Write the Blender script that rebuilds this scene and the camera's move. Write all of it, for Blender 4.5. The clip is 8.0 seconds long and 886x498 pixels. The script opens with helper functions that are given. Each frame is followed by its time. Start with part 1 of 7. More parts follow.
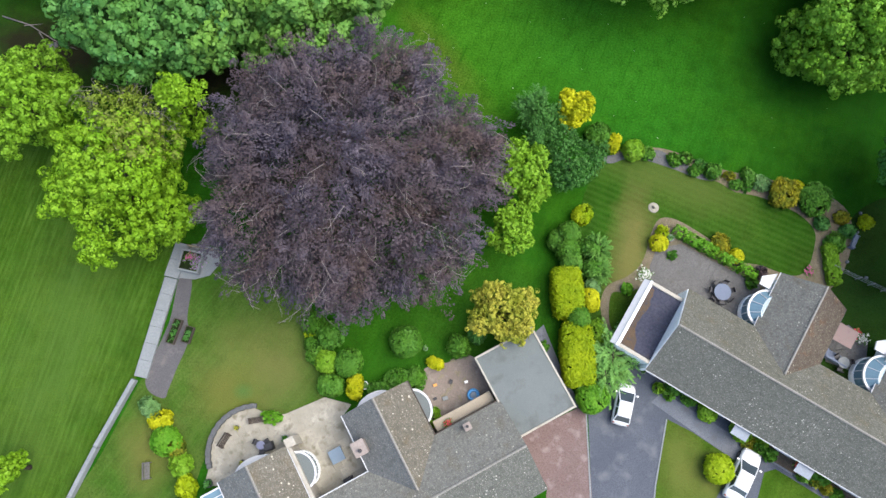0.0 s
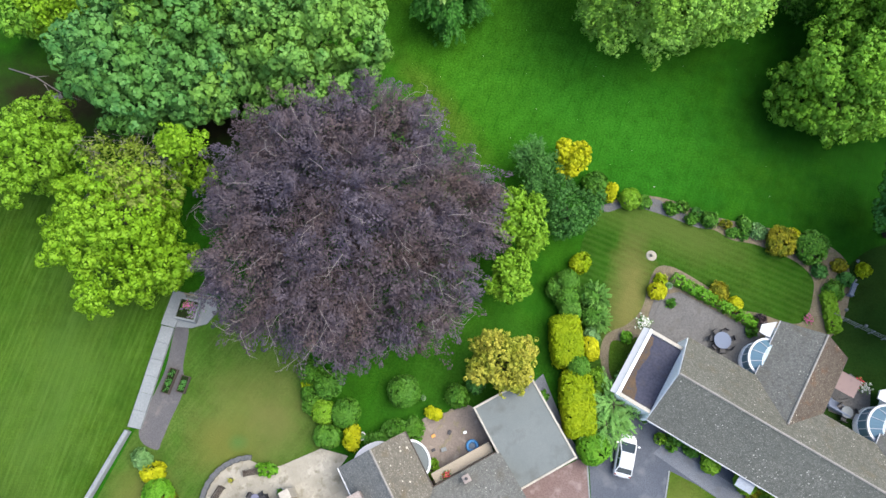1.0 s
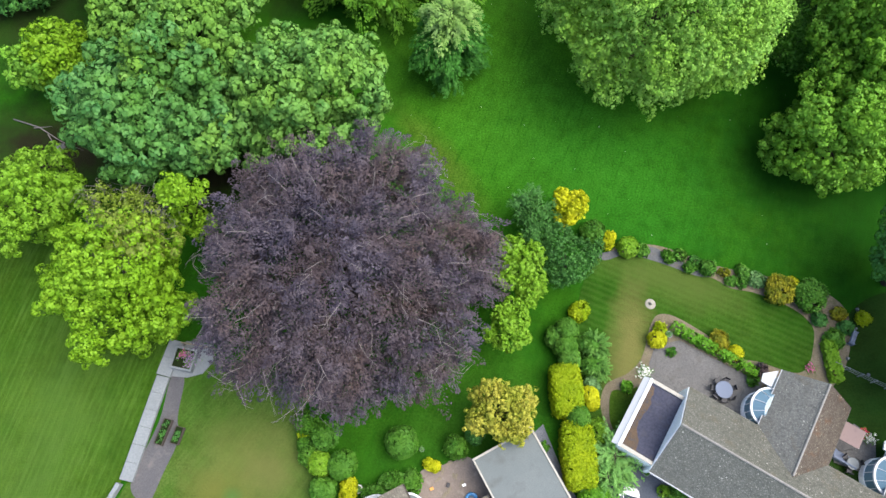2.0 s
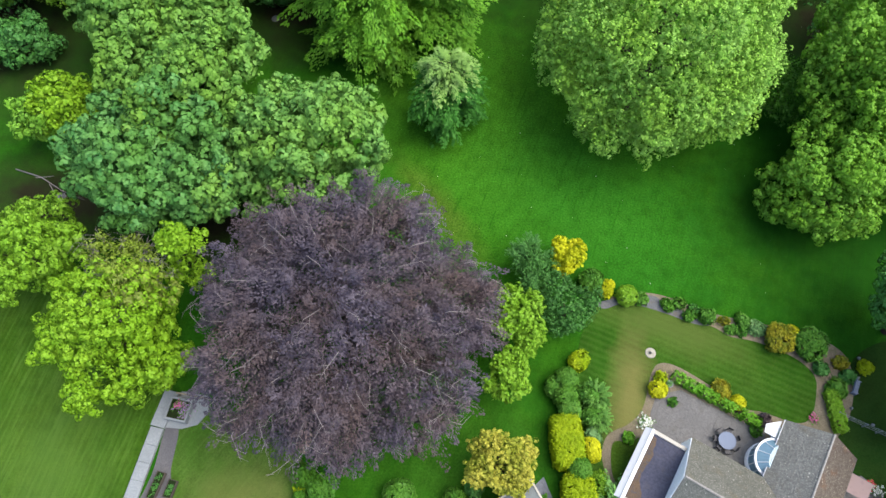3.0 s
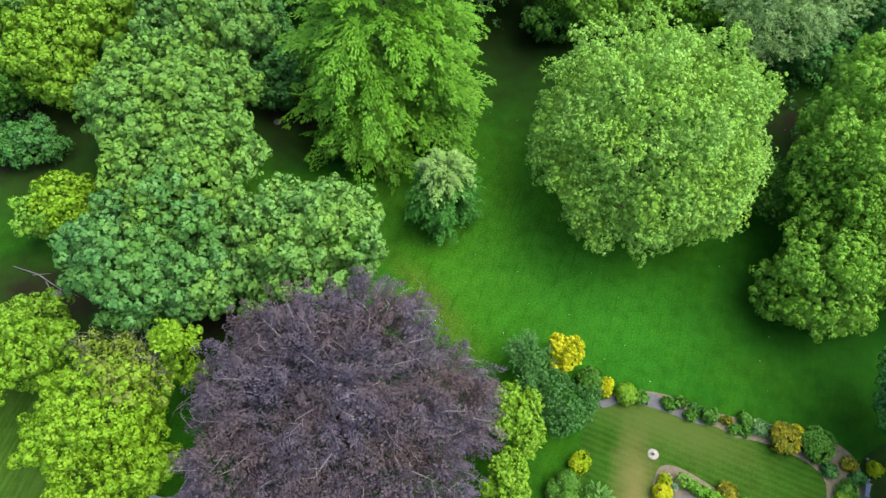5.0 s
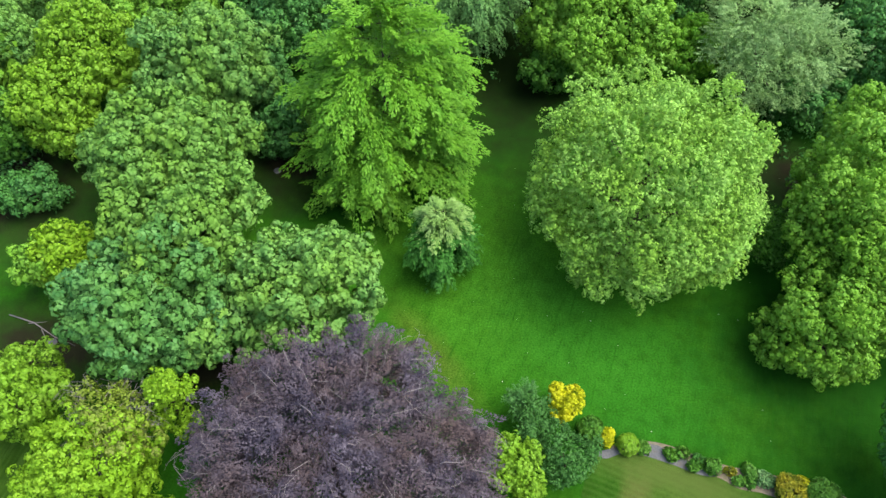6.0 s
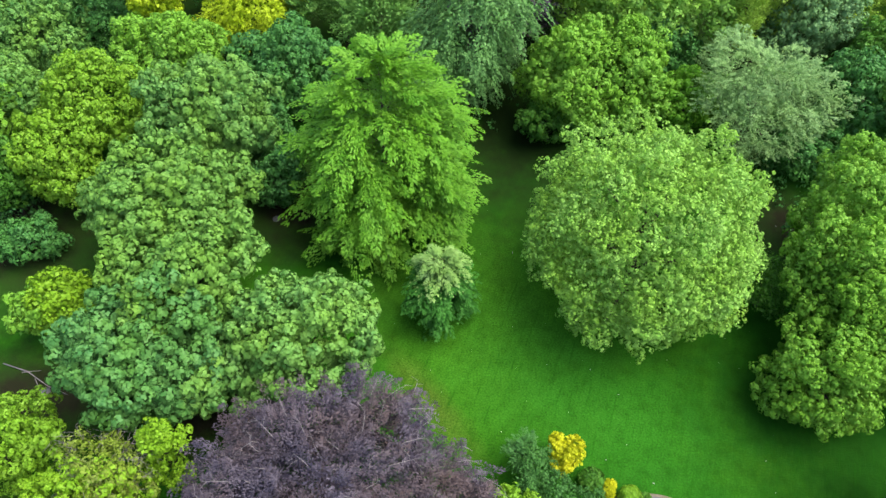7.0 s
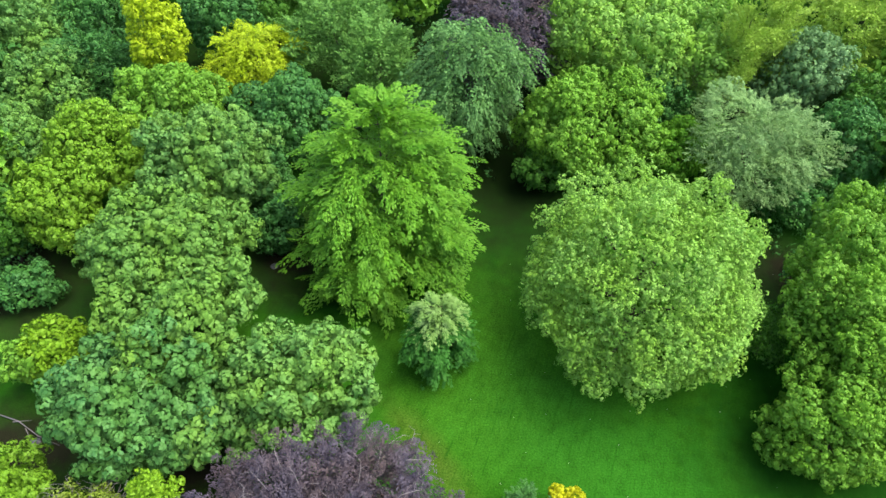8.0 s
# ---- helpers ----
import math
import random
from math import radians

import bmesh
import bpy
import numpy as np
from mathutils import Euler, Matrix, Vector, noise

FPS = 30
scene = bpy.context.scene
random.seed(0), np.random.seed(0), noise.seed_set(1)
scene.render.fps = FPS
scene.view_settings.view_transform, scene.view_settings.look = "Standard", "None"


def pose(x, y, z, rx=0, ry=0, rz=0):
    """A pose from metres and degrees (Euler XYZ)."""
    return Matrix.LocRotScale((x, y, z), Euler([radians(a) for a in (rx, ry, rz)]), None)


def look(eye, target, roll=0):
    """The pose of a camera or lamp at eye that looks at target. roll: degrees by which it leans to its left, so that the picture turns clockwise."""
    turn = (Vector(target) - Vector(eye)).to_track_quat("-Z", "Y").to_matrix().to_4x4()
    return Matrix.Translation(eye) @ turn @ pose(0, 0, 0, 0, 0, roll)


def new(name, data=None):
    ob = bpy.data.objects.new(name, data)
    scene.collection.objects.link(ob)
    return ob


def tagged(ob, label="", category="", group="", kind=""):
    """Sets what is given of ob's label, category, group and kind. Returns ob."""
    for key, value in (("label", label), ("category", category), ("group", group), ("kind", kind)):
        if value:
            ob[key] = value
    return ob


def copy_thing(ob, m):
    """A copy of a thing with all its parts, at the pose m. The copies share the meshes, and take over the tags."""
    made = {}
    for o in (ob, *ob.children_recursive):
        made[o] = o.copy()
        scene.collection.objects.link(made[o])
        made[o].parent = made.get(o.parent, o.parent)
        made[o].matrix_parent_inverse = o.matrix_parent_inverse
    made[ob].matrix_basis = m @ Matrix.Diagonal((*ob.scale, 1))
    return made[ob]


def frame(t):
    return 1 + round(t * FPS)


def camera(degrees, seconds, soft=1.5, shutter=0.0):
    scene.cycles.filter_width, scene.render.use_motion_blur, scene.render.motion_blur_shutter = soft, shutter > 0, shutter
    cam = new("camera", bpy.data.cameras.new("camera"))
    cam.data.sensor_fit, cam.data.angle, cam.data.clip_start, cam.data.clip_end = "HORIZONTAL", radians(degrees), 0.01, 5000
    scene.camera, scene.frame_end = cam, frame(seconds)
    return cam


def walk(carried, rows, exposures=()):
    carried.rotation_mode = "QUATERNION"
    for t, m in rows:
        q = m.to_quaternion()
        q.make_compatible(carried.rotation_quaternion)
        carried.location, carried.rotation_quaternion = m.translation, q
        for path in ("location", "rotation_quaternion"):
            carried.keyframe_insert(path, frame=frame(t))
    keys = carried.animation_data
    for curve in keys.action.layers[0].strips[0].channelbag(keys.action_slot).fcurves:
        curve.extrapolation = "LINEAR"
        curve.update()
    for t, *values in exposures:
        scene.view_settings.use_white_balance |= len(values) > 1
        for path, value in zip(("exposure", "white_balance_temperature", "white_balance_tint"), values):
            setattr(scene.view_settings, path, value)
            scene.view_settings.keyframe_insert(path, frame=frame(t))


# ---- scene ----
import itertools

# ---- camera: it hovers in one place and tips up ----
LENS = 64.92
cam = camera(LENS, 8.0, soft=1.5)
EYE = (0.0, 0.0, 62.0)
TIPS = [
    (0.0, 0.00, -77.50, 0.00),
    (0.5, -0.27, -75.52, 0.24),
    (1.0, -0.48, -73.54, 0.43),
    (1.5, -0.64, -71.56, 0.58),
    (3.0, -0.95, -65.57, 0.79),
    (3.5, -1.04, -63.58, 0.87),
    (4.0, -1.14, -61.57, 0.96),
    (4.5, -1.22, -59.58, 1.01),
    (6.0, -1.40, -53.68, 1.10),
    (6.5, -1.45, -51.71, 1.13),
    (7.0, -1.51, -49.75, 1.18),
    (7.5, -1.58, -47.79, 1.25),
    (8.0, -1.65, -45.84, 1.32),
]
walk(cam, [(t, pose(*EYE, 90 + pitch, 0, yaw) @ pose(0, 0, 0, 0, 0, roll)) for t, yaw, pitch, roll in TIPS], [(0.0, 1.52), (1.5, 1.68), (3.5, 1.66), (6.5, 1.82), (8.0, 1.84)])

# ---- light: a high thin overcast, the sun soft behind it ----
SUN_HEIGHT, SUN_TURN = 62.0, 92.0
world = bpy.data.worlds.new("world")
scene.world = world
world.use_nodes = True
wn = world.node_tree.nodes
sky = wn.new("ShaderNodeTexSky")
sky.sky_type = "NISHITA"
sky.sun_disc = False
sky.sun_elevation, sky.sun_rotation = radians(SUN_HEIGHT), radians(SUN_TURN)
sky.air_density, sky.dust_density, sky.ozone_density = 1.0, 3.0, 1.0
wn["Background"].inputs["Strength"].default_value = 0.15
world.node_tree.links.new(sky.outputs[0], wn["Background"].inputs["Color"])
sun_data = bpy.data.lights.new("sun", "SUN")
sun_data.energy, sun_data.angle, sun_data.color = 1.7, radians(60), (1.0, 0.97, 0.90)
sun = new("sun", sun_data)
sa, se = radians(SUN_TURN), radians(SUN_HEIGHT)
sun.matrix_world = look((0, 0, 90), (-math.sin(sa) * math.cos(se), -math.cos(sa) * math.cos(se), 90 - math.sin(se)))


# ---- materials ----
def base_material(name, rough=0.8, metal=0.0):
    m = bpy.data.materials.new(name)
    m.use_nodes = True
    b = m.node_tree.nodes["Principled BSDF"]
    b.inputs["Roughness"].default_value, b.inputs["Metallic"].default_value = rough, metal
    return m, m.node_tree.nodes, m.node_tree.links, b


def node(nodes, kind, **values):
    n = nodes.new(kind)
    for k, v in values.items():
        n.inputs[k].default_value = v
    return n


def mixed(nodes, links, fac, a, b):
    """A colour between a and b (sockets or colours), by the socket fac."""
    n = nodes.new("ShaderNodeMix")
    n.data_type = "RGBA"
    if isinstance(fac, float):
        n.inputs[0].default_value = fac
    else:
        links.new(fac, n.inputs[0])
    for slot, c in ((6, a), (7, b)):
        if isinstance(c, tuple):
            n.inputs[slot].default_value = (*c, 1)
        else:
            links.new(c, n.inputs[slot])
    return n.outputs[2]


def ramped(nodes, links, socket, lo, hi):
    n = nodes.new("ShaderNodeMapRange")
    n.inputs[1].default_value, n.inputs[2].default_value = lo, hi
    links.new(socket, n.inputs[0])
    return n.outputs[0]


def noise_of(nodes, links, co, scale, detail=4.0, rough=0.55):
    n = node(nodes, "ShaderNodeTexNoise", Scale=scale, Detail=detail, Roughness=rough)
    links.new(co, n.inputs["Vector"])
    return n.outputs["Fac"]


def bumped(nodes, links, b, height, strength, distance):
    n = node(nodes, "ShaderNodeBump", Strength=strength, Distance=distance)
    links.new(height, n.inputs["Height"])
    links.new(n.outputs[0], b.inputs["Normal"])


def rough_material(name, a, b_col, big=0.3, small=6.0, rough=0.85, bump=0.3, third=None, spots=None, spot_scale=1.5, spot_size=0.12, metal=0.0, each=0.0, fine=0.0):
    """A weathered surface: two colours by large patches, grain, an optional third stain and lichen spots."""
    m, nodes, links, b = base_material(name, rough, metal)
    b.inputs["Specular IOR Level"].default_value = 0.12 if rough > 0.83 else 0.4
    co = nodes.new("ShaderNodeTexCoord").outputs["Object"]
    if each:
        geo = nodes.new("ShaderNodeNewGeometry").outputs["Position"]
        co = geo
    large = ramped(nodes, links, noise_of(nodes, links, co, big), 0.35, 0.65)
    col = mixed(nodes, links, large, a, b_col)
    grain = noise_of(nodes, links, co, small, 5.0, 0.65)
    g = ramped(nodes, links, grain, 0.3, 0.75)
    dark = tuple(c * 0.7 for c in a)
    col = mixed(nodes, links, ramped(nodes, links, grain, 0.62, 0.3), col, dark)
    if third:
        st = ramped(nodes, links, noise_of(nodes, links, co, big * 2.3 + 0.05, 3.0), 0.55, 0.72)
        col = mixed(nodes, links, st, col, third)
    if fine:
        f = nodes.new("ShaderNodeMath")
        f.operation = "MULTIPLY"
        links.new(ramped(nodes, links, noise_of(nodes, links, co, 10.0, 2.0, 0.6), 0.56, 0.68), f.inputs[0])
        f.inputs[1].default_value = fine
        col = mixed(nodes, links, f.outputs[0], col, spots)
        g2 = nodes.new("ShaderNodeMath")
        g2.operation = "MULTIPLY"
        links.new(ramped(nodes, links, noise_of(nodes, links, co, 2.2, 4.0, 0.7), 0.5, 0.68), g2.inputs[0])
        g2.inputs[1].default_value = 0.55
        col = mixed(nodes, links, g2.outputs[0], col, tuple(c * 0.55 for c in a))
    if spots:
        v = node(nodes, "ShaderNodeTexVoronoi", Scale=spot_scale)
        links.new(co, v.inputs["Vector"])
        wob = ramped(nodes, links, noise_of(nodes, links, co, 0.5, 3.0), 0.32, 0.62)
        some = nodes.new("ShaderNodeSeparateColor")
        links.new(v.outputs["Color"], some.inputs[0])
        kept = ramped(nodes, links, some.outputs[0], 0.2, 1.0)
        both = nodes.new("ShaderNodeMath")
        both.operation = "MULTIPLY"
        links.new(wob, both.inputs[0])
        links.new(kept, both.inputs[1])
        lim = nodes.new("ShaderNodeMath")
        lim.operation = "MULTIPLY"
        links.new(both.outputs[0], lim.inputs[0])
        lim.inputs[1].default_value = spot_size * 2
        less = nodes.new("ShaderNodeMath")
        less.operation = "LESS_THAN"
        links.new(v.outputs["Distance"], less.inputs[0])
        links.new(lim.outputs[0], less.inputs[1])
        col = mixed(nodes, links, less.outputs[0], col, spots)
    if each:
        r = nodes.new("ShaderNodeObjectInfo").outputs["Random"]
        col = mixed(nodes, links, ramped(nodes, links, r, 0.0, 1.0 / each), col, tuple(c * 0.75 for c in b_col))
    links.new(col, b.inputs["Base Color"])
    if bump:
        bumped(nodes, links, b, g, bump, 0.03)
    return m


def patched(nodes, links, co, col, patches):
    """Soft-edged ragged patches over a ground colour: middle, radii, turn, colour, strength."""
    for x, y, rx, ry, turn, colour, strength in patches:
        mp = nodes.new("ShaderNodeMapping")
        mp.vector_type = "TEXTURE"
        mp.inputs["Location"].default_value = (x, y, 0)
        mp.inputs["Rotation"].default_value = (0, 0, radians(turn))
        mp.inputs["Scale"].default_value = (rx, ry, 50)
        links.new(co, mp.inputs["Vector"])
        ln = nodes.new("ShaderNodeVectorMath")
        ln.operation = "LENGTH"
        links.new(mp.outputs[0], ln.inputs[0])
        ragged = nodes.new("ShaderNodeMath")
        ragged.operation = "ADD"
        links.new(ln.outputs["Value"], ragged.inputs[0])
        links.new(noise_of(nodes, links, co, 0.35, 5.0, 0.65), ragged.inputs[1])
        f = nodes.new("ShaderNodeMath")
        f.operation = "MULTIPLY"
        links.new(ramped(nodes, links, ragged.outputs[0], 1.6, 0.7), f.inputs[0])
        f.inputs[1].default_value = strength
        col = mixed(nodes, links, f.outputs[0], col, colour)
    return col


def grass_material(name, a, b_col, c_col, stripe=None, big=0.05, streak=None, worn=(), tint=()):
    """Mown grass: broad drifts of three greens, tufts, and mowing stripes (angle in degrees, width in metres, strength)."""
    m, nodes, links, b = base_material(name, 0.9)
    b.inputs["Specular IOR Level"].default_value = 0.0
    co = nodes.new("ShaderNodeNewGeometry").outputs["Position"]
    col = mixed(nodes, links, ramped(nodes, links, noise_of(nodes, links, co, big, 3.0), 0.36, 0.64), a, b_col)
    col = mixed(nodes, links, ramped(nodes, links, noise_of(nodes, links, co, big * 3.7, 5.0, 0.6), 0.45, 0.75), col, c_col)
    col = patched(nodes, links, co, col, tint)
    tuft = noise_of(nodes, links, co, 5.5, 6.0, 0.7)
    col = mixed(nodes, links, ramped(nodes, links, tuft, 0.7, 0.25), col, tuple(x * 0.62 for x in a))
    value = None
    for scale, lo, hi, gain in ((0.85, 0.46, 0.74, -0.30), (1.7, 0.56, 0.78, 0.42), (0.3, 0.40, 0.66, -0.20)):
        g = nodes.new("ShaderNodeMath")
        g.operation = "MULTIPLY_ADD"
        links.new(ramped(nodes, links, noise_of(nodes, links, co, scale, 5.0, 0.65), lo, hi), g.inputs[0])
        g.inputs[1].default_value = gain
        if value:
            links.new(value, g.inputs[2])
        else:
            g.inputs[2].default_value = 1.04
        value = g.outputs[0]
    mottled = nodes.new("ShaderNodeVectorMath")
    mottled.operation = "SCALE"
    links.new(col, mottled.inputs[0])
    links.new(value, mottled.inputs["Scale"])
    col = mottled.outputs[0]
    if stripe:
        ang, width, strength = stripe
        mp = nodes.new("ShaderNodeMapping")
        mp.inputs["Rotation"].default_value = (0, 0, radians(ang))
        links.new(co, mp.inputs["Vector"])
        w = node(nodes, "ShaderNodeTexWave", Scale=math.pi / (10 * width), Distortion=1.6, Detail=3.0)
        w.inputs["Detail Scale"].default_value = 0.7
        links.new(mp.outputs[0], w.inputs["Vector"])
        f = nodes.new("ShaderNodeMath")
        f.operation = "MULTIPLY"
        links.new(w.outputs["Fac"], f.inputs[0])
        f.inputs[1].default_value = strength
        col = mixed(nodes, links, f.outputs[0], col, tuple(min(1, x * 1.45 + 0.01) for x in b_col))
    if streak:
        ang, strength = streak
        mp = nodes.new("ShaderNodeMapping")
        mp.inputs["Scale"].default_value = (1.0, 0.07, 1.0)
        turned = nodes.new("ShaderNodeMapping")
        turned.inputs["Rotation"].default_value = (0, 0, radians(ang))
        links.new(co, turned.inputs["Vector"])
        links.new(turned.outputs[0], mp.inputs["Vector"])
        lines = noise_of(nodes, links, mp.outputs[0], 2.6, 5.0, 0.75)
        f = nodes.new("ShaderNodeMath")
        f.operation = "MULTIPLY"
        links.new(ramped(nodes, links, lines, 0.48, 0.72), f.inputs[0])
        f.inputs[1].default_value = strength
        col = mixed(nodes, links, f.outputs[0], col, tuple(min(1, x * 1.7 + 0.015) for x in b_col))
        col = mixed(nodes, links, ramped(nodes, links, lines, 0.46, 0.25), col, tuple(x * 0.75 for x in a))
    # Worn ground, and the shade colours painted under the trees.
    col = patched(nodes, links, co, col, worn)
    links.new(col, b.inputs["Base Color"])
    bumped(nodes, links, b, tuft, 0.8, 0.09)
    return m


def leaf_material(name, a, b_col, c_col=None, gloss=0.45, thin=0.3, drift=0.35):
    """Leaves: each one between two colours, drifting over the crown, some light coming through."""
    m, nodes, links, b = base_material(name, gloss)
    b.inputs["Specular IOR Level"].default_value = 0.10
    geo = nodes.new("ShaderNodeNewGeometry")
    half = nodes.new("ShaderNodeMath")
    half.operation = "MULTIPLY_ADD"
    links.new(geo.outputs["Random Per Island"], half.inputs[0])
    half.inputs[1].default_value = 0.16
    head = nodes.new("ShaderNodeMath")
    head.operation = "MULTIPLY"
    links.new(ramped(nodes, links, noise_of(nodes, links, geo.outputs["Position"], 1.1, 2.0), 0.35, 0.65), head.inputs[0])
    head.inputs[1].default_value = 0.84
    links.new(head.outputs[0], half.inputs[2])
    col = mixed(nodes, links, half.outputs[0], a, b_col)
    far = ramped(nodes, links, noise_of(nodes, links, geo.outputs["Position"], drift, 3.0), 0.4, 0.68)
    col = mixed(nodes, links, far, col, c_col or tuple(x * 0.6 for x in a))
    links.new(col, b.inputs["Base Color"])
    t = nodes.new("ShaderNodeBsdfTranslucent")
    links.new(col, t.inputs["Color"])
    mix = nodes.new("ShaderNodeMixShader")
    mix.inputs[0].default_value = 0.85 * thin
    links.new(b.outputs[0], mix.inputs[1])
    links.new(t.outputs[0], mix.inputs[2])
    links.new(mix.outputs[0], nodes["Material Output"].inputs["Surface"])
    return m


def plain_material(name, colour, rough=0.5, metal=0.0, coat=0.0):
    m, nodes, links, b = base_material(name, rough, metal)
    co = nodes.new("ShaderNodeTexCoord").outputs["Object"]
    n = noise_of(nodes, links, co, 3.0, 4.0)
    col = mixed(nodes, links, ramped(nodes, links, n, 0.55, 0.8), colour, tuple(c * 0.82 for c in colour))
    links.new(col, b.inputs["Base Color"])
    b.inputs["Coat Weight"].default_value = coat
    return m


def glass_material(name, tint):
    m, nodes, links, b = base_material(name, 0.04)
    b.inputs["Base Color"].default_value = (*tint, 1)
    b.inputs["Transmission Weight"].default_value = 0.25
    b.inputs["IOR"].default_value = 1.45
    return m


# Ground colours: earth with tree shade in it; the second is shade alone.
SHADED_EARTH, TREE_SHADE = (0.013, 0.011, 0.007), (0.008, 0.016, 0.004)
# Grass tones; the two dark greens paint tree shade, the bright ones counter it.
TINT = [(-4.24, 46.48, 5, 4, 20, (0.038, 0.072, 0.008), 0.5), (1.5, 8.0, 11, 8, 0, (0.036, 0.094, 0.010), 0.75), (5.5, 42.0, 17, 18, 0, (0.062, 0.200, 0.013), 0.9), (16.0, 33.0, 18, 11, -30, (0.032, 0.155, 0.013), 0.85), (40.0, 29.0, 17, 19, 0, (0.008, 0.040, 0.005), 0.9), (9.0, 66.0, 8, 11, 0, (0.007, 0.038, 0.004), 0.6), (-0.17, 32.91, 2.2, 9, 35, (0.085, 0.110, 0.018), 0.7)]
EARTH_AND_SHADE = [(-16.88, 59.42, 9, 11, 0, SHADED_EARTH, 0.95), (-50.22, 54.82, 20, 15, 0, SHADED_EARTH, 0.95), (-22.65, 30.46, 7, 6, 0, SHADED_EARTH, 0.95), (11.13, 73.0, 15, 26, 0, TREE_SHADE, 0.95), (43.15, 55.65, 8, 11, 0, SHADED_EARTH, 0.95), (-37.65, 33.53, 17, 7, 0, SHADED_EARTH, 0.95)]
EARTH_AND_SHADE += [(-45.79, 96.86, 75, 32, 0, TREE_SHADE, 0.95), (52.78, 97.80, 62, 32, 0, TREE_SHADE, 0.95), (4.01, 106.04, 30, 34, 0, TREE_SHADE, 0.95)]
M_MEADOW = grass_material("meadow_grass", (0.014, 0.078, 0.005), (0.032, 0.104, 0.006), (0.010, 0.064, 0.006), None, 0.06, (20, 0.05), EARTH_AND_SHADE, TINT)
M_FIELD = grass_material("field_grass", (0.029, 0.074, 0.007), (0.048, 0.093, 0.009), (0.021, 0.062, 0.006), (14, 0.50, 0.10), 0.10, (14, 0.35), [(-33.52, 7.59, 7, 9, 10, (0.053, 0.099, 0.019), 0.5), (-35.36, -1.71, 6, 8, 10, (0.053, 0.093, 0.019), 0.4)])
M_LAWN = grass_material("dry_lawn", (0.043, 0.094, 0.014), (0.071, 0.107, 0.023), (0.032, 0.084, 0.009), None, 0.11, (35, 0.15), [(-17.12, 3.60, 5, 5, 0, (0.096, 0.106, 0.029), 0.6), (-18.92, 0.68, 3.5, 3, 0, (0.089, 0.093, 0.022), 0.7), (-14.09, 2.62, 3, 4, 0, (0.096, 0.099, 0.032), 0.6), (-17.46, 1.06, 1.0, 0.8, 0, (0.045, 0.102, 0.026), 0.7), (-25.38, -4.06, 3, 4, 0, (0.096, 0.096, 0.026), 0.7)])
M_STRIPED = grass_material("striped_lawn", (0.020, 0.065, 0.006), (0.036, 0.078, 0.010), (0.022, 0.066, 0.006), (-66, 0.60, 0.15), 0.085, None, [(17.0, 13.0, 2.6, 8, -8, (0.120, 0.108, 0.036), 0.75), (21.40, 20.28, 9, 3, -20, (0.058, 0.080, 0.018), 0.7)])
M_FRONT = grass_material("front_lawn", (0.040, 0.088, 0.009), (0.060, 0.100, 0.014), (0.030, 0.076, 0.007), None, 0.14, None, [(20.3, -5.6, 2.4, 5, 10, (0.098, 0.106, 0.028), 0.6), (22.8, -6.9, 2.0, 3, 0, (0.100, 0.104, 0.030), 0.6)])
# Rough grass; the shade over the side garden is in its colour.
M_ROUGH_SHADED = grass_material("shaded_rough_grass", (0.012, 0.039, 0.007), (0.023, 0.047, 0.010), (0.017, 0.033, 0.007), None, 0.15)
M_SOIL = rough_material("soil", (0.122, 0.102, 0.068), (0.160, 0.136, 0.096), 0.7, 9.0, 0.95, 0.8, third=(0.080, 0.082, 0.040))
M_BED = rough_material("planted_soil", (0.075, 0.060, 0.045), (0.100, 0.084, 0.066), 0.7, 9.0, 0.95, 0.8)
M_FLOOR = rough_material("woodland_floor", (0.009, 0.019, 0.004), (0.017, 0.019, 0.007), 0.3, 4.0, 0.95, 0.8)
M_TARMAC = rough_material("tarmac", (0.060, 0.069, 0.086), (0.080, 0.089, 0.106), 0.25, 14.0, 0.9, 0.3, third=(0.096, 0.102, 0.114))
M_PAVER = rough_material("red_paviours", (0.128, 0.090, 0.084), (0.150, 0.110, 0.103), 0.4, 8.0, 0.9, 0.4, third=(0.180, 0.142, 0.134))
M_STONE = rough_material("cream_paving", (0.340, 0.322, 0.272), (0.215, 0.200, 0.160), 0.55, 6.0, 0.85, 0.3, third=(0.120, 0.110, 0.078), each=0.5)
M_GREYPAVE = rough_material("grey_paving", (0.098, 0.096, 0.093), (0.122, 0.119, 0.115), 0.4, 7.0, 0.9, 0.4, third=(0.080, 0.076, 0.070), each=0.14)
M_GRAVEL = rough_material("gravel", (0.110, 0.121, 0.142), (0.135, 0.146, 0.165), 0.4, 16.0, 0.95, 0.7, third=(0.092, 0.098, 0.108))
M_PATH = rough_material("dark_path_gravel", (0.082, 0.080, 0.084), (0.100, 0.097, 0.098), 0.4, 16.0, 0.95, 0.7, third=(0.112, 0.104, 0.098))
M_CONCRETE = rough_material("pale_concrete", (0.198, 0.215, 0.220), (0.165, 0.179, 0.184), 0.6, 7.0, 0.85, 0.3, each=0.3)
# Tile colours differ by slope: warm sun and cool sky, besides moss.
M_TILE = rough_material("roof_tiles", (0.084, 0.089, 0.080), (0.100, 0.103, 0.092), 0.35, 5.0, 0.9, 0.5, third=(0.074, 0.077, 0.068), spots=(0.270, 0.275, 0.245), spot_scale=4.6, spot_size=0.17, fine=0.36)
M_TILE_SKYLIT = rough_material("blue_grey_skylit_roof_tiles", (0.094, 0.101, 0.101), (0.114, 0.119, 0.117), 0.3, 6.0, 0.9, 0.4, third=(0.080, 0.084, 0.083), spots=(0.30, 0.30, 0.28), spot_scale=3.6, spot_size=0.09, fine=0.34)
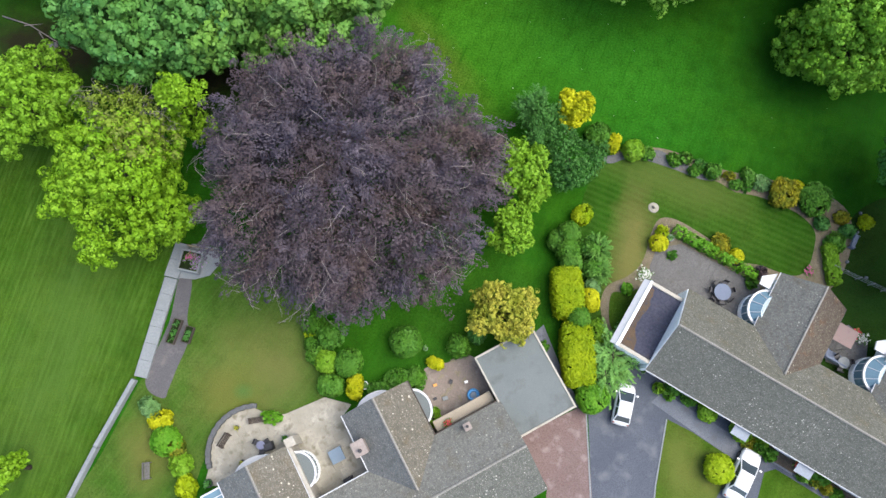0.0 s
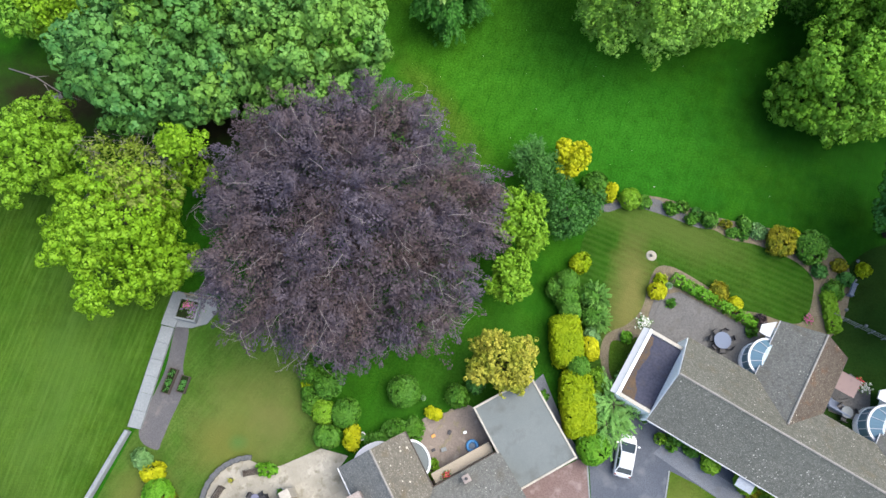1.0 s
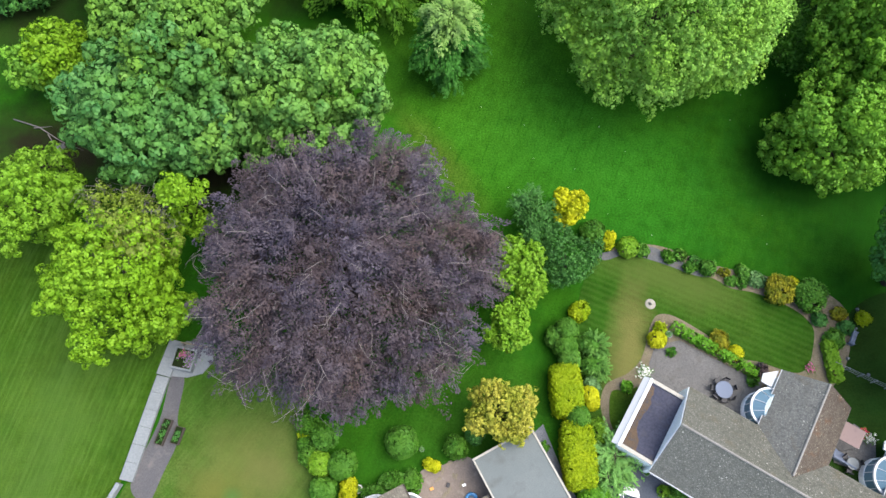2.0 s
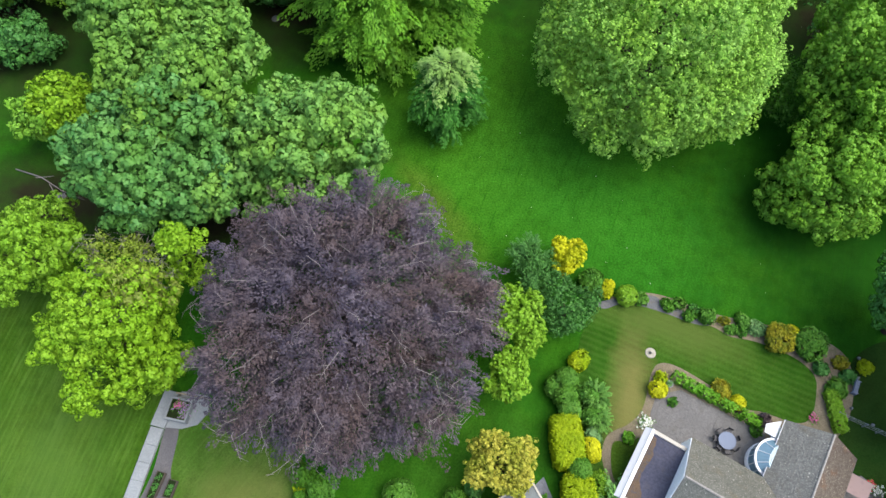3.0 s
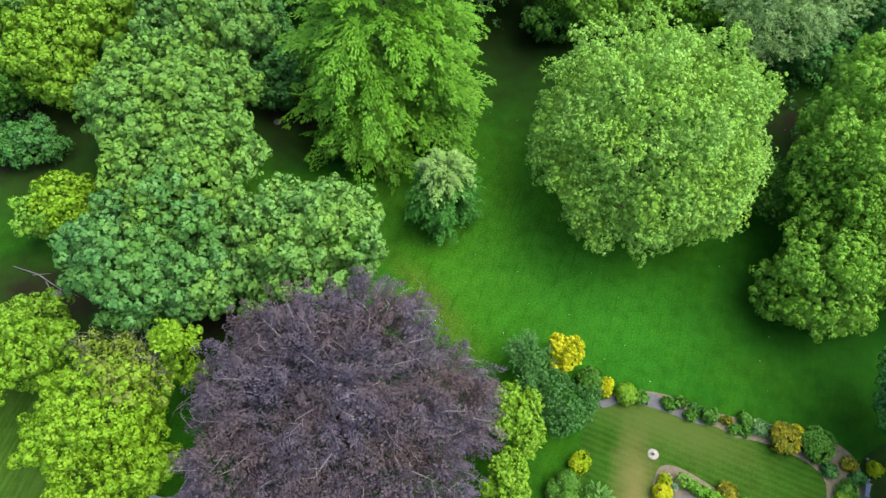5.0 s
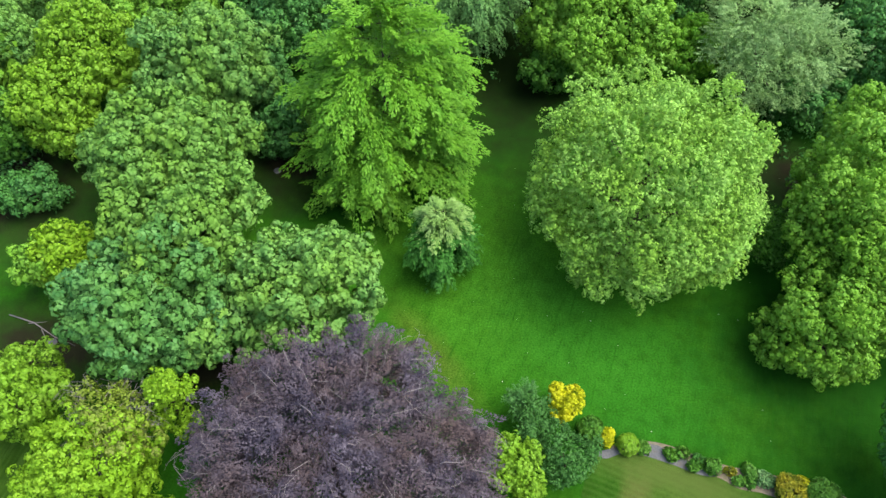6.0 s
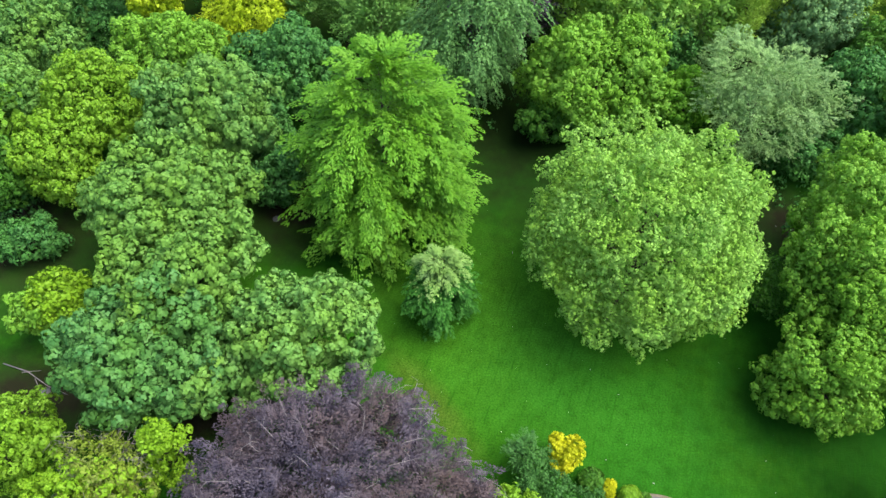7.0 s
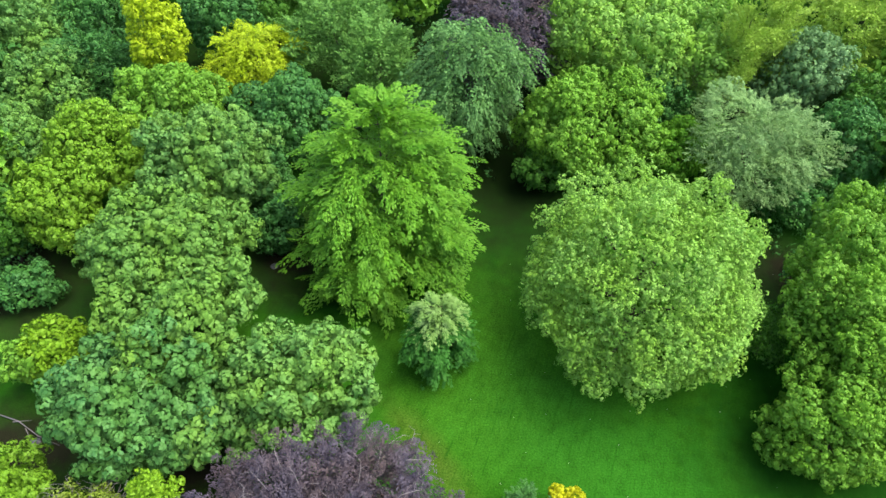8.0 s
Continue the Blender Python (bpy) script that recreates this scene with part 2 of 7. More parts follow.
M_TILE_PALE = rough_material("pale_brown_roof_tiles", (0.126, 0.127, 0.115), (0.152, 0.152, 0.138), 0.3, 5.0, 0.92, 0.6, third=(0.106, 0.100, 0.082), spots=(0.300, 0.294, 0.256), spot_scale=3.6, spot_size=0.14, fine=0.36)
M_TILE_MOSS_SUN = rough_material("mossy_sunward_roof_tiles", (0.102, 0.095, 0.077), (0.124, 0.116, 0.097), 0.35, 5.0, 0.92, 0.5, third=(0.091, 0.076, 0.052), spots=(0.341, 0.319, 0.264), spot_scale=3.2, spot_size=0.19, fine=0.36)
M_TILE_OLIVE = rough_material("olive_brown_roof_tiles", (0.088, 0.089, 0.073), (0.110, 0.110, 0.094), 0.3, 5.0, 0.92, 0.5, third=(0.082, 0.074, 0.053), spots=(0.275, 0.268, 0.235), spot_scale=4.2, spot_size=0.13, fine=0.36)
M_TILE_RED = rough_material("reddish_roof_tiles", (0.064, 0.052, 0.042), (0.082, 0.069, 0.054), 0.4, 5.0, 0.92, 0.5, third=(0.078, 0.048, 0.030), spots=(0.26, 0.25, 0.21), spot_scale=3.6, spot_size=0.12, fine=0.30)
M_CANOPY = rough_material("pale_blue_sheeting", (0.215, 0.245, 0.285), (0.180, 0.205, 0.245), 0.8, 6.0, 0.5, 0.1)
M_RIDGE = rough_material("ridge_tiles", (0.190, 0.182, 0.165), (0.240, 0.230, 0.212), 1.2, 9.0, 0.9, 0.4, each=0.4)
M_RENDER = rough_material("white_render", (0.900, 0.910, 0.920), (0.850, 0.862, 0.872), 0.5, 10.0, 0.8, 0.12, third=(0.760, 0.770, 0.765))
M_CREAM = rough_material("cream_render", (0.275, 0.237, 0.176), (0.242, 0.204, 0.154), 0.5, 10.0, 0.8, 0.15)
M_CREAM_PALE = rough_material("pale_cream_render", (0.330, 0.310, 0.265), (0.285, 0.265, 0.225), 0.5, 10.0, 0.8, 0.15, third=(0.225, 0.205, 0.165))
M_FELT = rough_material("grey_felt", (0.108, 0.123, 0.122), (0.128, 0.142, 0.140), 0.25, 22.0, 0.85, 0.04, third=(0.082, 0.088, 0.084))
M_DARKFELT = rough_material("dark_felt", (0.040, 0.042, 0.062), (0.052, 0.054, 0.074), 0.5, 5.0, 0.85, 0.15, third=(0.046, 0.044, 0.052))
M_MOSS = rough_material("brown_moss", (0.090, 0.062, 0.040), (0.058, 0.050, 0.044), 1.6, 7.0, 0.95, 0.6, third=(0.046, 0.046, 0.050))
M_PVC = plain_material("white_frame", (0.430, 0.440, 0.450), 0.5)
M_GLASS = glass_material("window_glass", (0.13, 0.22, 0.28))
M_BARK = rough_material("bark", (0.039, 0.030, 0.023), (0.054, 0.045, 0.035), 1.0, 12.0, 0.95, 0.9)
M_TWIG = rough_material("pale_bark", (0.200, 0.178, 0.172), (0.140, 0.124, 0.120), 1.0, 12.0, 0.9, 0.5)
M_PAINT = plain_material("white_car_paint", (0.520, 0.530, 0.540), 0.3, 0.0, 0.8)
M_CARGLASS = plain_material("car_glass", (0.028, 0.038, 0.048), 0.08, 0.0, 0.5)
M_RUBBER = plain_material("black_rubber", (0.009, 0.009, 0.010), 0.75)
M_RIM = plain_material("alloy_rim", (0.160, 0.160, 0.166), 0.3, 0.9)
M_LAMPRED = plain_material("tail_lamp", (0.112, 0.007, 0.007), 0.2)
M_LAMPCLEAR = plain_material("head_lamp", (0.175, 0.185, 0.191), 0.1)
M_DARKWOOD = rough_material("weathered_timber", (0.051, 0.041, 0.034), (0.070, 0.061, 0.051), 2.0, 15.0, 0.85, 0.4)
M_PALEWOOD = rough_material("pale_timber", (0.175, 0.150, 0.102), (0.150, 0.128, 0.089), 2.0, 15.0, 0.8, 0.3)
M_TEAL = plain_material("painted_blue", (0.096, 0.140, 0.185), 0.5)
M_LILAC = plain_material("lilac_cloth", (0.128, 0.134, 0.198), 0.8)
M_BLACK = plain_material("dark_furniture", (0.014, 0.014, 0.018), 0.6)
M_BLUEPLASTIC = plain_material("blue_plastic", (0.030, 0.203, 0.450), 0.35)
M_GREYTOP = plain_material("grey_table", (0.090, 0.112, 0.160), 0.75)
M_CHIMNEY = rough_material("chimney_render", (0.250, 0.215, 0.195), (0.205, 0.175, 0.160), 1.0, 8.0, 0.9, 0.3)
M_PINK = plain_material("pink_cloth", (0.166, 0.115, 0.105), 0.8)
M_SLATE = rough_material("blue_slate", (0.080, 0.085, 0.090), (0.105, 0.106, 0.104), 0.6, 8.0, 0.9, 0.5, third=(0.085, 0.074, 0.058))
M_FLOWER_PINK = plain_material("pink_petals", (0.413, 0.075, 0.210), 0.7)
M_FLOWER_WHITE = plain_material("white_petals", (0.585, 0.585, 0.540), 0.7)
M_FLOWER_PURPLE = plain_material("purple_petals", (0.240, 0.135, 0.285), 0.7)
M_FLOWER_RED = plain_material("red_petals", (0.413, 0.022, 0.045), 0.7)
LEAVES = {
    "yew": leaf_material("yew_needles", (0.030, 0.100, 0.020), (0.061, 0.165, 0.038), (0.042, 0.125, 0.022), 0.5, 0.2, 0.5),
    "poplar": leaf_material("poplar_leaves", (0.205, 0.350, 0.036), (0.290, 0.440, 0.064), (0.240, 0.385, 0.040), 0.5, 0.32, 0.3),
    "copper": leaf_material("copper_beech_leaves", (0.021, 0.018, 0.031), (0.089, 0.076, 0.094), (0.062, 0.044, 0.042), 0.45, 0.1, 0.22),
    "sycamore": leaf_material("sycamore_leaves", (0.048, 0.152, 0.030), (0.148, 0.300, 0.066), (0.132, 0.272, 0.038), 0.45, 0.3, 0.22),
    "bluegreen": leaf_material("blue_green_leaves", (0.031, 0.124, 0.031), (0.104, 0.240, 0.064), (0.076, 0.196, 0.032), 0.45, 0.28, 0.2),
    "ash": leaf_material("ash_leaves", (0.116, 0.250, 0.011), (0.200, 0.352, 0.023), (0.154, 0.302, 0.013), 0.45, 0.35, 0.2),
    "ashold": leaf_material("fading_ash_leaves", (0.134, 0.198, 0.023), (0.184, 0.275, 0.027), (0.139, 0.176, 0.041), 0.5, 0.3, 0.3),
    "lightgreen": leaf_material("light_green_leaves", (0.100, 0.252, 0.022), (0.172, 0.345, 0.042), (0.130, 0.292, 0.022), 0.45, 0.34, 0.25),
    "lime": leaf_material("lime_leaves", (0.108, 0.240, 0.014), (0.178, 0.325, 0.030), (0.136, 0.280, 0.016), 0.45, 0.32, 0.4),
    "yellow": leaf_material("yellow_leaves", (0.340, 0.360, 0.008), (0.460, 0.460, 0.014), (0.300, 0.340, 0.008), 0.5, 0.3, 0.6),
    "yellowgreen": leaf_material("yellow_green_leaves", (0.209, 0.290, 0.006), (0.307, 0.385, 0.010), (0.181, 0.280, 0.006), 0.5, 0.3, 0.4),
    "elm": leaf_material("golden_elm_leaves", (0.225, 0.335, 0.008), (0.350, 0.450, 0.020), (0.270, 0.385, 0.010), 0.5, 0.34, 0.4),
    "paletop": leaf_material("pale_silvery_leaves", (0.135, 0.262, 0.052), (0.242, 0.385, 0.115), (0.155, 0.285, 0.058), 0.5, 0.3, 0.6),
    "willow": leaf_material("willow_leaves", (0.145, 0.275, 0.082), (0.240, 0.385, 0.140), (0.180, 0.318, 0.090), 0.5, 0.3, 0.3),
    "oldgold": leaf_material("old_gold_leaves", (0.250, 0.250, 0.028), (0.415, 0.390, 0.062), (0.200, 0.240, 0.024), 0.5, 0.3, 0.6),
    "gold": leaf_material("gold_and_green_leaves", (0.150, 0.145, 0.010), (0.330, 0.300, 0.022), (0.060, 0.105, 0.010), 0.5, 0.25, 0.8),
    "cypress": leaf_material("cypress_sprays", (0.068, 0.185, 0.032), (0.140, 0.285, 0.058), (0.096, 0.230, 0.036), 0.5, 0.25, 0.3),
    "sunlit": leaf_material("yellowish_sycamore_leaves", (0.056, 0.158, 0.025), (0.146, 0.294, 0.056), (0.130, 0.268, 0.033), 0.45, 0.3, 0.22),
    "maple": leaf_material("maple_leaves", (0.118, 0.280, 0.030), (0.240, 0.420, 0.082), (0.186, 0.358, 0.036), 0.45, 0.3, 0.2),
    "green": leaf_material("mid_green_leaves", (0.038, 0.130, 0.015), (0.084, 0.204, 0.028), (0.058, 0.165, 0.015), 0.45, 0.28, 0.25),
    "dark": leaf_material("dark_green_leaves", (0.035, 0.128, 0.028), (0.072, 0.200, 0.045), (0.050, 0.158, 0.025), 0.45, 0.22, 0.3),
    "larch": leaf_material("feathery_green_needles", (0.060, 0.196, 0.012), (0.132, 0.298, 0.026), (0.096, 0.250, 0.014), 0.5, 0.28, 0.3),
    "silver": leaf_material("silver_green_leaves", (0.085, 0.185, 0.060), (0.150, 0.275, 0.100), (0.104, 0.214, 0.064), 0.5, 0.26, 0.3),
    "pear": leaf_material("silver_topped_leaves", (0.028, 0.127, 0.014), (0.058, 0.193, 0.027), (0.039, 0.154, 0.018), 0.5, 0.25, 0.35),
    "juniper": leaf_material("juniper_needles", (0.100, 0.255, 0.055), (0.215, 0.395, 0.110), (0.140, 0.310, 0.062), 0.5, 0.24, 0.6),
    "spruce": leaf_material("spruce_needles", (0.055, 0.152, 0.035), (0.125, 0.262, 0.075), (0.080, 0.192, 0.040), 0.5, 0.2, 0.3),
    "clipped": leaf_material("clipped_green_leaves", (0.040, 0.132, 0.013), (0.088, 0.200, 0.027), (0.058, 0.160, 0.014), 0.5, 0.2, 0.6),
}


# ---- building blocks ----
def part(name, bm, material, parent=None, label="", smooth=False):
    me = bpy.data.meshes.new(name)
    bmesh.ops.recalc_face_normals(bm, faces=bm.faces)
    bm.to_mesh(me)
    bm.free()
    me.materials.append(material)
    if smooth:
        me.polygons.foreach_set("use_smooth", [True] * len(me.polygons))
    ob = new(name, me)
    if parent:
        ob.parent = parent
    if label:
        ob["label"] = label
    return ob


def share(name, me, parent, m):
    ob = new(name, me)
    ob.parent = parent
    ob.matrix_basis = m
    return ob


def thing(name, x, y, z=0.0, turn=0.0, label="", category="", group="", kind=""):
    ob = new(name)
    ob.empty_display_size = 0.3
    ob.matrix_basis = pose(x, y, z, 0, 0, turn)
    return tagged(ob, label, category, group, kind)


def box(bm, x0, x1, y0, y1, z0, z1, bevel=0.0):
    m = Matrix.Translation(((x0 + x1) / 2, (y0 + y1) / 2, (z0 + z1) / 2)) @ Matrix.Diagonal((x1 - x0, y1 - y0, z1 - z0, 1))
    made = bmesh.ops.create_cube(bm, size=1.0, matrix=m)["verts"]
    if bevel:
        es = list({e for v in made for e in v.link_edges})
        bmesh.ops.bevel(bm, geom=es, offset=bevel, segments=1, affect="EDGES", clamp_overlap=True)
    return bm


def boxed(*a):
    return box(bmesh.new(), *a)


def cyl(bm, x, y, z0, z1, r0, r1=None, n=16):
    r1 = r0 if r1 is None else r1
    m = Matrix.Translation((x, y, (z0 + z1) / 2))
    bmesh.ops.create_cone(bm, cap_ends=True, segments=n, radius1=r0, radius2=r1, depth=z1 - z0, matrix=m)
    return bm


def slab(bm, pts, thick):
    """A flat plate under the polygon pts (3D), thick metres deep along its own normal."""
    vs = [bm.verts.new(p) for p in pts]
    f = bm.faces.new(vs)
    f.normal_update()
    n = f.normal if f.normal.z >= 0 else -f.normal
    low = [bm.verts.new(v.co - n * thick) for v in vs]
    bm.faces.new(low[::-1])
    for i in range(len(vs)):
        j = (i + 1) % len(vs)
        bm.faces.new((vs[i], low[i], low[j], vs[j]))
    return bm


def smooth_outline(pts, cuts=5):
    """A closed, rounded outline through the corners pts."""
    out, n = [], len(pts)
    for i in range(n):
        p0, p1, p2, p3 = (Vector(pts[(i + k) % n]) for k in (-1, 0, 1, 2))
        for s in range(cuts):
            t = s / cuts
            out.append(0.5 * ((2 * p1) + (p2 - p0) * t + (2 * p0 - 5 * p1 + 4 * p2 - p3) * t * t + (3 * p1 - p0 - 3 * p2 + p3) * t ** 3))
    return [(p.x, p.y) for p in out]


def patch(name, pts, z, material, label="", kind="structure", rounded=True, depth=0.1, category=""):
    """A flat piece of ground."""
    bm = bmesh.new()
    outline = smooth_outline(pts) if rounded else pts
    slab(bm, [(x, y, z) for x, y in outline], depth)
    bmesh.ops.triangulate(bm, faces=[f for f in bm.faces if len(f.verts) > 4])
    return tagged(part(name, bm, material), label, category or name, "", kind)


def inside(x, y, poly):
    hit = False
    for i in range(len(poly)):
        (x0, y0), (x1, y1) = poly[i - 1], poly[i]
        if (y0 > y) != (y1 > y) and x < (x1 - x0) * (y - y0) / (y1 - y0) + x0:
            hit = not hit
    return hit


def tube(bm, pts, radii, n=7):
    """A tapered round stem along the points."""
    rings = []
    for i, p in enumerate(pts):
        a = Vector(pts[max(0, i - 1)])
        b = Vector(pts[min(len(pts) - 1, i + 1)])
        d = (b - a).normalized()
        u = d.orthogonal().normalized()
        v = d.cross(u)
        rings.append([bm.verts.new(Vector(p) + (u * math.cos(k * math.tau / n) + v * math.sin(k * math.tau / n)) * radii[i]) for k in range(n)])
    for r0, r1 in zip(rings, rings[1:]):
        for k in range(n):
            bm.faces.new((r0[k], r0[(k + 1) % n], r1[(k + 1) % n], r1[k]))
    bm.faces.new(rings[-1])
    bm.faces.new(rings[0][::-1])
    return bm


# ---- leaves ----
def unit(a):
    return a / np.maximum(np.linalg.norm(a, axis=1, keepdims=True), 1e-9)


def leaf_mesh(name, base, d, up, length, width):
    """One mesh of small folded leaves: where each begins, the way it points, its upper side, its size."""
    d = unit(d)
    s = unit(np.cross(d, up))
    n = unit(np.cross(s, d))
    L, W = length[:, None], width[:, None]
    mid = base + d * L * 0.45
    v = np.stack([base, mid + s * W * 0.5 + n * W * 0.14, base + d * L - n * W * 0.12, mid - s * W * 0.5 + n * W * 0.14], 1).reshape(-1, 3).astype(np.float32)
    k = len(base)
    me = bpy.data.meshes.new(name)
    me.vertices.add(4 * k)
    me.vertices.foreach_set("co", v.ravel())
    me.loops.add(4 * k)
    me.loops.foreach_set("vertex_index", np.arange(4 * k, dtype=np.int32))
    me.polygons.add(k)
    me.polygons.foreach_set("loop_start", np.arange(0, 4 * k, 4, dtype=np.int32))
    me.update(calc_edges=True)
    return me


def tufts(rng, p, n, k, leaf, spread, rise=0.5, slim=0.55):
    """k leaves bursting from each point p with outward side n."""
    m = len(p)
    P, N = np.repeat(p, k, 0), np.repeat(n, k, 0)
    r = rng.normal(size=(m * k, 3))
    t = unit(r - N * (r * N).sum(1, keepdims=True))
    d = unit(t + N * rng.uniform(-0.15, rise * 1.6, (m * k, 1)))
    base = P + d * (spread * rng.uniform(0.05, 1.0, (m * k, 1))) - N * spread * 0.25
    up = unit(N + 0.55 * rng.normal(size=(m * k, 3)))
    L = leaf * rng.uniform(0.65, 1.25, m * k)
    return base, d, up, L, L * slim * rng.uniform(0.8, 1.2, m * k)


def puffs(rng, p, n, k, leaf, spread, slim=0.6):
    """Rounded heads of k leaves, laid over the outside of each head like scales."""
    m = len(p)
    P, N = np.repeat(p, k, 0), np.repeat(n, k, 0)
    size = np.repeat(rng.uniform(0.6, 1.3, (m, 1)), k, 0)
    out = unit(N * 0.75 + unit(rng.normal(size=(m * k, 3))))
    r = rng.normal(size=(m * k, 3))
    t = unit(r - out * (r * out).sum(1, keepdims=True))
    d = unit(t + out * rng.uniform(-0.3, 0.3, (m * k, 1)) - np.array([[0, 0, 0.2]]))
    base = P + out * spread * size * rng.uniform(0.78, 1.0, (m * k, 1)) - d * leaf * 0.5
    L = leaf * rng.uniform(0.7, 1.25, m * k)
    return base, d, unit(out + 0.08 * rng.normal(size=(m * k, 3))), L, L * slim * rng.uniform(0.8, 1.2, m * k)


def sprays(rng, p, d, k, length, leaf, droop=0.3, slim=0.4, wide=0.45, arch=0.35):
    """Leafy plumes from p along d: each a long arched fan of k leaves, widest before its middle and hanging at the tip."""
    m = len(p)
    D0 = unit(d)
    U0 = np.tile([[0.0, 0.0, 1.0]], (m, 1)) + 0.3 * rng.normal(size=(m, 3))
    D, U = np.repeat(D0, k, 0), np.repeat(U0, k, 0)
    S = unit(np.cross(D, U))
    N = unit(np.cross(S, D))
    t = rng.uniform(0.0, 1.0, (m * k, 1)) ** 0.8
    side = rng.uniform(-1, 1, (m * k, 1))
    ln = np.repeat(length * rng.uniform(0.65, 1.35, (m, 1)), k, 0)
    half = wide * ln * (0.25 + 0.75 * np.sin(np.pi * np.clip(0.12 + 0.88 * t, 0, 1)))
    base = np.repeat(p, k, 0) + D * t * ln + S * side * half - N * half * arch * side ** 2 + N * 0.04 * rng.normal(size=(m * k, 1))
    base[:, 2:] -= droop * ln * t * t
    way = unit(D + S * side * 0.8 + 0.2 * rng.normal(size=(m * k, 3)) - np.array([[0, 0, 1.0]]) * droop * t)
    up = unit(N + S * side * arch + 0.22 * rng.normal(size=(m * k, 3)))
    L = leaf * rng.uniform(0.7, 1.3, m * k)
    return base - way * L[:, None] * 0.4, way, up, L, L * slim


def together(*sets):
    return [np.concatenate(x) for x in zip(*sets)]


def ball_points(n):
    i = np.arange(n) + 0.5
    z = 1 - 2 * i / n
    a = np.pi * (1 + 5 ** 0.5) * i
    return np.stack([np.cos(a) * np.sqrt(1 - z * z), np.sin(a) * np.sqrt(1 - z * z), z], 1)


def lobes_of(rng, r, rz, zc, count, low, zmin, wild, heads=None, core_size=0.86):
    """The masses of a crown about its middle: a few great heads, and the smaller lobes that break up each head."""
    heads = heads or int(min(26, max(6, count / 5)))
    q = ball_points(int(heads * 2 / (1 - low)))
    q = q[q[:, 2] > low]
    q = unit(q + (0.06 + 2 * wild) * rng.normal(size=q.shape))
    least = min(r, 1.3 * rz)
    big = rng.uniform(0.30, 0.50, len(q)) * (10 / heads) ** 0.35 * least
    reach = rng.uniform(1.03 - wild, 1.03 + wild, len(q))[:, None]
    c1 = q * (np.array([[r, r, rz]]) * reach - big[:, None])
    c1[:, 2] += zc
    c1[:, 2] = np.maximum(c1[:, 2], zmin + big * 0.6)
    c2, small = [], []
    for i in range(len(q)):
        d = ball_points(int(count / heads * 3.4))
        d = unit(d + 0.3 * rng.normal(size=d.shape))
        d = d[(d @ q[i]) > -0.25]
        w = big[i] * rng.uniform(0.26, 0.52, len(d))
        at = c1[i] + d * (big[i] * rng.uniform(0.70, 1.0, (len(d), 1)))
        free = at[:, 2] > zmin + w * 0.5
        for k in range(len(q)):
            if k != i:
                free &= ((at - c1[k]) ** 2).sum(1) > (0.85 * big[k]) ** 2
        c2.append(at[free])
        small.append(w[free])
    c = np.vstack(c2 + [c1, [[0, 0, zc]]])
    rad = np.concatenate(small + [big * 0.80])
    core = np.concatenate([np.repeat(rad[:, None], 3, 1), [[r * (core_size - 2.4 * wild), r * (core_size - 2.4 * wild), rz * (core_size - 2.4 * wild)]]])
    core[:, 2] *= 0.92
    return c, core


def crown_points(rng, c, rad, per_m2, zmin, inset=1.0):
    """Points spread over the outside of the masses, with their outward sides."""
    ps, ns = [], []
    for i in range(len(c)):
        area = 4 * np.pi * (rad[i, 0] * rad[i, 2])
        k = max(6, int(area * per_m2))
        q = unit(rng.normal(size=(k, 3)))
        p = c[i] + q * rad[i] * inset * rng.uniform(0.9, 1.05, (k, 1))
        keep = p[:, 2] > zmin
        for j in range(len(c)):
            if j != i:
                keep &= (((p - c[j]) / rad[j]) ** 2).sum(1) > 0.86
        mid = np.array([0, 0, c[-1, 2] - rad[-1, 2] * 0.6])
        n = unit(0.6 * q + 0.4 * unit(p - mid) + np.array([[0, 0, 0.35]]))
        keep &= (q * unit(p - mid)).sum(1) > -0.35
        ps.append(p[keep])
        ns.append(n[keep])
    return np.vstack(ps), np.vstack(ns)


def spaced(p, n, cell):
    """One point to each cube of that size."""
    keep = np.unique(np.floor(p / cell).astype(int), axis=0, return_index=True)[1]
    return p[keep], n[keep]


def stems(rng, tree, c, rad, height, girth, limbs, bark):
    """The trunk, and the limbs as parts of their own."""
    bend = rng.normal(size=2) * 0.25
    top = height * 0.62
    pts = [(bend[0] * s * s, bend[1] * s * s, top * s - 0.1 * (s == 0)) for s in (0, 0.12, 0.35, 0.7, 1.0)]
    part("trunk", tube(bmesh.new(), pts, [girth * 1.5, girth, girth * 0.85, girth * 0.6, girth * 0.25], 9), bark, tree, smooth=True)
    order = rng.permutation(len(c) - 1)[:limbs]
    for i in order:
        e = Vector(c[i])
        e = Vector((e.x * 0.78, e.y * 0.78, e.z * 0.86))
        s = Vector((0, 0, max(0.6, min(top * 0.9, e.z * 0.55))))
        m1 = s.lerp(e, 0.35) + Vector((0, 0, 0.25 + 0.1 * rad[i, 0]))
        m2 = s.lerp(e, 0.7) + Vector((0, 0, 0.2))
        part("limb", tube(bmesh.new(), [s, m1, m2, e], [girth * 0.5, girth * 0.38, girth * 0.24, girth * 0.07], 6), bark, tree, smooth=True)


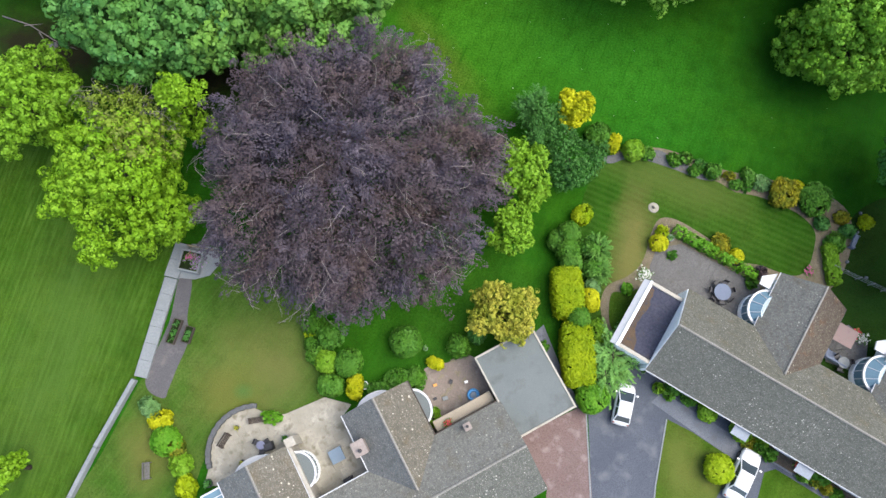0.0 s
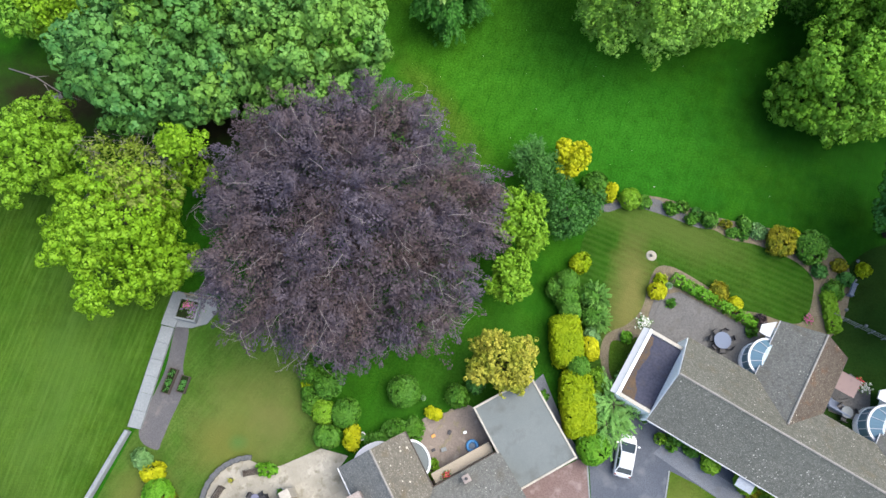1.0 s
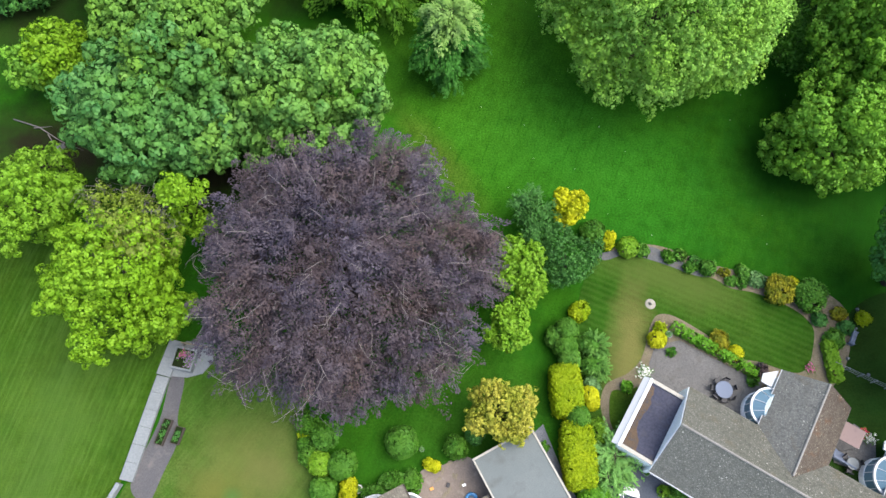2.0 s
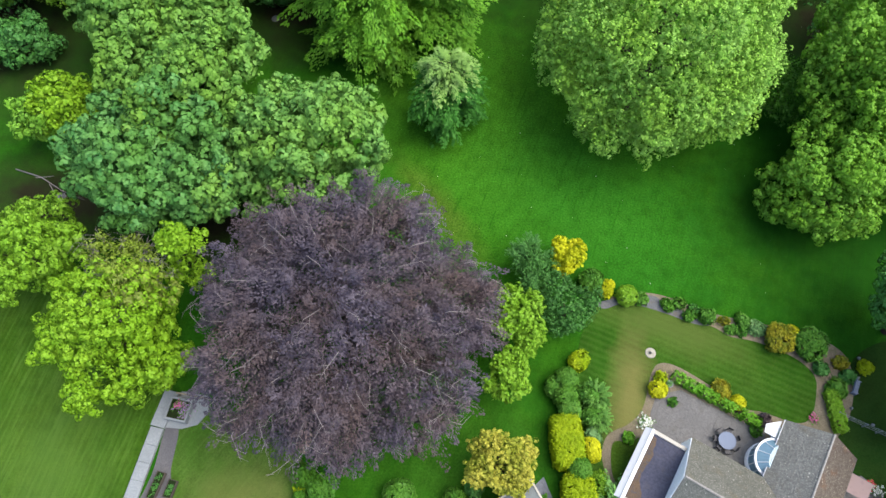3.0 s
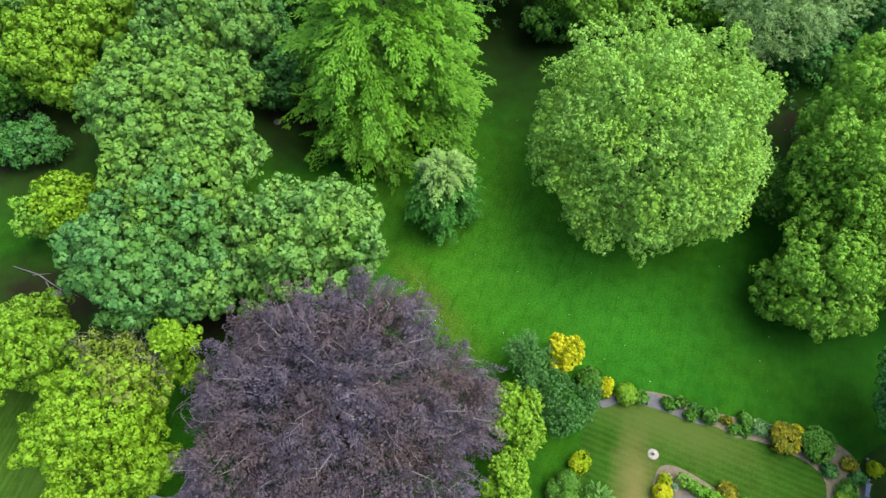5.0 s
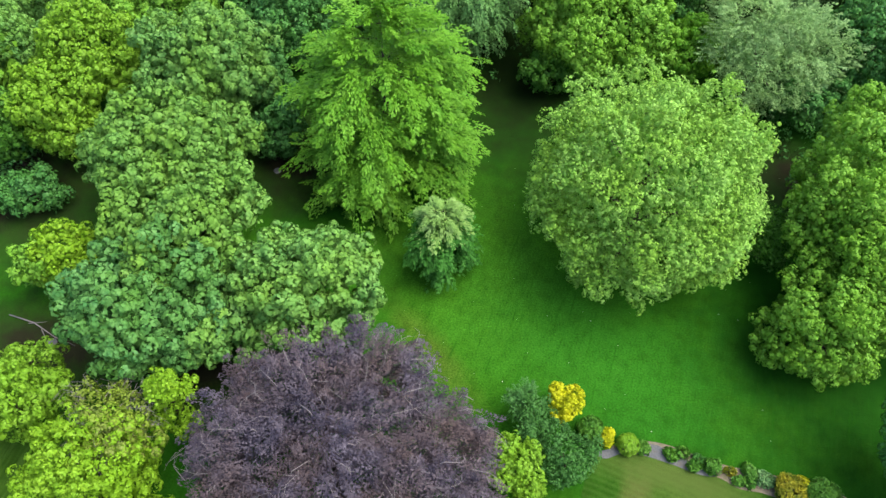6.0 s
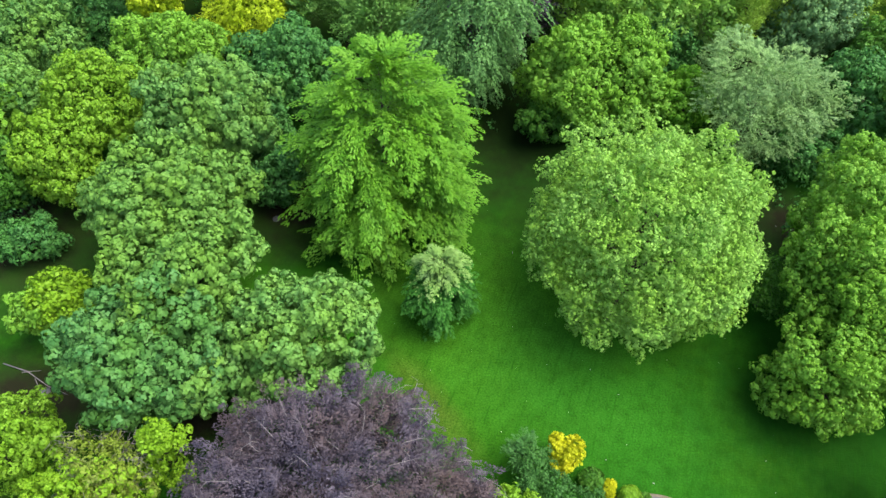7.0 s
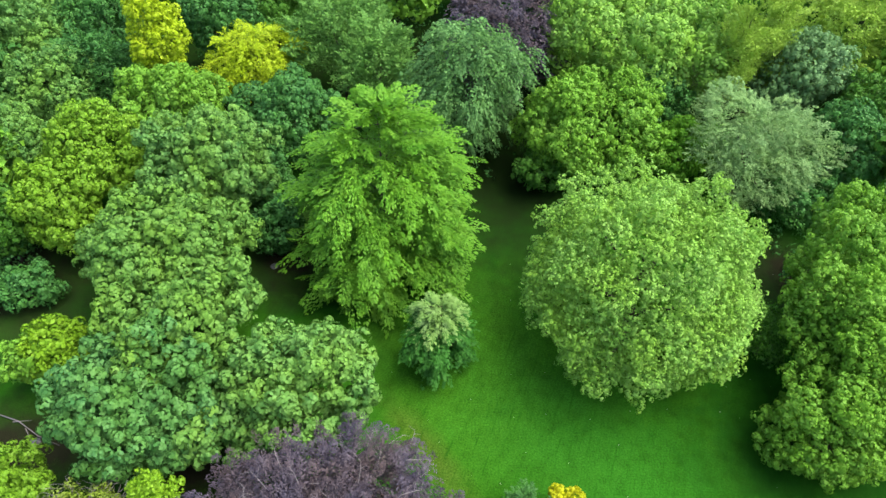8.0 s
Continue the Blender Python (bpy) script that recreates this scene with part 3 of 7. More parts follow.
def broad_tree(name, x, y, zc, r, rz, leaves, label, seed, leaf=0.34, tuft=0.45, k=9, per=1.6, lobes=34, low=-0.55, zmin=1.0, limbs=5, style="tuft", bark=None, slim=0.55, category="tree", second=None, girth=None, twigs=0, relief=0.1, cell=0.9, rise=0.0, droop=0.45, wild=0.10, inner=1.3, heads=None, core_size=0.86, lift=0.0, wide=0.26):
    rng = np.random.default_rng(seed)
    tree = thing(name, x, y, 0, 0, label, category)
    if style == "tuft":
        r, rz = r - 0.45 * cell, rz - 0.35 * cell
    c, rad = lobes_of(rng, r, rz, zc, lobes, low, zmin, wild, heads, core_size)
    p, n = crown_points(rng, c, rad, max(per, 5.0 / cell ** 2) if style == "tuft" else per, zmin * 0.7)
    if style == "tuft":
        p, n = spaced(p, n, cell)
        tuft = cell * 0.56
    p = p + n * (relief * rng.normal(size=(len(p), 1)))
    if style == "tuft":
        one = puffs(rng, p, unit(n + np.array([[0, 0, lift]])), k, leaf, tuft, slim)
    else:
        away = p.copy()
        away[:, 2] = 0
        out = unit(unit(away) * 0.75 + n * 0.45 + np.array([[0, 0, rise]]) + 0.38 * rng.normal(size=n.shape))
        one = sprays(rng, p - out * tuft * 0.55, out, k, tuft, leaf, droop, slim, wide)
    q, m = crown_points(rng, c, rad, 0.6 * inner if leaf < 0.45 else 0.4, zmin, 0.72)
    fine = style == "plume" and leaf < 0.3
    two = tufts(rng, q, m, 8 if fine else 4, max(leaf * 1.35, 0.38), min(tuft, 0.6) * 1.2, 0.3, 0.32 if fine else 0.7)
    q = unit(rng.normal(size=(int((110 if fine else 15) * rad[-1, 0] ** 2), 3)))
    q = q[q[:, 2] > -0.3]
    three = tufts(rng, c[-1] + q * rad[-1] * 0.9, q, 4, max(0.4, leaf * 1.5), 0.3, 0.3, 0.32 if fine else 0.6)
    me = leaf_mesh("crown", *together(one, two, three))
    me.materials.append(LEAVES[leaves])
    crown = new("crown", me)
    crown.parent = tree
    if second:
        kind, cx, cy, cz, cr, share_of = second
        pick = np.linalg.norm(p - np.array([[cx, cy, cz]]), axis=1) < cr
        w, wn_ = p[pick], n[pick]
        some = rng.uniform(size=len(w)) < share_of
        me = leaf_mesh("fading_leaves", *puffs(rng, w[some] + wn_[some] * 0.12, wn_[some], k, leaf, tuft, slim))
        me.materials.append(LEAVES[kind])
        new("fading_leaves", me).parent = tree
    if twigs:
        bm = bmesh.new()
        pick = rng.permutation(len(p))[:twigs]
        for i in pick:
            a = Vector(p[i])
            inn = Vector(n[i])
            side = (Vector((a.x, a.y, 0)).normalized() + Vector(rng.normal(size=3)) * 0.45)
            side = (side - inn * side.dot(inn)).normalized()
            L = rng.uniform(0.9, 2.5)
            b = a + side * L * 0.55 + inn * 0.30
            e = a + side * L + inn * 0.22
            tube(bm, [a - inn * 0.35, a + inn * 0.06, b + Vector(rng.normal(size=3)) * 0.12, e], [0.030, 0.024, 0.016, 0.006], 4)
            for w in (0.45, 0.75):
                f = a.lerp(e, w) + inn * 0.17
                g = f + (side * 0.5 + side.cross(inn) * rng.choice([-1, 1]) * 0.6).normalized() * L * 0.35
                tube(bm, [f, g], [0.016, 0.007], 4)
        tagged(part("dead_wood", bm, M_TWIG, tree, "pale bare twigs"), kind="stuff")
    stems(rng, tree, c, rad, zc + rz * 0.6, girth or (0.12 + r * 0.035), limbs, bark or M_BARK)
    return tree


def conifer(name, x, y, height, r, leaves, label, seed, leaf=0.3, boughs=120, droop=0.3, skirt=1.0, per=4, k=60, plume=2.4, slim=0.34, category="tree", top=None, uneven=(0.7, 1.12), full=2.0, waist=0.25, wide=0.34, lift=0.25, hang=0.3):
    """A tree of leafy boughs round one stem; each bough carries overlapping plumes towards its tip."""
    rng = np.random.default_rng(seed)
    tree = thing(name, x, y, 0, 0, label, category)
    f = (np.arange(boughs) + rng.uniform(0, 1, boughs)) / boughs
    zb = skirt + (height - skirt) * f
    ln = np.maximum(r * np.maximum(1 - f ** full, 0.0) ** 0.75 * np.minimum(1, 0.72 + 0.28 * f / waist) * rng.uniform(*uneven, boughs), 0.6)
    a = np.arange(boughs) * 2.39996 + rng.normal(size=boughs) * 0.3
    P, D, size = [], [], []
    for i in range(boughs):
        out = np.array([math.cos(a[i]), math.sin(a[i]), 0.0])
        line = [out * ln[i] * w + np.array([0, 0, zb[i] + ln[i] * ((lift + 0.3 * f[i] ** 4) * w - droop * w * w)]) for w in (0.0, 0.35, 0.7, 1.0)]
        steps = max(3, int(per * ln[i] / 2.6))
        for j in range(steps):
            w = rng.uniform(0.02, 0.2) if j == 1 else 0.3 + 0.6 * (j + rng.uniform(0, 1)) / steps if j else 0.78
            turn = a[i] + (rng.normal() * 0.75 if j else rng.normal() * 0.1) * (1.1 - 0.4 * w)
            P.append(out * ln[i] * w + np.array([0, 0, zb[i] + ln[i] * ((lift + 0.3 * f[i] ** 4) * w - droop * w * w)]))
            D.append((math.cos(turn), math.sin(turn), lift + 0.7 * f[i] ** 5 - 1.6 * droop * w + rng.normal() * 0.14))
            size.append(plume * (0.55 + 0.45 * min(1.0, ln[i] / (0.6 * r))))
        if i % 2 == 0:
            part("bough", tube(bmesh.new(), [Vector(q) for q in line], [0.07, 0.05, 0.03, 0.012], 4), M_BARK, tree)
    P, D = np.array(P), np.array(D)
    sets = sprays(rng, P, D, k, np.array(size)[:, None], leaf, hang, slim, wide)
    sets = together(sets, sprays(rng, P * np.array([[0.82, 0.82, 1.0]]) - np.array([[0, 0, 0.5]]), D, k // 4, np.array(size)[:, None], leaf * 1.5, hang * 1.2, slim * 1.5, wide))
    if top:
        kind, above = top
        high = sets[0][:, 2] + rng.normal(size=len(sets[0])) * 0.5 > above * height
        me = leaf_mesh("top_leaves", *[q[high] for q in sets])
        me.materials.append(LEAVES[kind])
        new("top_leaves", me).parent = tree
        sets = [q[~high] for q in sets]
    me = leaf_mesh("crown", *sets)
    me.materials.append(LEAVES[leaves])
    new("crown", me).parent = tree
    part("trunk", tube(bmesh.new(), [(0, 0, -0.1), (0, 0, height * 0.5), (0, 0, height * 0.8)], [0.1 + r * 0.05, 0.06 + r * 0.03, 0.03], 8), M_BARK, tree, smooth=True)
    return tree


def bush(name, x, y, rx, ry, rz, leaves, label, seed, leaf=0.13, k=5, per=24.0, square=2.0, turn=0.0, rough=0.07, z0=0.0, category="bush", group="", tuft=0.12, rise=0.35):
    """A shrub: a leafy shell over a rounded (square=2) or boxy (square=4 and more) body."""
    rng = np.random.default_rng(seed)
    ob = thing(name, x, y, z0, turn, label, category, group)
    area = 2 * np.pi * ((rx * ry) ** 0.5) * (rz * 2 + (rx * ry) ** 0.5)
    m = int(area * per)
    q = unit(rng.normal(size=(m, 3)))
    q = q[q[:, 2] > -0.75]
    s = (np.abs(q) ** square).sum(1, keepdims=True) ** (-1.0 / square)
    body = q * s
    lump = 1 + rough * (np.sin(body[:, :1] * 5 + seed) + np.sin(body[:, 1:2] * 6 + 2 * seed) + np.sin(body[:, 2:] * 5 + seed * 3)) + 0.03 * rng.normal(size=(len(q), 1))
    p = body * lump * np.array([[rx, ry, rz]]) + np.array([[0, 0, rz * 0.92]])
    n = unit(np.sign(body) * np.abs(body) ** (square - 1) / np.array([[rx, ry, rz]]) + np.array([[0, 0, 0.1]]))
    keep = p[:, 2] > 0.02
    p, n = p[keep], n[keep]
    me = leaf_mesh("foliage", *together(tufts(rng, p, n, k, leaf, tuft, rise, 0.6), tufts(rng, p[::3] * np.array([[0.9, 0.9, 0.93]]), n[::3], 4, leaf * 2.2, tuft, 0.2, 0.9)))
    me.materials.append(LEAVES[leaves])
    new("foliage", me).parent = ob
    bm = bmesh.new()
    for i in range(4):
        w = i * 1.57 + 0.4
        tube(bm, [(0.04 * math.cos(w), 0.04 * math.sin(w), -0.05), (rx * 0.25 * math.cos(w), ry * 0.25 * math.sin(w), rz * 0.7), (rx * 0.5 * math.cos(w), ry * 0.5 * math.sin(w), rz * 1.3)], [0.035, 0.025, 0.01], 5)
    part("stems", bm, M_BARK, ob)
    return ob


def flowers(name, x, y, spread, count, petal, label, seed, tall=0.4, leaves="clipped"):
    """A clump of flowering plants."""
    rng = np.random.default_rng(seed)
    ob = thing(name, x, y, 0, 0, label, "flowers")
    p = np.stack([rng.normal(size=count) * spread * 0.45, rng.normal(size=count) * spread * 0.45, rng.uniform(0.3, 1.0, count) * tall], 1)
    up = np.tile([[0, 0, 1.0]], (count, 1))
    me = leaf_mesh("blossom", *tufts(rng, p, up, 6, 0.09, 0.04, 0.4, 0.8))
    me.materials.append(petal)
    new("blossom", me).parent = ob
    g = p.copy()
    g[:, 2] *= 0.7
    me = leaf_mesh("foliage", *tufts(rng, g, up, 6, 0.16, 0.1, 0.6, 0.4))
    me.materials.append(LEAVES[leaves])
    new("foliage", me).parent = ob
    return ob


# ---- ground ----
bm = bmesh.new()
bmesh.ops.create_grid(bm, x_segments=40, y_segments=40, size=1500)
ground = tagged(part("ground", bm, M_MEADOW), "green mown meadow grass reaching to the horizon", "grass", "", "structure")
patch("field", [(-82.15, 35.35), (-45.92, 29.96), (-37.30, 26.19), (-33.79, 23.63), (-23.58, 15.93), (-23.83, 13.80), (-24.69, 10.66), (-26.69, 3.11), (-27.09, 1.16), (-28.92, -2.66), (-31.68, -8.20), (-36.76, -19.46), (-77.00, -19.46)], 0.012, M_FIELD, "green mown field with faint wavy mowing lines", rounded=False, category="grass")
patch("lawn", [(-22.26, 12.22), (-18.67, 12.22), (-14.49, 10.66), (-11.31, 7.59), (-10.30, 0.68), (-13.88, -1.48), (-17.79, -1.48), (-20.05, -4.06), (-21.05, -6.83), (-22.35, -11.32), (-32.26, -11.32), (-29.16, -4.06), (-26.72, 1.40), (-25.69, 3.60), (-23.89, 8.35)], 0.016, M_LAWN, "dry yellowish green garden lawn", category="grass")
# the striped garden, its beds and borders
patch("flower_bed", [(15.97, 22.22), (17.37, 23.51), (21.09, 23.34), (25.72, 21.50), (30.89, 20.28), (34.48, 19.45), (37.36, 17.27), (37.18, 13.80), (35.51, 10.66), (33.35, 9.63), (27.76, 9.63), (21.45, 13.80), (17.53, 8.61), (15.84, 5.58), (14.49, 3.60), (13.58, 5.58), (14.13, 9.63), (16.30, 13.80), (17.15, 19.73)], 0.02, M_SOIL, "brown bare soil of the garden borders", category="soil")
patch("lawn", [(14.75, 22.22), (15.98, 22.50), (17.83, 22.33), (20.24, 22.56), (22.77, 20.94), (25.50, 20.17), (27.10, 19.18), (29.16, 18.74), (31.42, 17.81), (33.13, 16.73), (34.07, 15.39), (33.83, 13.80), (32.94, 11.80), (31.50, 11.28), (28.78, 12.22), (27.02, 12.64), (24.85, 14.33), (21.90, 16.30), (20.21, 16.68), (19.25, 15.66), (18.19, 12.75), (16.77, 11.28), (15.36, 10.66), (14.56, 10.04), (14.08, 8.61), (14.19, 6.58), (13.33, 5.58), (12.62, 7.59), (12.52, 12.22), (12.87, 18.09)], 0.03, M_STRIPED, "closely mown garden lawn with diagonal stripes", category="grass")
patch("lawn", [(15.15, 9.63), (16.57, 9.63), (17.50, 9.89), (15.63, 6.33), (14.82, 7.09)], 0.034, M_FRONT, "small patch of green lawn beside the house", category="grass")
patch("slate_border", [(14.97, 22.50), (16.80, 22.95), (20.02, 23.29), (21.31, 22.73), (24.10, 21.11), (25.52, 20.39), (24.04, 20.39), (20.97, 21.61), (17.84, 22.50), (15.69, 21.94)], 0.034, M_SLATE, "blue grey slate chippings edging the lawn", category="gravel")
patch("rough_lawn", [(31.3, 9.6), (35.7, 10.4), (38.2, 6.1), (37.3, 1.9), (33.0, 3.2), (30.5, 7.0)], 0.013, M_ROUGH_SHADED, "rough grass behind the house with shade in its colour", category="grass")
patch("rough_lawn", [(35.68, 10.40), (37.23, 13.80), (37.95, 17.00), (42.81, 18.90), (50.88, 17.00), (50.93, 5.58), (42.24, 1.16), (37.96, 6.08)], 0.014, M_ROUGH_SHADED, "rough grass behind the wire fence with shade in its colour", category="grass")
# drives and fronts
patch("drive", [(16.73, 3.60), (18.17, 2.86), (26.59, -2.57), (32.47, -6.37), (42.98, -12.64), (38.78, -15.67), (29.19, -9.99), (25.89, -5.82), (23.01, -11.32), (12.54, -11.32), (12.57, -0.29), (13.69, 2.62)], 0.02, M_TARMAC, "dark grey tarmac drive", rounded=False, category="road")
patch("drive", [(25.2, -5.0), (27.7, -5.2), (29.6, -9.9), (28.9, -13.6), (22.9, -11.4)], 0.022, M_TARMAC, "dark grey tarmac drive beside the lawn", rounded=False, category="road")
patch("pavement", [(18.09, 0.10), (19.13, 0.97), (26.49, -3.60), (25.38, -5.09)], 0.028, M_GRAVEL, "pale grey path along the house front", rounded=False, category="path")
patch("pavement", [(27.60, -4.62), (28.47, -4.16), (42.91, -13.08), (41.87, -13.73)], 0.028, M_GRAVEL, "pale grey path along the house front", rounded=False, category="path")
patch("drive", [(6.62, -2.75), (11.68, -0.38), (12.45, -0.67), (12.64, -11.32), (8.30, -11.32), (8.82, -6.92)], 0.026, M_PAVER, "worn reddish paved drive before the garage", rounded=False, category="road")
patch("lawn", [(19.37, -1.33), (21.49, -2.42), (24.93, -4.76), (24.06, -6.37), (22.80, -8.20), (21.98, -11.32), (17.35, -11.32), (18.03, -6.83)], 0.032, M_FRONT, "green front lawn with worn patches", rounded=False, category="grass")
patch("lawn", [(27.34, -5.73), (28.33, -5.46), (38.42, -11.76), (28.81, -13.51), (25.28, -11.32)], 0.032, M_FRONT, "green front lawn with worn patches", rounded=False, category="grass")
patch("flower_bed", [(25.45, -3.16), (25.97, -2.31), (38.52, -9.96), (38.00, -10.82)], 0.036, M_BED, "dark soil bed along the house front", rounded=False, category="soil")
bm = bmesh.new()
a, b = Vector((12.40, -0.67, 0)), Vector((12.50, -11.32, 0))
d = (b - a).normalized()
s = Vector((-d.y, d.x, 0)) * 0.06
slab(bm, [a + s + Vector((0, 0, 0.06)), b + s + Vector((0, 0, 0.06)), b - s + Vector((0, 0, 0.06)), a - s + Vector((0, 0, 0.06))], 0.12)
tagged(part("kerb", bm, M_CONCRETE), "thin pale kerb between the two drives", "kerb", "", "structure")
bm = bmesh.new()
for a, b in (((19.33, -1.33), (17.99, -6.83)), ((17.99, -6.83), (17.31, -11.32))):
    a, b = Vector((*a, 0.07)), Vector((*b, 0.07))
    d = (b - a).normalized()
    t = Vector((-d.y, d.x, 0)) * 0.06
    slab(bm, [a + t, b + t, b - t, a - t], 0.12)
tagged(part("kerb", bm, M_CONCRETE), "thin pale kerb along the front lawn", "kerb", "", "structure")
patch("earth_yard", [(-1.93, 2.62), (0.80, 3.60), (2.69, 3.99), (4.33, 0.43), (-0.44, -2.89), (-1.42, -1.24)], 0.022, rough_material("yard_earth", (0.185, 0.155, 0.135), (0.150, 0.124, 0.106), 0.5, 7.0, 0.95, 0.6, third=(0.225, 0.198, 0.172)), "brown bare earth of a small yard", category="earth")
patch("gravel_path", [(-23.81, 11.08), (-22.67, 10.87), (-22.82, 7.59), (-22.51, 5.58), (-23.43, 2.86), (-23.98, 1.16), (-24.32, 0.43), (-25.76, 1.16), (-25.92, 2.86), (-24.39, 7.09)], 0.03, M_PATH, "grey gravel path beside the wall", category="path")
patch("gravel_path", [(8.08, 6.08), (8.96, 6.83), (10.70, 2.13), (12.08, -0.29), (11.48, -0.38)], 0.03, M_GRAVEL, "grey gravel strip beside the garage", rounded=False, category="path")


# ---- the two bungalows ----
def courses(name, parent, a, b, c, d, material, step=0.30, lap=0.036, label=""):
    """A tiled slope from the eave a-b up to the ridge d-c: overlapping rows of tiles on a thick deck."""
    a, b, c, d = (Vector(p) for p in (a, b, c, d))
    n = (b - a).cross(d - a).normalized()
    if n.z < 0:
        n = -n
    bm = bmesh.new()
    slab(bm, [a, b, c, d], 0.12)
    rows = max(2, round(((a + b) / 2 - (c + d) / 2).length / step))
    for i in range(rows):
        t0, t1 = i / rows, (i + 1) / rows
        p0, p1 = a.lerp(d, t0), b.lerp(c, t0)
        q0, q1 = a.lerp(d, t1), b.lerp(c, t1)
        cols = max(1, round((p1 - p0).length / 0.31))
        for j in range(cols):
            u0, u1 = j / cols, (j + 1) / cols - 0.012 / max(0.3, (p1 - p0).length)
            hi = lap * (1.0 + 0.25 * random.uniform(-1, 1))
            vs = [bm.verts.new(v) for v in (p0.lerp(p1, u0) + n * hi, p0.lerp(p1, u1) + n * hi, q0.lerp(q1, u1) + n * 0.012, q0.lerp(q1, u0) + n * 0.012, p0.lerp(p1, u0), p0.lerp(p1, u1))]
            bm.faces.new(vs[:4])
            bm.faces.new((vs[0], vs[4], vs[5], vs[1]))
    me = bpy.data.meshes.new(name)
    bm.to_mesh(me)
    bm.free()
    me.materials.append(material)
    ob = new(name, me)
    ob.parent = parent
    if label:
        ob["label"] = label
    return ob


bm = bmesh.new()
tube(bm, [(-0.215, 0, -0.02), (0.215, 0, -0.02)], [0.095, 0.105], 8)
RIDGE = bpy.data.meshes.new("ridge_tile")
bm.to_mesh(RIDGE)
bm.free()
RIDGE.materials.append(M_RIDGE)


def ridge(parent, p, q):
    p, q = Vector(p), Vector(q)
    n = round((q - p).length / 0.45)
    d = (q - p) / n
    turn = math.degrees(math.atan2(d.y, d.x))
    lift = math.degrees(math.atan2(d.z, math.hypot(d.x, d.y)))
    for i in range(n):
        m = p + d * (i + 0.5)
        share("ridge_tile", RIDGE, parent, pose(m.x, m.y, m.z, 0, -lift, turn))


def pierced(bm, x0, x1, y0, y1, z1, holes):
    """A wall along x with openings (x0, x1, z0, z1) that go right through."""
    at = x0
    for h0, h1, lo, hi in holes:
        box(bm, at, h0, y0, y1, 0, z1)
        if lo > 0:
            box(bm, h0, h1, y0, y1, 0, lo)
        box(bm, h0, h1, y0, y1, hi, z1)
        at = h1
    box(bm, at, x1, y0, y1, 0, z1)
    return bm


def window(parent, x0, x1, y, z0, z1, side=-1, lights=2):
    """A white casement window in a wall along x that faces side."""
    w = new("window")
    w.parent = parent
    f = bmesh.new()
    t = 0.07
    for u in (z0 + t / 2, z1 - t / 2):
        box(f, x0, x1, y - 0.04, y + 0.04, u - t / 2, u + t / 2)
    for i in range(lights + 1):
        u = x0 + t / 2 + (x1 - x0 - t) * i / lights
        box(f, u - t / 2, u + t / 2, y - 0.04, y + 0.04, z0 + t, z1 - t)
    part("window_frame", f, M_PVC, w)
    for i in range(lights):
        u = x0 + t + (x1 - x0 - t) * i / lights
        part("pane", boxed(u, u + (x1 - x0 - t) / lights - t, y - 0.008, y + 0.008, z0 + t, z1 - t), M_GLASS, w)
    part("window_sill", boxed(x0 - 0.08, x1 + 0.08, y + side * 0.04, y + side * 0.24, z0 - 0.06, z0 - 0.005, 0.01), M_PVC, w)
    return w


def gable(bm, x0, x1, y, z0, z1, thick):
    """A triangular wall end across x, thick metres deep in y."""
    m = (x0 + x1) / 2
    fr = [bm.verts.new(p) for p in ((x0, y, z0), (x1, y, z0), (m, y, z1))]
    bk = [bm.verts.new(p) for p in ((x0, y + thick, z0), (x1, y + thick, z0), (m, y + thick, z1))]
    bm.faces.new(fr[::-1])
    bm.faces.new(bk)
    for i in range(3):
        j = (i + 1) % 3
        bm.faces.new((fr[i], fr[j], bk[j], bk[i]))
    return bm


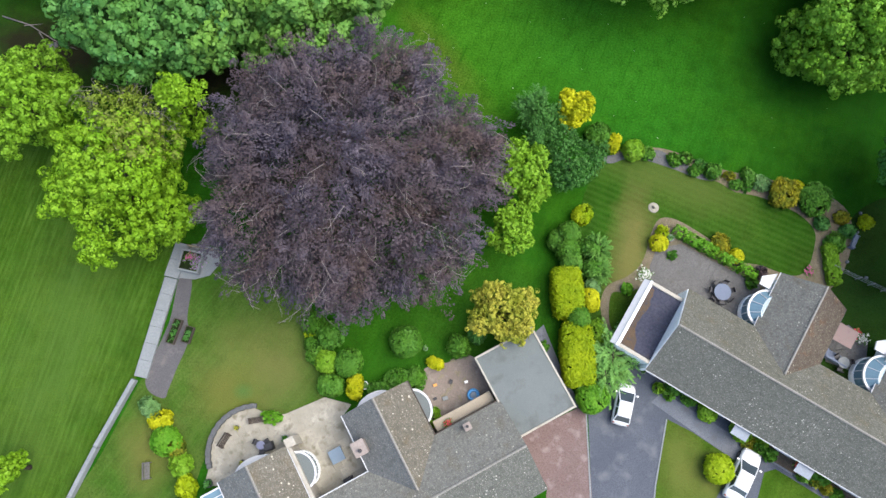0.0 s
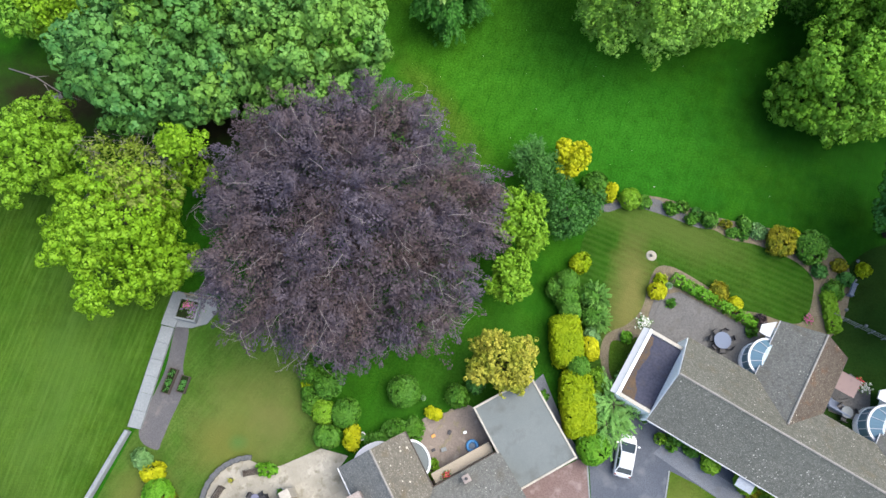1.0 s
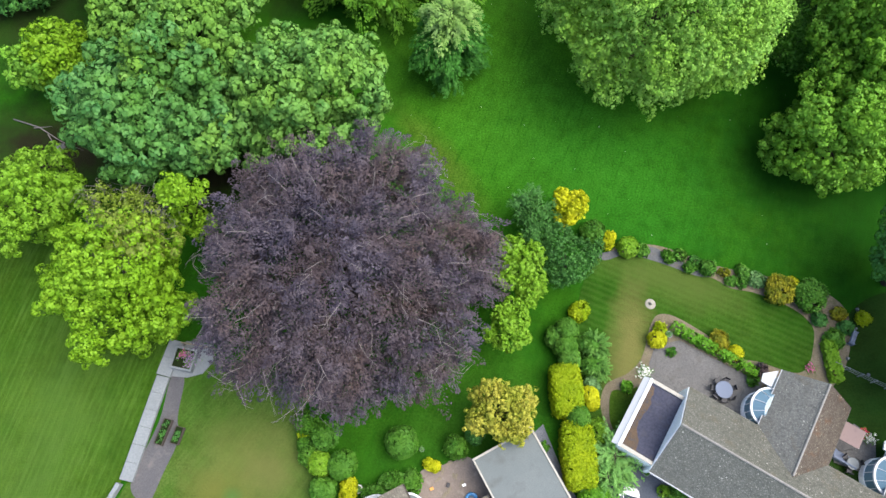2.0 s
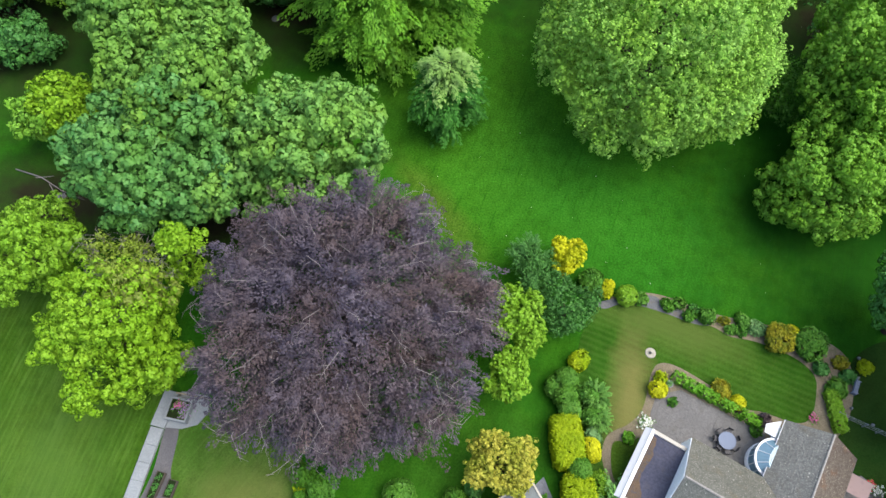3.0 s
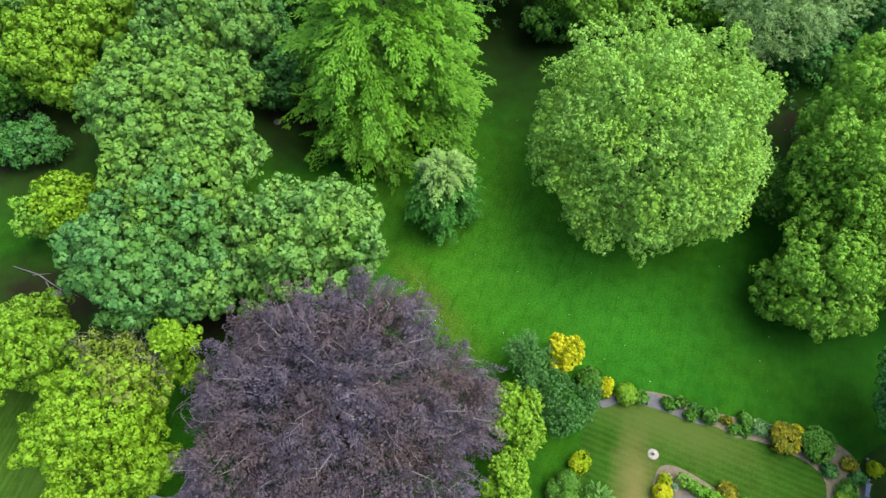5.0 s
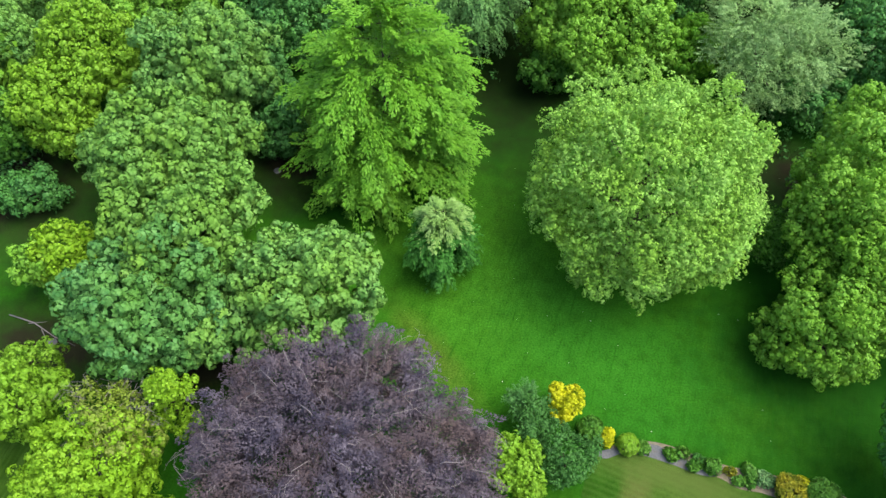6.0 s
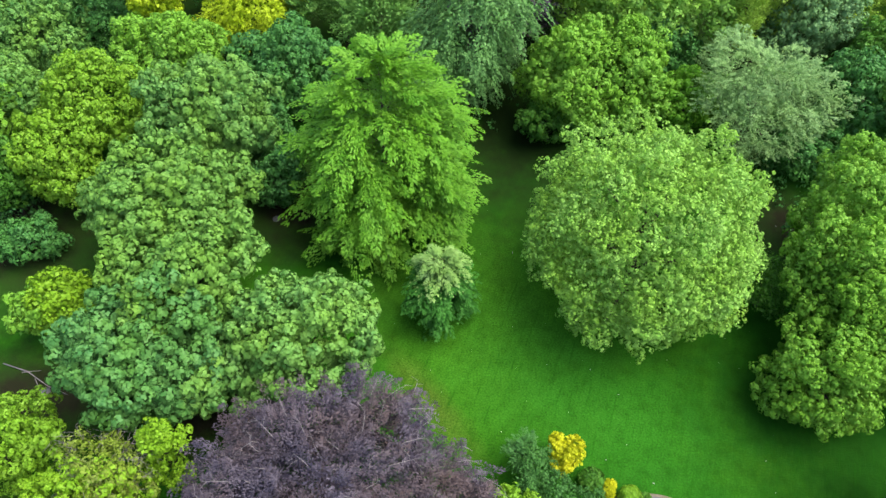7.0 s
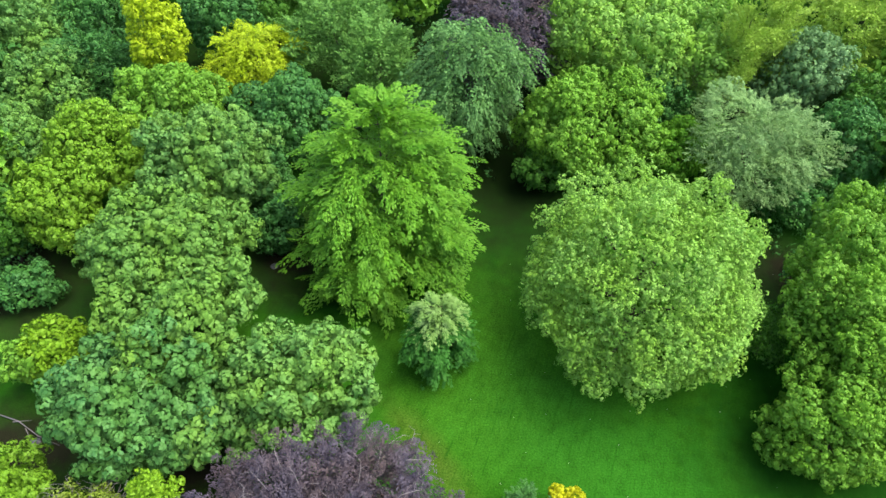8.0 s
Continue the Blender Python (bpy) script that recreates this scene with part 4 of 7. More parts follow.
def round_bay(parent, x, y, turn, r, height, glazed, mid=M_FELT, bulge=1.0):
    """A half-round bay: curved low wall, ring of lights, white eaves ring and roof."""
    bay = new("bay_window")
    bay.parent = parent
    bay.matrix_basis = pose(x, y, 0, 0, 0, turn) @ Matrix.Diagonal((bulge, 1, 1, 1))
    arc = [math.pi * i / 14 for i in range(15)]

    def ring(r0, r1, z0, z1):
        b = bmesh.new()
        rows = [[b.verts.new((rr * math.sin(t), rr * math.cos(t), z)) for t in arc] for rr, z in ((r0, z0), (r1, z0), (r1, z1), (r0, z1))]
        for k in range(4):
            for i in range(14):
                b.faces.new((rows[k][i], rows[k][i + 1], rows[(k + 1) % 4][i + 1], rows[(k + 1) % 4][i]))
        b.faces.new([row[0] for row in rows])
        b.faces.new([row[-1] for row in rows][::-1])
        return b

    part("curved_wall", ring(r - 0.22, r, 0, 0.75), M_RENDER, bay)
    part("curved_glass", ring(r - 0.10, r - 0.06, 0.75, height - 0.2), M_GLASS, bay)
    posts = bmesh.new()
    for t in arc[::2]:
        cyl(posts, (r - 0.08) * math.sin(t), (r - 0.08) * math.cos(t), 0.75, height - 0.2, 0.045, n=6)
    part("mullions", posts, M_PVC, bay)
    part("eaves_ring", ring(r - 0.12, r + 0.07, height - 0.2, height), M_PVC, bay, "white curved eaves")
    if glazed:
        g = bmesh.new()
        lo = [g.verts.new(((r - 0.1) * math.sin(t), (r - 0.1) * math.cos(t), height - 0.02)) for t in arc]
        hi = [g.verts.new((r * 0.30 * math.sin(t), r * 0.62 * math.cos(t), height + 0.5)) for t in arc]
        lo2 = [g.verts.new(v.co - Vector((0, 0, 0.03))) for v in lo]
        hi2 = [g.verts.new(v.co - Vector((0, 0, 0.03))) for v in hi]
        for i in range(14):
            g.faces.new((lo[i], lo[i + 1], hi[i + 1], hi[i]))
            g.faces.new((lo2[i + 1], lo2[i], hi2[i], hi2[i + 1]))
        g.faces.new(hi)
        part("glass_roof", g, M_GLASS, bay)
        for i in range(1, 15, 3):
            t = arc[i]
            part("roof_rib", tube(bmesh.new(), [((r - 0.1) * math.sin(t), (r - 0.1) * math.cos(t), height + 0.02), (r * 0.30 * math.sin(t), r * 0.62 * math.cos(t), height + 0.53)], [0.028, 0.028], 4), M_PVC, bay)
    else:
        g = bmesh.new()
        slab(g, [((r - 0.14) * math.sin(t), (r - 0.14) * math.cos(t), height - 0.04) for t in arc], 0.1)
        part("flat_roof", g, mid, bay, "grey felt flat roof")
    return bay


EAVE = 2.7
# the long white bungalow with two wings
hr = thing("bungalow", 17.02, 2.80, 0, -31.38, "long white rendered bungalow with lichened grey tiled roof", "house")
LONG = 26.0
holes = [(3.2, 5.0, 0.95, 2.2), (8.3, 9.3, 0.0, 2.2), (9.5, 10.9, 0.95, 2.2), (12.9, 14.6, 0.75, 2.2), (15.2, 16.0, 0.0, 2.2), (18.9, 20.6, 0.75, 2.2), (22.4, 24.0, 0.95, 2.2)]
part("wall", pierced(bmesh.new(), 0.245, LONG - 0.245, 0.35, 0.65, EAVE, holes), M_RENDER, hr)
for h0, h1, lo, hi in holes:
    if lo > 0:
        window(hr, h0, h1, 0.42, lo, hi)
    else:
        door = new("door")
        door.parent = hr
        part("door_leaf", boxed(h0 + 0.05, h1 - 0.05, 0.42, 0.48, 0.02, hi - 0.04), M_PVC, door, "white panelled door")
        part("handle", boxed(h0 + 0.12, h0 + 0.16, 0.36, 0.42, 1.0, 1.14), M_RIM, door)
bm = bmesh.new()
box(bm, 0.25, LONG - 0.25, 7.35, 7.65, 0, EAVE)
part("wall", bm, M_RENDER, hr)
for x0 in (-0.06, LONG - 0.24):
    bm = boxed(x0, x0 + 0.3, 0.1, 7.9, 0, EAVE)
    part("wall", bm, M_RENDER, hr)
    bm = gable(bmesh.new(), 0.06, 7.94, 0, EAVE + 0.004, 5.58, 0.3)
    bmesh.ops.transform(bm, matrix=Matrix.Translation((x0, 0, 0)) @ Matrix(((0, 1, 0, 0), (1, 0, 0, 0), (0, 0, 1, 0), (0, 0, 0, 1))), verts=bm.verts)
    part("gable", bm, M_RENDER, hr, "white rendered gable")
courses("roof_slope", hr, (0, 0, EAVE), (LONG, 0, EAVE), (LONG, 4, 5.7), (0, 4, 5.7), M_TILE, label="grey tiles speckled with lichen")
courses("roof_slope", hr, (0, 8, EAVE), (LONG, 8, EAVE), (LONG, 4, 5.7), (0, 4, 5.7), M_TILE_OLIVE, label="brownish tiles with moss and a sunlit tone")
ridge(hr, (0, 4, 5.73), (LONG, 4, 5.73))
part("gutter", tube(bmesh.new(), [(0, -0.05, EAVE - 0.03), (LONG, -0.05, EAVE - 0.03)], [0.045, 0.045], 8), M_PVC, hr, "white gutter")
for x0 in (8.7, 14.5, 20.0):
    can = part("canopy", slab(bmesh.new(), [(x0 - 0.1, -0.85, 2.05), (x0 + 1.3, -0.85, 2.05), (x0 + 1.3, 0.34, 2.38), (x0 - 0.1, 0.34, 2.38)], 0.06), M_CANOPY, hr, "pale blue sloping canopy over the window")
# wings
for x0, x1, y1 in ((6.2, 12.3, 13.42), (17.0, 23.1, 13.42)):
    m = (x0 + x1) / 2
    part("wall", boxed(x0 + 0.25, x0 + 0.55, 7.66, y1 - 0.3, 0, EAVE), M_RENDER, hr)
    part("wall", boxed(x1 - 0.55, x1 - 0.25, 7.66, y1 - 0.3, 0, EAVE), M_RENDER, hr)
    part("wall", boxed(x0 + 0.56, x1 - 0.56, y1 - 0.6, y1 - 0.3, 0, EAVE), M_RENDER, hr)
    part("gable", gable(bmesh.new(), x0 + 0.15, x1 - 0.15, y1 - 0.58, EAVE, 4.84, 0.28), M_RENDER, hr, "white rendered gable")
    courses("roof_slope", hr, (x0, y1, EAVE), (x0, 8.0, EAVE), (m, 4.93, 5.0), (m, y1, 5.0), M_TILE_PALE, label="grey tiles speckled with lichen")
    courses("roof_slope", hr, (x1, y1, EAVE), (x1, 8.0, EAVE), (m, 4.93, 5.0), (m, y1, 5.0), M_TILE_RED, label="reddish brown tiles with moss and a sunlit tone")
    ridge(hr, (m, y1, 5.03), (m, 5.05, 5.03))
    part("gutter", tube(bmesh.new(), [(x0 - 0.04, 8.1, EAVE - 0.02), (x0 - 0.04, y1, EAVE - 0.02)], [0.045, 0.045], 8), M_PVC, hr, "white gutter")
    part("gutter", tube(bmesh.new(), [(x1 + 0.03, 8.1, EAVE - 0.03), (x1 + 0.03, y1, EAVE - 0.03)], [0.035, 0.035], 8), M_GREYPAVE, hr, "grey gutter")
    round_bay(hr, x0 + 0.25, 10.0, 180, 1.65, 2.35, True, M_FELT, 0.85)
    # Slab added where the wing's own wall face comes out too dark.
    part("wing_wall_slab", slab(bmesh.new(), [(x0 - 0.13, y1 - 0.1, 2.4), (x0 - 1.2, y1 - 1.0, 2.4), (x0 - 1.1, 11.70, 2.4), (x0 - 0.13, 11.70, 2.4)], 0.15), M_PVC, hr, "white flat slab standing in for the bright wing wall")
# flat-roofed extension
part("wall", boxed(-3.15, -2.9, 0.5, 6.85, 0, 2.95), M_RENDER, hr)
part("wall", boxed(-2.89, -0.07, 6.6, 6.85, 0, 2.95), M_RENDER, hr)
part("wall", boxed(-2.89, -0.07, 0.5, 0.75, 0, 2.95), M_RENDER, hr)
# Tilted board added to catch sky light in place of the dim wall.
part("wall_light_board", slab(bmesh.new(), [(-3.66, 0.5, 2.58), (-3.16, 0.5, 2.93), (-3.16, 6.85, 2.93), (-3.66, 6.85, 2.58)], 0.05), M_PVC, hr, "broad white sloping board added to brighten the wall")
part("flat_roof", boxed(-2.89, -0.07, 0.76, 6.59, 2.62, 2.86), M_DARKFELT, hr, "dark blue grey felt flat roof")
rng = random.Random(31)
edge = [(-2.35 + 0.12 * math.sin(2.1 * w) + rng.uniform(-0.07, 0.07) + 0.75 * max(0.0, 1 - w / 1.7), 0.9 + w) for w in [0.27 * i for i in range(21)]]
part("moss", slab(bmesh.new(), [(x, y, 2.868) for x, y in [(-2.86, 6.4), (-2.86, 0.8), (-1.3, 0.8)] + edge], 0.006), M_MOSS, hr, "rust brown moss along the edge of the felt")
for a, b, m in (((-3.19, 0.46), (-2.97, 6.89), M_PVC), ((-2.96, 6.58), (-0.07, 6.89), M_CREAM_PALE), ((-2.96, 0.46), (-0.07, 0.77), M_CREAM_PALE)):
    part("coping", boxed(a[0], b[0], a[1], b[1], 2.955, 3.01, 0.01), m, hr)

# the brown-roofed bungalow with its court
hl = thing("bungalow", -5.74, 0.40, 0, -62.06, "cream bungalow with brown grey lichened tiled roofs round a court", "house")
TOP = 4.95
for y0, y1 in ((-3.0, 3.05), (-14.2, -8.15)):
    m = (y0 + y1) / 2
    part("wall", boxed(0.3, 5.2, y0 + 0.25, y0 + 0.55, 0, EAVE), M_CREAM, hl)
    part("wall", boxed(0.3, 5.2, y1 - 0.55, y1 - 0.25, 0, EAVE), M_CREAM, hl)
    part("wall", boxed(0.3, 0.6, y0 + 0.56, y1 - 0.56, 0, EAVE), M_CREAM, hl)
    bm = gable(bmesh.new(), y0 + 0.15, y1 - 0.15, 0.32, EAVE, 4.38, 0.26)
    bmesh.ops.transform(bm, matrix=Matrix(((0, 1, 0, 0), (1, 0, 0, 0), (0, 0, 1, 0), (0, 0, 0, 1))), verts=bm.verts)
    part("gable", bm, M_CREAM, hl)
    courses("roof_slope", hl, (0, y0, EAVE), (5.0, y0, EAVE), (8.1, m, 4.5), (0, m, 4.5), M_TILE_SKYLIT, label="blue grey tiles with a skylight tone")
    courses("roof_slope", hl, (0, y1, EAVE), (5.0, y1, EAVE), (8.1, m, 4.5), (0, m, 4.5), M_TILE_MOSS_SUN, label="brown mossy tiles with a sunlit tone")
    ridge(hl, (0, m, 4.53), (8.0, m, 4.53))
    part("gutter", tube(bmesh.new(), [(0, y0 - 0.05, EAVE), (5.0, y0 - 0.05, EAVE)], [0.05, 0.05], 8), M_PVC, hl, "white gutter")
    part("gutter", tube(bmesh.new(), [(0, y1 + 0.07, EAVE), (5.0, y1 + 0.07, EAVE)], [0.06, 0.06], 8), M_PVC if y1 < 0 else M_DARKWOOD, hl, "gutter along the eaves")
    round_bay(hl, 2.3, y1 - 0.27 if y1 > 0 else y1 + 0.2, 90, 1.55, 2.45, False, M_FELT, 0.78)
    round_bay(hl, 0.32, m - 0.2, 180, 1.5, 2.3, False, M_PVC, 0.55)
part("gutter", tube(bmesh.new(), [(4.95, -7.6, EAVE), (4.95, -3.0, EAVE)], [0.05, 0.05], 8), M_PVC, hl, "white gutter")
part("gutter", tube(bmesh.new(), [(4.93, 3.1, EAVE), (4.93, 8.9, EAVE)], [0.06, 0.06], 8), M_DARKWOOD, hl, "dark gutter")
part("wall", boxed(5.3, 5.6, -8.1, -3.05, 0, EAVE), M_CREAM, hl)
part("wall", boxed(5.3, 5.6, 3.1, 9.0, 0, EAVE), M_CREAM, hl)
part("wall", boxed(12.4, 12.7, -17.0, 9.0, 0, EAVE), M_CREAM, hl)
part("wall", boxed(5.61, 12.39, 8.75, 9.05, 0, EAVE), M_CREAM, hl)
part("gable", gable(bmesh.new(), 5.15, 12.85, 8.78, EAVE, 4.8, 0.26), M_CREAM, hl)
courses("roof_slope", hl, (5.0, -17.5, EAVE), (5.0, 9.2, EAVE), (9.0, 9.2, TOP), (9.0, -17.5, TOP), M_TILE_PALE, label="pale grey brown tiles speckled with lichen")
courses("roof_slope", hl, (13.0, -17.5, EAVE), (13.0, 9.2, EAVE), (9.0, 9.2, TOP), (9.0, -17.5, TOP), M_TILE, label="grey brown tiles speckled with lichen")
ridge(hl, (9.0, -17.4, TOP + 0.03), (9.0, 9.2, TOP + 0.03))
part("parapet", boxed(0.30, 4.9, -8.05, -7.74, 0, 2.8, 0.02), M_CREAM_PALE, hl, "pale cream parapet beside the court")
part("pillar", boxed(-0.50, 0.29, -8.1, -7.25, 0, 2.9, 0.03), M_CREAM_PALE, hl, "pale cream pillar at the corner of the court")
ch = new("chimney")
ch.parent = hl
part("stack", boxed(2.45, 3.55, -3.05, -2.1, 0, 5.0, 0.03), M_CHIMNEY, ch, "pinkish rendered chimney stack")
part("cap", boxed(2.38, 3.62, -3.12, -2.03, 5.0, 5.1, 0.02), M_CHIMNEY, ch)
part("pot", cyl(bmesh.new(), 3.2, -2.6, 5.1, 5.45, 0.16, 0.13, 12), M_BLACK, ch)
ch = new("chimney")
ch.parent = hl
part("stack", boxed(5.3, 5.85, 5.5, 6.05, 2.8, 3.9, 0.03), M_CHIMNEY, ch, "pale chimney stack")
part("cap", boxed(5.26, 5.89, 5.46, 6.09, 3.9, 3.97, 0.02), M_CHIMNEY, ch)
part("pot", cyl(bmesh.new(), 5.57, 5.77, 3.97, 4.25, 0.13, 0.11, 12), M_BLACK, ch)
part("boundary_wall", boxed(3.95, 4.86, 3.4, 8.85, 0, 1.9, 0.03), M_CREAM, hl, "broad cream garden wall")
con = new("conservatory")
con.parent = hl
bm = bmesh.new()
for i in range(5):
    box(bm, 0.4 + 0.55 * i, 0.47 + 0.55 * i, -16.0, -14.2, 2.3, 2.4)
box(bm, 0.4, 2.7, -16.05, -15.98, 0.0, 2.4)
box(bm, 0.34, 0.4, -16.05, -14.2, 0.0, 2.4)
part("frame", bm, M_PVC, con)
part("glass_roof", boxed(0.42, 2.68, -15.96, -14.22, 2.25, 2.29), M_GLASS, con)

garage = thing("garage", -5.74, 0.40, 0, -62.06, "flat roofed garage with grey felt and pale kerbed edges", "garage")
part("wall", boxed(1.05, 1.3, 9.1, 14.4, 0, 2.62), M_CREAM, garage)
part("wall", boxed(8.0, 8.3, 9.1, 9.7, 0, 2.62), M_CREAM, garage)
part("wall", boxed(8.0, 8.3, 13.8, 14.4, 0, 2.62), M_CREAM, garage)
part("wall", boxed(8.0, 8.3, 9.7, 13.8, 2.2, 2.62), M_CREAM, garage)
part("garage_door", boxed(8.1, 8.18, 9.71, 13.79, 0.02, 2.19), M_PVC, garage, "white garage door")
part("wall", boxed(1.31, 7.99, 9.1, 9.35, 0, 2.62), M_CREAM, garage)
part("wall", boxed(1.31, 7.99, 14.15, 14.4, 0, 2.62), M_CREAM, garage)
part("flat_roof", boxed(1.0, 8.4, 9.0, 14.5, 2.63, 2.78), M_FELT, garage, "grey felt flat roof with stains")
for a in ((0.95, 1.12, 8.95, 14.55), (8.3, 8.47, 9.0, 14.55), (1.13, 8.29, 14.38, 14.55), (1.13, 5.1, 8.95, 9.1)):
    part("kerb_edge", boxed(*a, 2.785, 2.86, 0.02), M_CREAM_PALE, garage)

# ---- paving ----
def paving(name, pts, z, size, turn, material, label, gap=0.003, skip=(), limit=290):
    """Separate slabs laid in rows on a bed of mortar."""
    bed = patch(name, pts, z, material, label, rounded=False, category="paving")
    me = bpy.data.meshes.new("paving_slab")
    b = boxed(-size / 2 + gap, size / 2 - gap, -size / 2 + gap, size / 2 - gap, -0.02, 0.02, 0.003)
    b.to_mesh(me)
    b.free()
    me.materials.append(material)
    rng = random.Random(5)
    xs, ys = [p[0] for p in pts], [p[1] for p in pts]
    cx, cy = sum(xs) / len(xs), sum(ys) / len(ys)
    c, s = math.cos(radians(turn)), math.sin(radians(turn))
    made = 0
    for i in range(-30, 31):
        for j in range(-30, 31):
            u, v = i * size, (j + 0.5 * (i % 2)) * size
            x, y = cx + u * c - v * s, cy + u * s + v * c
            if made < limit and all(inside(x + e * size * 0.45 * c - g * size * 0.45 * s, y + e * size * 0.45 * s + g * size * 0.45 * c, pts) for e in (-1, 1) for g in (-1, 1)) and not any(inside(x, y, q) for q in skip):
                share("paving_slab", me, bed, pose(x, y, z + 0.012 + rng.uniform(-0.002, 0.002), rng.uniform(-0.2, 0.2), rng.uniform(-0.2, 0.2), turn))
                made += 1
    return bed


paving("patio", [(-20.23, -6.83)] + [(-16.18 + 3.7 * math.cos(radians(w)), -4.06 + 3.7 * math.sin(radians(w))) for w in range(190, 85, -12)] + [(-14.88, -1.00), (-13.66, -0.90), (-10.29, 0.53), (-7.96, -0.09), (-8.62, -1.00), (-6.21, -5.82), (-10.69, -8.20), (-12.79, -4.06), (-16.57, -5.55), (-18.65, -6.83)], 0.05, 0.72, -62.06, M_STONE, "cream stone paved patio with worn slabs")
paving("patio", [(18.77, 12.22), (19.49, 13.80), (21.74, 14.22), (24.45, 12.64), (28.59, 10.35), (26.60, 6.20), (21.40, 8.80), (18.40, 10.60)], 0.05, 0.60, -31.38, M_GREYPAVE, "grey pink stone paved patio")
paving("patio", [(33.79, 5.58), (36.05, 6.83), (37.65, 5.58), (36.97, 2.37), (33.65, 3.60)], 0.05, 0.60, -31.38, M_GREYPAVE, "grey stone paved court between the wings")


# ---- garden wall and raised path ----
def run_of_blocks(name, a, b, width, height, length, material, label, category="wall"):
    a, b = Vector((*a, 0)), Vector((*b, 0))
    d = b - a
    n = max(1, round(d.length / length))
    turn = math.degrees(math.atan2(d.y, d.x))
    ob = thing(name, a.x, a.y, 0, turn, label, category, "", "structure")
    step = d.length / n
    for i in range(n):
        part("coping_stone", boxed(i * step + 0.008, (i + 1) * step - 0.008, -width / 2, width / 2, 0, height + 0.01 * (i % 3), 0.015), material, ob)
    return ob


run_of_blocks("path_wall", (-23.65, 14.22), (-24.47, 11.08), 1.3, 0.32, 1.6, M_CONCRETE, "broad pale concrete wall top along the field")
run_of_blocks("path_wall", (-24.47, 11.02), (-26.40, 2.23), 1.15, 0.30, 1.6, M_CONCRETE, "broad pale concrete wall top along the field")
run_of_blocks("boundary_wall", (-26.83, 2.03), (-29.55, -3.60), 0.36, 0.7, 1.2, M_CONCRETE, "narrow pale grey garden wall along the field")
run_of_blocks("boundary_wall", (-29.54, -3.64), (-31.72, -8.65), 0.36, 0.7, 1.2, M_CONCRETE, "narrow pale grey garden wall along the field")
patch("terrace", [(-24.00, 13.38), (-22.83, 14.22), (-20.42, 13.80), (-20.27, 12.33), (-21.07, 11.28), (-22.42, 10.92), (-24.12, 11.08), (-24.42, 12.22)], 0.12, M_CONCRETE, "pale concrete terrace by the beech", rounded=False, category="paving", depth=0.2)
pl = thing("planter", -22.69, 12.48, 0.12, -12, "pale blue rendered planter full of pink and purple flowers", "planter")
for a in ((-1.0, 1.0, -1.0, -0.82), (-1.0, 1.0, 0.82, 1.0), (-1.0, -0.82, -0.81, 0.81), (0.82, 1.0, -0.81, 0.81)):
    part("side", boxed(*a, 0, 0.75, 0.02), M_CONCRETE, pl)
part("soil", boxed(-0.81, 0.81, -0.81, 0.81, 0.1, 0.62), M_FLOOR, pl)
flowers("planter_flowers", -22.22, 12.46, 0.75, 60, M_FLOWER_PURPLE, "purple and pink flowers in the planter", 3, 0.35).location.z = 0.72
flowers("planter_flowers", -22.61, 12.82, 0.5, 30, M_FLOWER_PINK, "pink flowers in the planter", 4, 0.4).location.z = 0.72
bm = bmesh.new()
a, b = Vector((-23.01, 13.89, 1.0)), Vector((-19.36, 13.21, 1.0))
tube(bm, [a, b], [0.08, 0.08], 6)
rail = tagged(part("rail", bm, M_PALEWOOD), "pale timber rail at the edge of the terrace", "rail")
for w in (0.03, 0.5, 0.97):
    p = a.lerp(b, w)
    part("rail_post", cyl(bmesh.new(), p.x, p.y, 0, 1.0, 0.05, n=8), M_PALEWOOD, rail)


def trough(x, y, turn, L, W, seed):
    ob = thing("trough", x, y, 0.03, turn, "weathered timber trough planted with low green plants", "planter", "troughs on the gravel path")
    for a in ((-L / 2, L / 2, -W / 2, -W / 2 + 0.06), (-L / 2, L / 2, W / 2 - 0.06, W / 2), (-L / 2, -L / 2 + 0.06, -W / 2 + 0.061, W / 2 - 0.061), (L / 2 - 0.06, L / 2, -W / 2 + 0.061, W / 2 - 0.061)):
        part("board", boxed(*a, 0, 0.45, 0.01), M_DARKWOOD, ob)
    part("soil", boxed(-L / 2 + 0.061, L / 2 - 0.061, -W / 2 + 0.061, W / 2 - 0.061, 0.02, 0.38), M_FLOOR, ob)
    rng = np.random.default_rng(seed)
    n = 16
    p = np.stack([rng.uniform(-L / 2 + 0.2, L / 2 - 0.2, n), rng.uniform(-W / 4, W / 4, n), np.full(n, 0.42)], 1)
    me = leaf_mesh("plants", *tufts(rng, p, np.tile([[0, 0, 1.0]], (n, 1)), 8, 0.14, 0.08, 0.5, 0.5))
    me.materials.append(LEAVES["dark"])
    low = tagged(new("plants", me), kind="stuff")
    low.parent = ob


trough(-23.76, 6.23, 73, 2.25, 0.75, 1)
trough(-22.53, 5.93, 75, 1.5, 0.75, 2)

# ---- great trees ----
broad_tree("copper_beech", -7.70, 18.55, 7.10, 11.65, 7.72, "copper", "huge spreading copper beech with dark purple leaves", 12, leaf=0.2, tuft=2.1, k=80, per=0.9, wild=0.07, inner=1.7, lobes=150, low=-0.3, zmin=1.6, style="plume", limbs=5, slim=0.4, relief=0.6, twigs=260, girth=0.55, heads=30, wide=0.25, core_size=0.92)
SYC = "broad sycamore with dense mid green leaves in rounded tufts"
